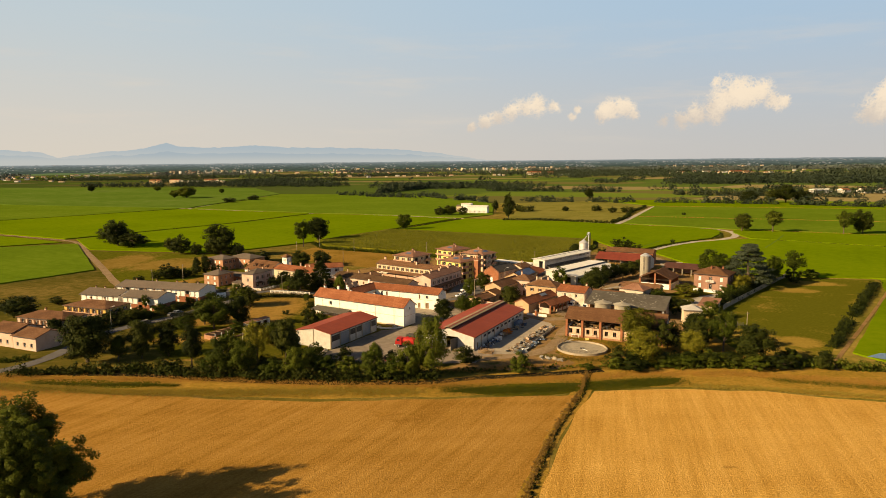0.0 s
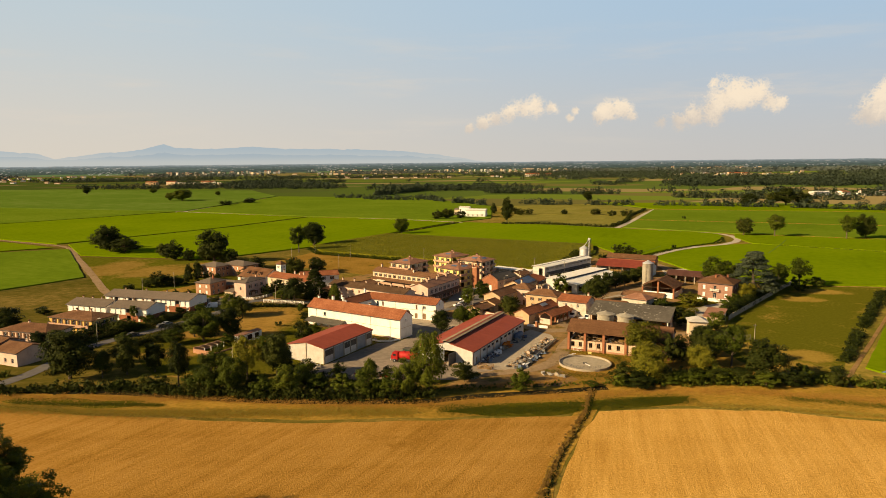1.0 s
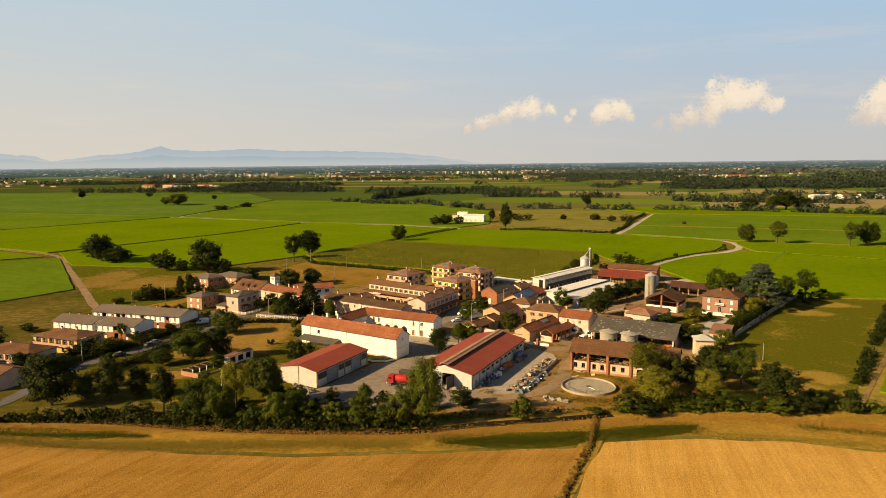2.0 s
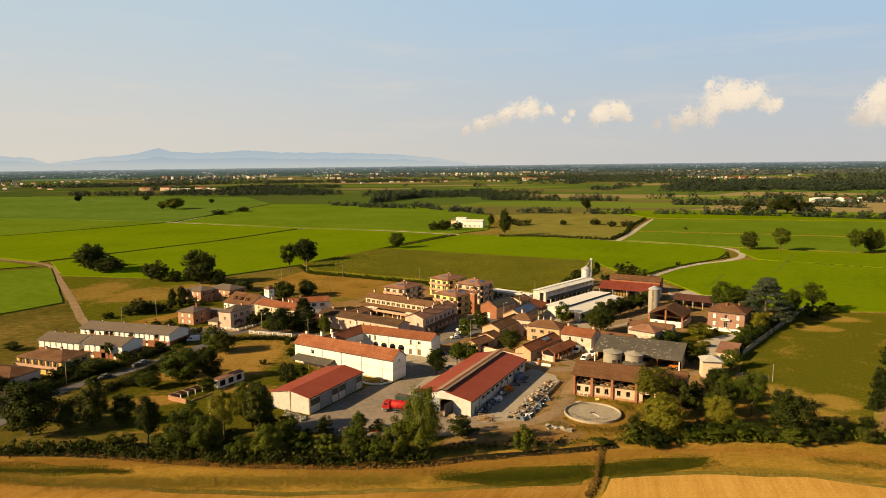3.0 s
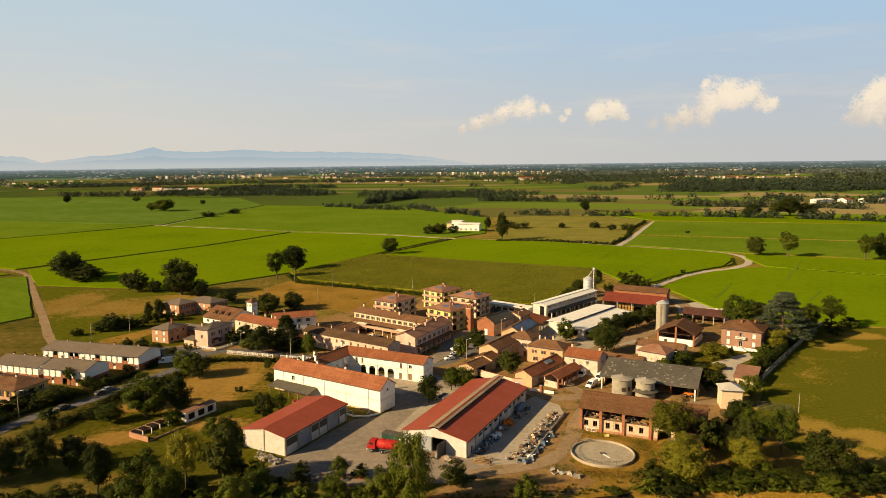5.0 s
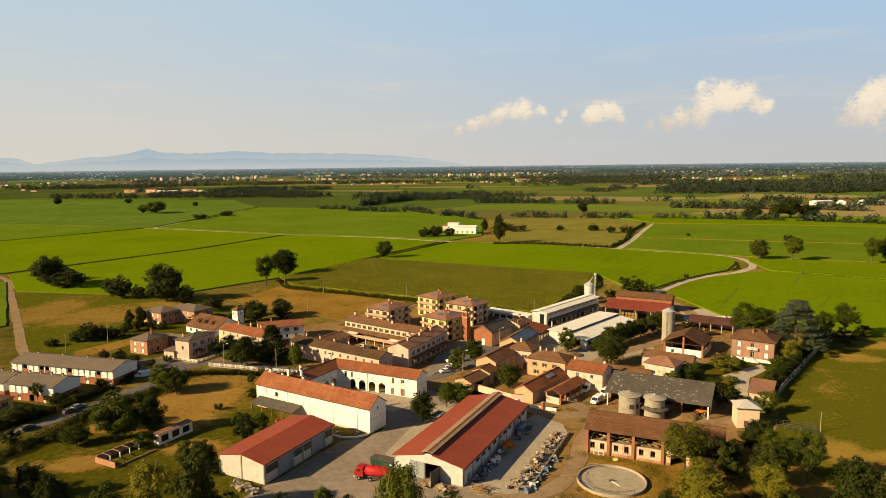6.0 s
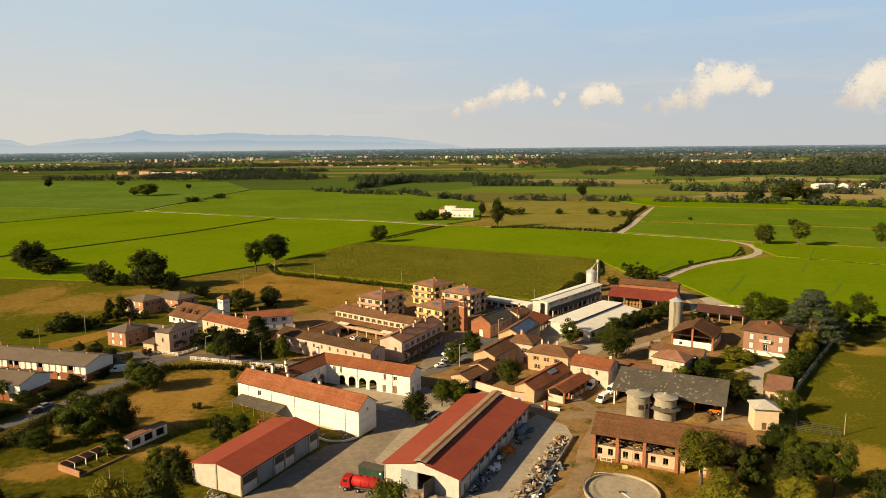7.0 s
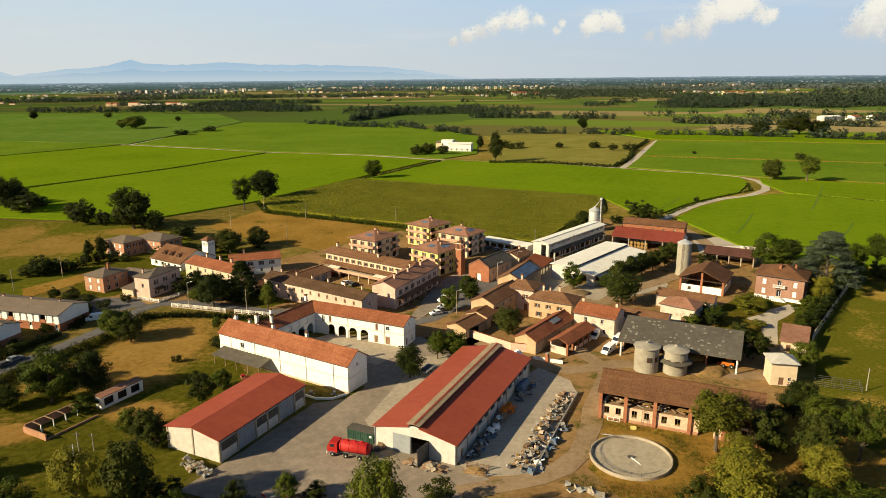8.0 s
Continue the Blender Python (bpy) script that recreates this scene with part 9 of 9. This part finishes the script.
car(-29.0, 347.4, 54, IRON, "dark car in the court", "cars in the terrace court")
van(-40.4, 359.2, 54, RED_PAINT, "red van under the terrace")
car(24.5, 402.0, 52, IRON, "dark car at the carport", "cars at the carport")
car(28.0, 399.6, 52, GREY_PAINT, "grey car at the carport", "cars at the carport")
car(31.6, 397.4, 52, WHITE_PAINT, "white car at the carport", "cars at the carport")


def slurry_tank():
    ob = thing("slurry_tank", "round sunken concrete tank with a dried crust", "tank", 41.0, 229.6, 0, 0)
    bm = bmesh.new()
    n, r0, r1, h = 64, 7.8, 8.1, 0.75
    rings = [[bm.verts.new((r * math.cos(i * math.tau / n), r * math.sin(i * math.tau / n), z)) for i in range(n)] for r, z in ((r1, -0.1), (r1, h), (r0, h), (r0, 0.05))]
    for a, b in zip(rings, rings[1:]):
        for i in range(n):
            bm.faces.new((a[i], a[(i + 1) % n], b[(i + 1) % n], b[i]))
    part("rim_wall", bm, CONCRETE, ob)
    part("crust", lathe(bmesh.new(), [(7.82, 0.05), (7.82, 0.25)], 64), CRUST, ob, "pale cracked crust")
    part("mixer", boxes((-0.6, 0.6, -0.2, 0.2, 0.26, 0.6)), IRON, ob)
    part("mixer_arm", boxes((-0.12, 0.12, -3.0, -0.2, 0.26, 0.36)), FRAME, ob, m=pose(0, 0, 0, 0, 0, 25))
    for k in range(3):
        bm = bmesh.new()
        for i in range(40):
            a0, a1 = radians(120 + i * 4.5), radians(124.5 + i * 4.5)
            rr = 8.0 - k * 0.35
            beam(bm, (rr * math.cos(a0), rr * math.sin(a0), 1.75 - k * 0.35), (rr * math.cos(a1), rr * math.sin(a1), 1.75 - k * 0.35), 0.025, 4)
        part("rail", bm, IRON, ob)
    bm = bmesh.new()
    for i in range(0, 41, 3):
        a0 = radians(120 + i * 4.5)
        beam(bm, (7.95 * math.cos(a0), 7.95 * math.sin(a0), 0.74), (7.95 * math.cos(a0), 7.95 * math.sin(a0), 1.8), 0.03, 4)
    part("rail_posts", bm, IRON, ob)
    bm = bmesh.new()
    for s in (-0.4, 0.4):
        beam(bm, (-3.5 + s, 9.6, 0.1), (-2.2 + s, 5.8, 1.9), 0.05, 5)
    for k in range(8):
        t = k / 7
        beam(bm, (-3.9 + 1.3 * t, 9.6 - 3.8 * t, 0.1 + 1.8 * t), (-3.1 + 1.3 * t, 9.6 - 3.8 * t, 0.1 + 1.8 * t), 0.04, 4)
    part("ladder", bm, GALV, ob)


slurry_tank()


def lying_tank(x, y, ang):
    ob = thing("fuel_tank", "grey steel fuel tank lying on cradles by the barn", "tank", x, y, 0.07, ang)
    bm = lathe(bmesh.new(), [(0.35, -2.5), (0.95, -2.35), (1.05, -2.1), (1.05, 2.1), (0.95, 2.35), (0.35, 2.5)], 20)
    bmesh.ops.rotate(bm, verts=bm.verts, cent=(0, 0, 0), matrix=Matrix.Rotation(radians(90), 3, "Y"))
    part("shell", bm, BLUE_PAINT, ob, m=pose(0, 0, 1.45), smooth=True)
    for px in (-1.5, 1.5):
        part("cradle", boxes((px - 0.15, px + 0.15, -0.8, 0.8, 0, 0.75)), CONCRETE, ob)
    part("filler_cap", lathe(bmesh.new(), [(0.22, 2.45), (0.22, 2.7), (0.08, 2.75)], 12), IRON, ob)


def bulk_bag(x, y, ang):
    bm = bmesh.new()
    bmesh.ops.create_cube(bm, size=1.0)
    bmesh.ops.subdivide_edges(bm, edges=list(bm.edges), cuts=3, use_grid_fill=True)
    for v in bm.verts:
        k = 1.0 - 0.25 * (v.co.x ** 2 + v.co.y ** 2) + 0.12 * noise.noise(v.co * 3 + Vector((x, y, 0)))
        v.co = Vector((v.co.x * 1.5 * k, v.co.y * 1.5 * k, (v.co.z + 0.5) * 1.4 * k))
    whole("bulk_bag", bm, FRAME, "white woven bulk bag standing by the barn wall", "sack", pose(x, y, 0.07, 0, 0, ang), "white bulk bags", smooth=True)


def straw_pen(x, y, ang):
    ob = thing("straw_crate", "open timber crate of straw at the barn corner", "crate", x, y, 0.06, ang)
    for px in (-2.2, 0, 2.2):
        for py in (-1.2, 1.2):
            part("post", boxes((px - 0.07, px + 0.07, py - 0.07, py + 0.07, 0, 1.3)), WOOD, ob)
    for py in (-1.2, 1.2):
        for z in (0.2, 0.6, 1.0):
            part("rail", boxes((-2.3, 2.3, py - 0.12 if py < 0 else py + 0.075, py - 0.075 if py < 0 else py + 0.12, z, z + 0.16)), WOOD, ob)
    bm = bmesh.new()
    bmesh.ops.create_grid(bm, x_segments=12, y_segments=8, size=1.0)
    for v in bm.verts:
        edge = (1 - v.co.x ** 4) * (1 - v.co.y ** 4)
        v.co = Vector((v.co.x * 2.1, v.co.y * 1.1, 0.02 + edge * (0.75 + 0.3 * noise.noise(v.co * 2.5))))
    part("straw", bm, HAY, ob, "loose golden straw", smooth=True)


lying_tank(23.0, 260.3, 64)
bulk_bag(14.9, 241.1, 20)
bulk_bag(13.5, 239.6, 50)
straw_pen(9.6, 224.9, -18)


def gate_pier(x, y):
    ob = thing("gate_pier", "square red brick gate pier with a stone cap", "gate pier", x, y, 0, 52)
    part("shaft", boxes((-0.4, 0.4, -0.4, 0.4, 0, 2.4)), BRICK, ob)
    part("cap", boxes((-0.5, 0.5, -0.5, 0.5, 2.404, 2.55)), STONE, ob)


gate_pier(31.5, 277.6)


def rubble(name, label, x0, y0, x1, y1, n, size, mats, wide, high, seed, cat="rubble"):
    """A heap of blocks, boards and scrap along a line."""
    r = random.Random(seed)
    ob = thing(name, label, cat, (x0 + x1) / 2, (y0 + y1) / 2)
    a = Vector((x0, y0, 0))
    d = Vector((x1 - x0, y1 - y0, 0))
    side = Vector((-d.y, d.x, 0)).normalized()
    mid = a + d / 2
    for i in range(n):
        t = r.random()
        off = r.gauss(0, wide * 0.35)
        hump = high * max(0.15, 1 - abs(off) / wide) * (0.6 + 0.6 * noise.noise((t * 9, seed, 0)) + 0.2)
        p = a + d * t + side * off - mid
        kind = r.choice(("block", "board", "slab", "lump"))
        s = size * r.uniform(0.5, 1.4)
        dims = {"block": (s, s * 0.7, s * 0.5), "board": (s * 2.4, s * 0.25, s * 0.15), "slab": (s * 1.4, s, s * 0.2), "lump": (s * 0.8, s * 0.8, s * 0.7)}[kind]
        bm = bmesh.new()
        box(bm, -dims[0] / 2, dims[0] / 2, -dims[1] / 2, dims[1] / 2, -dims[2] / 2, dims[2] / 2)
        for v in bm.verts:
            v.co += Vector((r.uniform(-1, 1), r.uniform(-1, 1), r.uniform(-1, 1))) * s * (0.14 if kind in ("lump", "block") else 0.04)
        part({"block": "block", "board": "board", "slab": "slab", "lump": "stone"}[kind], bm, r.choice(mats), ob, m=pose(p.x, p.y, max(dims[2] * 0.5, r.uniform(0.1, 1.0) * hump), r.uniform(-25, 25), r.uniform(-25, 25), r.uniform(0, 180)))
    return ob


rubble("scrap_heap", "long heap of pale stone and building scrap along a low wall", 17.9, 225.2, 33.7, 258.7, 300, 0.72, [STONE, STONE, CONCRETE, STONE, DIRT, IRON, PALE_BRICK, WOOD, WOOD, STONE, RUBBER], 2.7, 1.7, 3)
rubble("scrap_heap", "rusty and dark scrap beside the low wall", 20.6, 224.0, 30.0, 243.0, 40, 1.1, [IRON, BLUE_PAINT, STONE, WHITE_PAINT], 0.8, 0.9, 4)
rubble("stone_pile", "grey pile of stones and beams beside the shed", -48.0, 228.5, -41.5, 224.0, 120, 0.66, [STONE, STONE, CONCRETE, WOOD, STONE], 1.8, 1.9, 5)
rubble("timber_pile", "stack of timber and stones before the barn", -4.0, 228.6, 3.5, 225.0, 34, 1.1, [WOOD, STONE, CONCRETE], 1.0, 0.7, 6)
rubble("junk_row", "clutter of boards, tubs and machines along the barn wall", 8.8, 229.6, 16.0, 245.0, 130, 0.85, [IRON, IRON, GREY_PAINT, WOOD, STONE, BLUE_PAINT, WHITE_PAINT, RUBBER], 1.0, 1.7, 7)
rubble("junk_row", "orange and grey machine parts against the barn wall", 16.5, 246.0, 19.0, 251.0, 30, 1.2, [ORANGE_PAINT, ORANGE_PAINT, IRON, WOOD], 0.8, 2.0, 8)
rubble("junk_row", "grey tubs and crates by the barn wall", 20.5, 254.0, 26.0, 264.0, 34, 1.1, [GREY_PAINT, IRON, BLUE_PAINT, CONCRETE], 1.2, 1.3, 9)
rubble("junk_row", "dark machine parts before the barn front", -13.0, 232.0, -8.5, 234.4, 24, 0.9, [IRON, IRON, WOOD], 0.8, 1.1, 10)
rubble("debris", "burnt boards and red scrap at the yard edge", -33.0, 215.0, -20.0, 217.0, 46, 1.0, [IRON, IRON, WOOD, RED_PAINT, STONE], 2.0, 0.8, 11)
rubble("debris", "pale stones and scrap in the rough grass", 26.0, 221.0, 33.0, 216.0, 26, 0.9, [STONE, CONCRETE], 1.5, 0.5, 12)
rubble("rubble_bank", "pale heaps of gravel and rubble behind the sheds", 126.0, 392.0, 146.0, 396.0, 60, 2.4, [STONE, CONCRETE, SOIL], 4.0, 1.6, 14)
rubble("junk_row", "junk and tarpaulins beside the open shed", 104.0, 346.0, 112.0, 352.0, 40, 1.2, [STONE, WHITE_PAINT, BLUE_PAINT, WOOD], 2.0, 1.2, 15)
rubble("junk_row", "pile of red and brown sacks under the canopy", -48.0, 268.5, -42.0, 265.5, 26, 0.9, [BRICK, WOOD, RED_PAINT], 0.9, 0.9, 16)


def low_wall(name, label, pts, h, t, mat, cap=None, cat="wall"):
    ob = thing(name, label, cat, *pts[0])
    for a, b in zip(pts, pts[1:]):
        d = Vector((b[0] - a[0], b[1] - a[1], 0))
        m = pose(a[0] - pts[0][0], a[1] - pts[0][1], 0, 0, 0, math.degrees(math.atan2(d.y, d.x)))
        part("section", boxes((0, d.length, -t / 2, t / 2, 0, h)), mat, ob, m=m)
        if cap:
            part("coping", boxes((0, d.length, -t / 2 - 0.06, t / 2 + 0.06, h + 0.003, h + 0.1)), cap, ob, m=m)
    return ob


low_wall("retaining_wall", "low concrete wall beside the scrap heap", [(20.4, 223.4), (36.2, 258.8)], 0.9, 0.25, STONE)
low_wall("court_wall", "long pink plastered court wall", [(6.0, 302.2), (14.0, 293.6), (22.8, 285.6), (27.6, 284.2)], 2.4, 0.35, PINK, TILE)
low_wall("kerb_wall", "low white kerb wall before the farm", [(28.0, 279.5), (35.5, 276.2)], 1.0, 0.3, WHITE)
low_wall("garden_wall", "long grey garden wall beside the meadow", [(110.0, 290.8), (113.0, 295.2), (138.5, 327.7), (168.0, 365.0), (174.0, 372.0)], 1.9, 0.25, CONCRETE)
low_wall("yard_kerb", "curved low white kerb before the white wing", [(-30.5, 258.5), (-27.0, 256.2), (-23.0, 256.0), (-19.8, 258.4)], 0.5, 0.3, WHITE)
low_wall("silage_wall", "pale concrete wall behind the sheds", [(122.0, 398.0), (136.0, 400.0), (150.0, 394.0)], 1.8, 0.3, WHITE)
rubble("gravel_bank", "patch of bare rubble below the white wing", -29.5, 260.0, -21.5, 258.2, 20, 0.6, [SOIL, STONE], 1.2, 0.3, 17)


def fence(label, pts, h, step, mat):
    ob = thing("fence", label, "fence", *pts[0])
    for a, b in zip(pts, pts[1:]):
        d = Vector((b[0] - a[0], b[1] - a[1], 0))
        m = pose(a[0] - pts[0][0], a[1] - pts[0][1], 0, 0, 0, math.degrees(math.atan2(d.y, d.x)))
        n = max(1, int(d.length / step))
        part("base", boxes((0, d.length, -0.12, 0.12, 0, 0.35)), CONCRETE, ob, m=m)
        for k in range(n + 1):
            part("post", shared(("fence_post", h, mat.name), lambda: boxes((-0.11, 0.11, -0.11, 0.11, 0, h)), mat), mat, ob, m=m @ pose(d.length * k / n, 0, 0))
        for z in (h * 0.45, h * 0.68, h * 0.9):
            part("rail", boxes((0, d.length, -0.04, 0.04, z, z + 0.13)), mat, ob, m=m)
    return ob


fence("white concrete fence along the street", [(-87.0, 324.0), (-67.4, 318.4)], 1.5, 2.2, WHITE)
fence("white concrete fence with gate gap", [(-64.0, 317.4), (-52.0, 314.4)], 1.5, 2.2, WHITE)
fence("white fence before the pink house", [(-101.5, 331.6), (-93.0, 328.4), (-89.0, 336.0), (-86.0, 344.0)], 1.3, 2.0, WHITE)
fence("pale metal fence before the lower houses", [(-136.0, 258.0), (-131.0, 243.0), (-131.5, 236.0)], 1.3, 2.5, GALV)


def pole(x, y, h, label, lamp=False, cat="pole", mat=None):
    ob = thing("street_lamp" if lamp else "utility_pole", label, "street lamp" if lamp else cat, x, y)
    bm = bmesh.new()
    limb(bm, [(0, 0, 0), (0, 0, h * 0.5), (0, 0, h)], 0.14, 0.08, 8)
    part("pole", bm, mat or CONCRETE, ob)
    if lamp:
        bm = bmesh.new()
        beam(bm, (0, 0, h - 0.1), (1.3, 0, h + 0.25), 0.04)
        part("arm", bm, GALV, ob)
        part("lamp_head", boxes((1.1, 1.8, -0.14, 0.14, h + 0.2, h + 0.34)), FRAME, ob)
    else:
        part("crossbar", boxes((-0.7, 0.7, -0.06, 0.06, h - 0.6, h - 0.48)), IRON, ob)
    return ob


for x, y, h, l in ((-103.4, 446.2, 10, False), (-67.8, 413.1, 10, False), (106.7, 259.6, 6, False), (-143, 360.5, 8, False), (-151, 342.6, 8, False), (-82, 326, 8, True), (-91.5, 300, 7, True), (-71.4, 233, 4.5, False), (-68.6, 233.5, 4, False), (-60.4, 318.6, 8, False), (43.7, 393.2, 11, False), (-127.6, 256, 8, True), (-70, 470, 9, False), (-98, 492, 9, False), (-20, 452, 9, False), (60, 392, 9, True), (33, 366, 8, True), (8, 316, 8, True), (24, 350, 8, True)):
    pole(x, y, h, "slender grey street lamp" if l else "tall grey utility pole", l)
pole(-70.2, 229.0, 4.0, "squat pale concrete pillar in the trees", False, "pole", WHITE)


def dome():
    ob = thing("feed_dome", "small white domed feed tank", "tank", 23.6, 278.1)
    part("shell", lathe(bmesh.new(), [(1.3, 0), (1.3, 1.9), (1.2, 2.5), (0.9, 3.0), (0.5, 3.3), (0.1, 3.4)], 20), WHITE_PAINT, ob, smooth=True)
    part("hatch", boxes((-0.3, 0.3, -1.36, -1.25, 0.5, 1.3)), GREY_PAINT, ob)


dome()


def tipper():
    ob = thing("trailer", "small white flatbed trailer beside the barn", "trailer", -0.6, 271.6, 0.09, 62)
    part("bed", boxes((-2.4, 2.4, -0.95, 0.95, 0.7, 0.85)), WHITE_PAINT, ob)
    for s in (-1, 1):
        part("side_board", boxes((-2.4, 2.4, s * 0.95 - 0.03, s * 0.95 + 0.03, 0.854, 1.35)), WHITE_PAINT, ob)
        wheel(ob, 0.3, s * 0.8, 0.34)
    part("load", boxes((-2.2, 2.2, -0.85, 0.85, 0.854, 1.2)), IRON, ob)
    bm = bmesh.new()
    beam(bm, (2.4, 0, 0.75), (3.8, 0, 0.5), 0.06)
    part("drawbar", bm, IRON, ob)


tipper()


def cage():
    ob = thing("livestock_pen", "light metal pen of posts and rails in the meadow", "pen", 101.0, 262.0, 0, -22)
    for i in range(6):
        for y in (-2.0, 2.0):
            part("post", shared(("pen_post",), lambda: boxes((-0.04, 0.04, -0.04, 0.04, 0, 1.6)), IRON), IRON, ob, m=pose(-5 + i * 2.0, y, 0))
    for y in (-2.0, 2.0):
        for z in (0.5, 1.0, 1.5):
            part("rail", shared(("pen_rail",), lambda: boxes((-5, 5, -0.03, 0.03, -0.03, 0.03)), IRON), IRON, ob, m=pose(0, y, z))
    for x in (-5, 5):
        for z in (0.5, 1.0, 1.5):
            part("rail", shared(("pen_end_rail",), lambda: boxes((-0.02, 0.02, -2, 2, -0.02, 0.02)), IRON), IRON, ob, m=pose(x, 0, z))


cage()


def bale(x, y, z, ang, kind="round"):
    bm = lathe(bmesh.new(), [(0.5, -0.6), (0.7, -0.58), (0.75, -0.5), (0.75, 0.5), (0.7, 0.58), (0.5, 0.6)], 16)
    bmesh.ops.rotate(bm, verts=bm.verts, cent=(0, 0, 0), matrix=Matrix.Rotation(radians(90), 3, "X"))
    return whole("hay_bale", shared(("hay_bale",), lambda: bm, HAY), HAY, "round straw bale stacked under a shed roof", "hay bale", pose(x, y, z + 0.74, 0, 0, ang), "stacked straw bales")


for i in range(5):
    for k in range(2):
        a = radians(-30)
        bale(89.0 + i * 1.6 * math.cos(a), 405.0 + i * 1.6 * math.sin(a), k * 1.5, -30)
for i in range(4):
    a = radians(-30)
    bale(114.0 + i * 1.6 * math.cos(a), 380.0 + i * 1.6 * math.sin(a), 0, -30)
    bale(66.0 + i * 1.7 * math.cos(a), 280.0 + i * 1.7 * math.sin(a), 0, -26)


def heap(x, y, r, h, mat, label, name="heap", seed=1):
    bm = bmesh.new()
    bmesh.ops.create_icosphere(bm, subdivisions=3, radius=1)
    for v in bm.verts:
        v.co = Vector((v.co.x * r, v.co.y * r, max(-0.05, v.co.z * h))) * (1 + 0.25 * noise.noise(v.co * 1.7 + Vector((seed, 0, 0))))
    whole(name, bm, mat, label, "heap", pose(x, y, 0.02), smooth=True)


heap(72.5, 272.0, 5.2, 1.2, DIRT, "brown earth heap before the open hall", "soil_mound", 2)
heap(71.0, 279.5, 4.0, 2.2, HAY, "tan grain heap under the hall", "grain_mound", 3)
heap(53.0, 337.5, 3.0, 0.9, SOIL, "low mound of soil at the barn", "soil_mound", 4)


def digger():
    ob = thing("loader", "small orange loader under the open hall", "loader", 78.5, 273.8, 0, 160)
    part("body", prism(bmesh.new(), [(-1.6, 0.6), (1.4, 0.6), (1.4, 1.3), (0.4, 1.5), (-1.6, 1.6)], -0.7, 0.7, axis="y"), ORANGE_PAINT, ob)
    part("cab", boxes((-0.9, 0.3, -0.65, 0.65, 1.604, 2.5)), GLASS, ob)
    part("roof", boxes((-1.0, 0.4, -0.72, 0.72, 2.504, 2.6)), ORANGE_PAINT, ob)
    part("bucket", prism(bmesh.new(), [(2.2, 0.2), (3.0, 0.2), (2.5, 0.5), (2.3, 0.9)], -0.9, 0.9, axis="y"), IRON, ob)
    part("arm", boxes((0.9, 2.4, -0.6, -0.45, 0.7, 0.9), (0.9, 2.4, 0.45, 0.6, 0.7, 0.9)), ORANGE_PAINT, ob)
    for x in (-1.0, 1.0):
        for s in (-1, 1):
            wheel(ob, x, s * 0.75, 0.55, 0.35)


digger()


def barn_front():
    """Odds and ends that lean and stand before the open hay barn."""
    base = pose(55.7, 244.9, 0, 0, 0, -23.5)
    at = base @ Vector((-6.9, -7.0, 0))
    ob = thing("ladder", "grey wooden ladder leaning on the hay barn", "ladder", at.x, at.y, 0, -23.5)
    for x in (-0.24, 0.24):
        bm = bmesh.new()
        beam(bm, (x, 0, 0.02), (x, 1.45, 4.3), 0.045, 6)
        part("rail", bm, WOOD, ob)
    for k in range(13):
        f = (k + 0.7) / 13.6
        part("rung", boxes((-0.2, 0.2, 1.45 * f - 0.02, 1.45 * f + 0.02, 4.3 * f - 0.02, 4.3 * f + 0.02)), WOOD, ob)
    at = base @ Vector((-13.2, -5.9, 0))
    ob = thing("bed_frame", "pale old frame leaning on the barn wall", "frame", at.x, at.y, 0, -23.5)
    part("rail", boxes((-1.3, 1.3, -0.05, 0.05, 0.95, 1.08), (-1.3, 1.3, -0.05, 0.05, 0.12, 0.24)), FRAME, ob)
    for x in (-1.3, 0.0, 1.3):
        part("post", boxes((x - 0.05, x + 0.05, -0.052, 0.052, 0, 1.08)), FRAME, ob)
    at = base @ Vector((-8.6, -7.6, 0))
    ob = thing("crate", "yellow plastic crate on the grass before the barn", "crate", at.x, at.y, 0, -10)
    part("base", boxes((-0.6, 0.6, -0.4, 0.4, 0, 0.06)), YELLOW, ob)
    part("side", boxes((-0.6, 0.6, -0.4, -0.35, 0.063, 0.6), (-0.6, 0.6, 0.35, 0.4, 0.063, 0.6), (-0.6, -0.55, -0.347, 0.347, 0.063, 0.6), (0.55, 0.6, -0.347, 0.347, 0.063, 0.6)), YELLOW, ob)


barn_front()
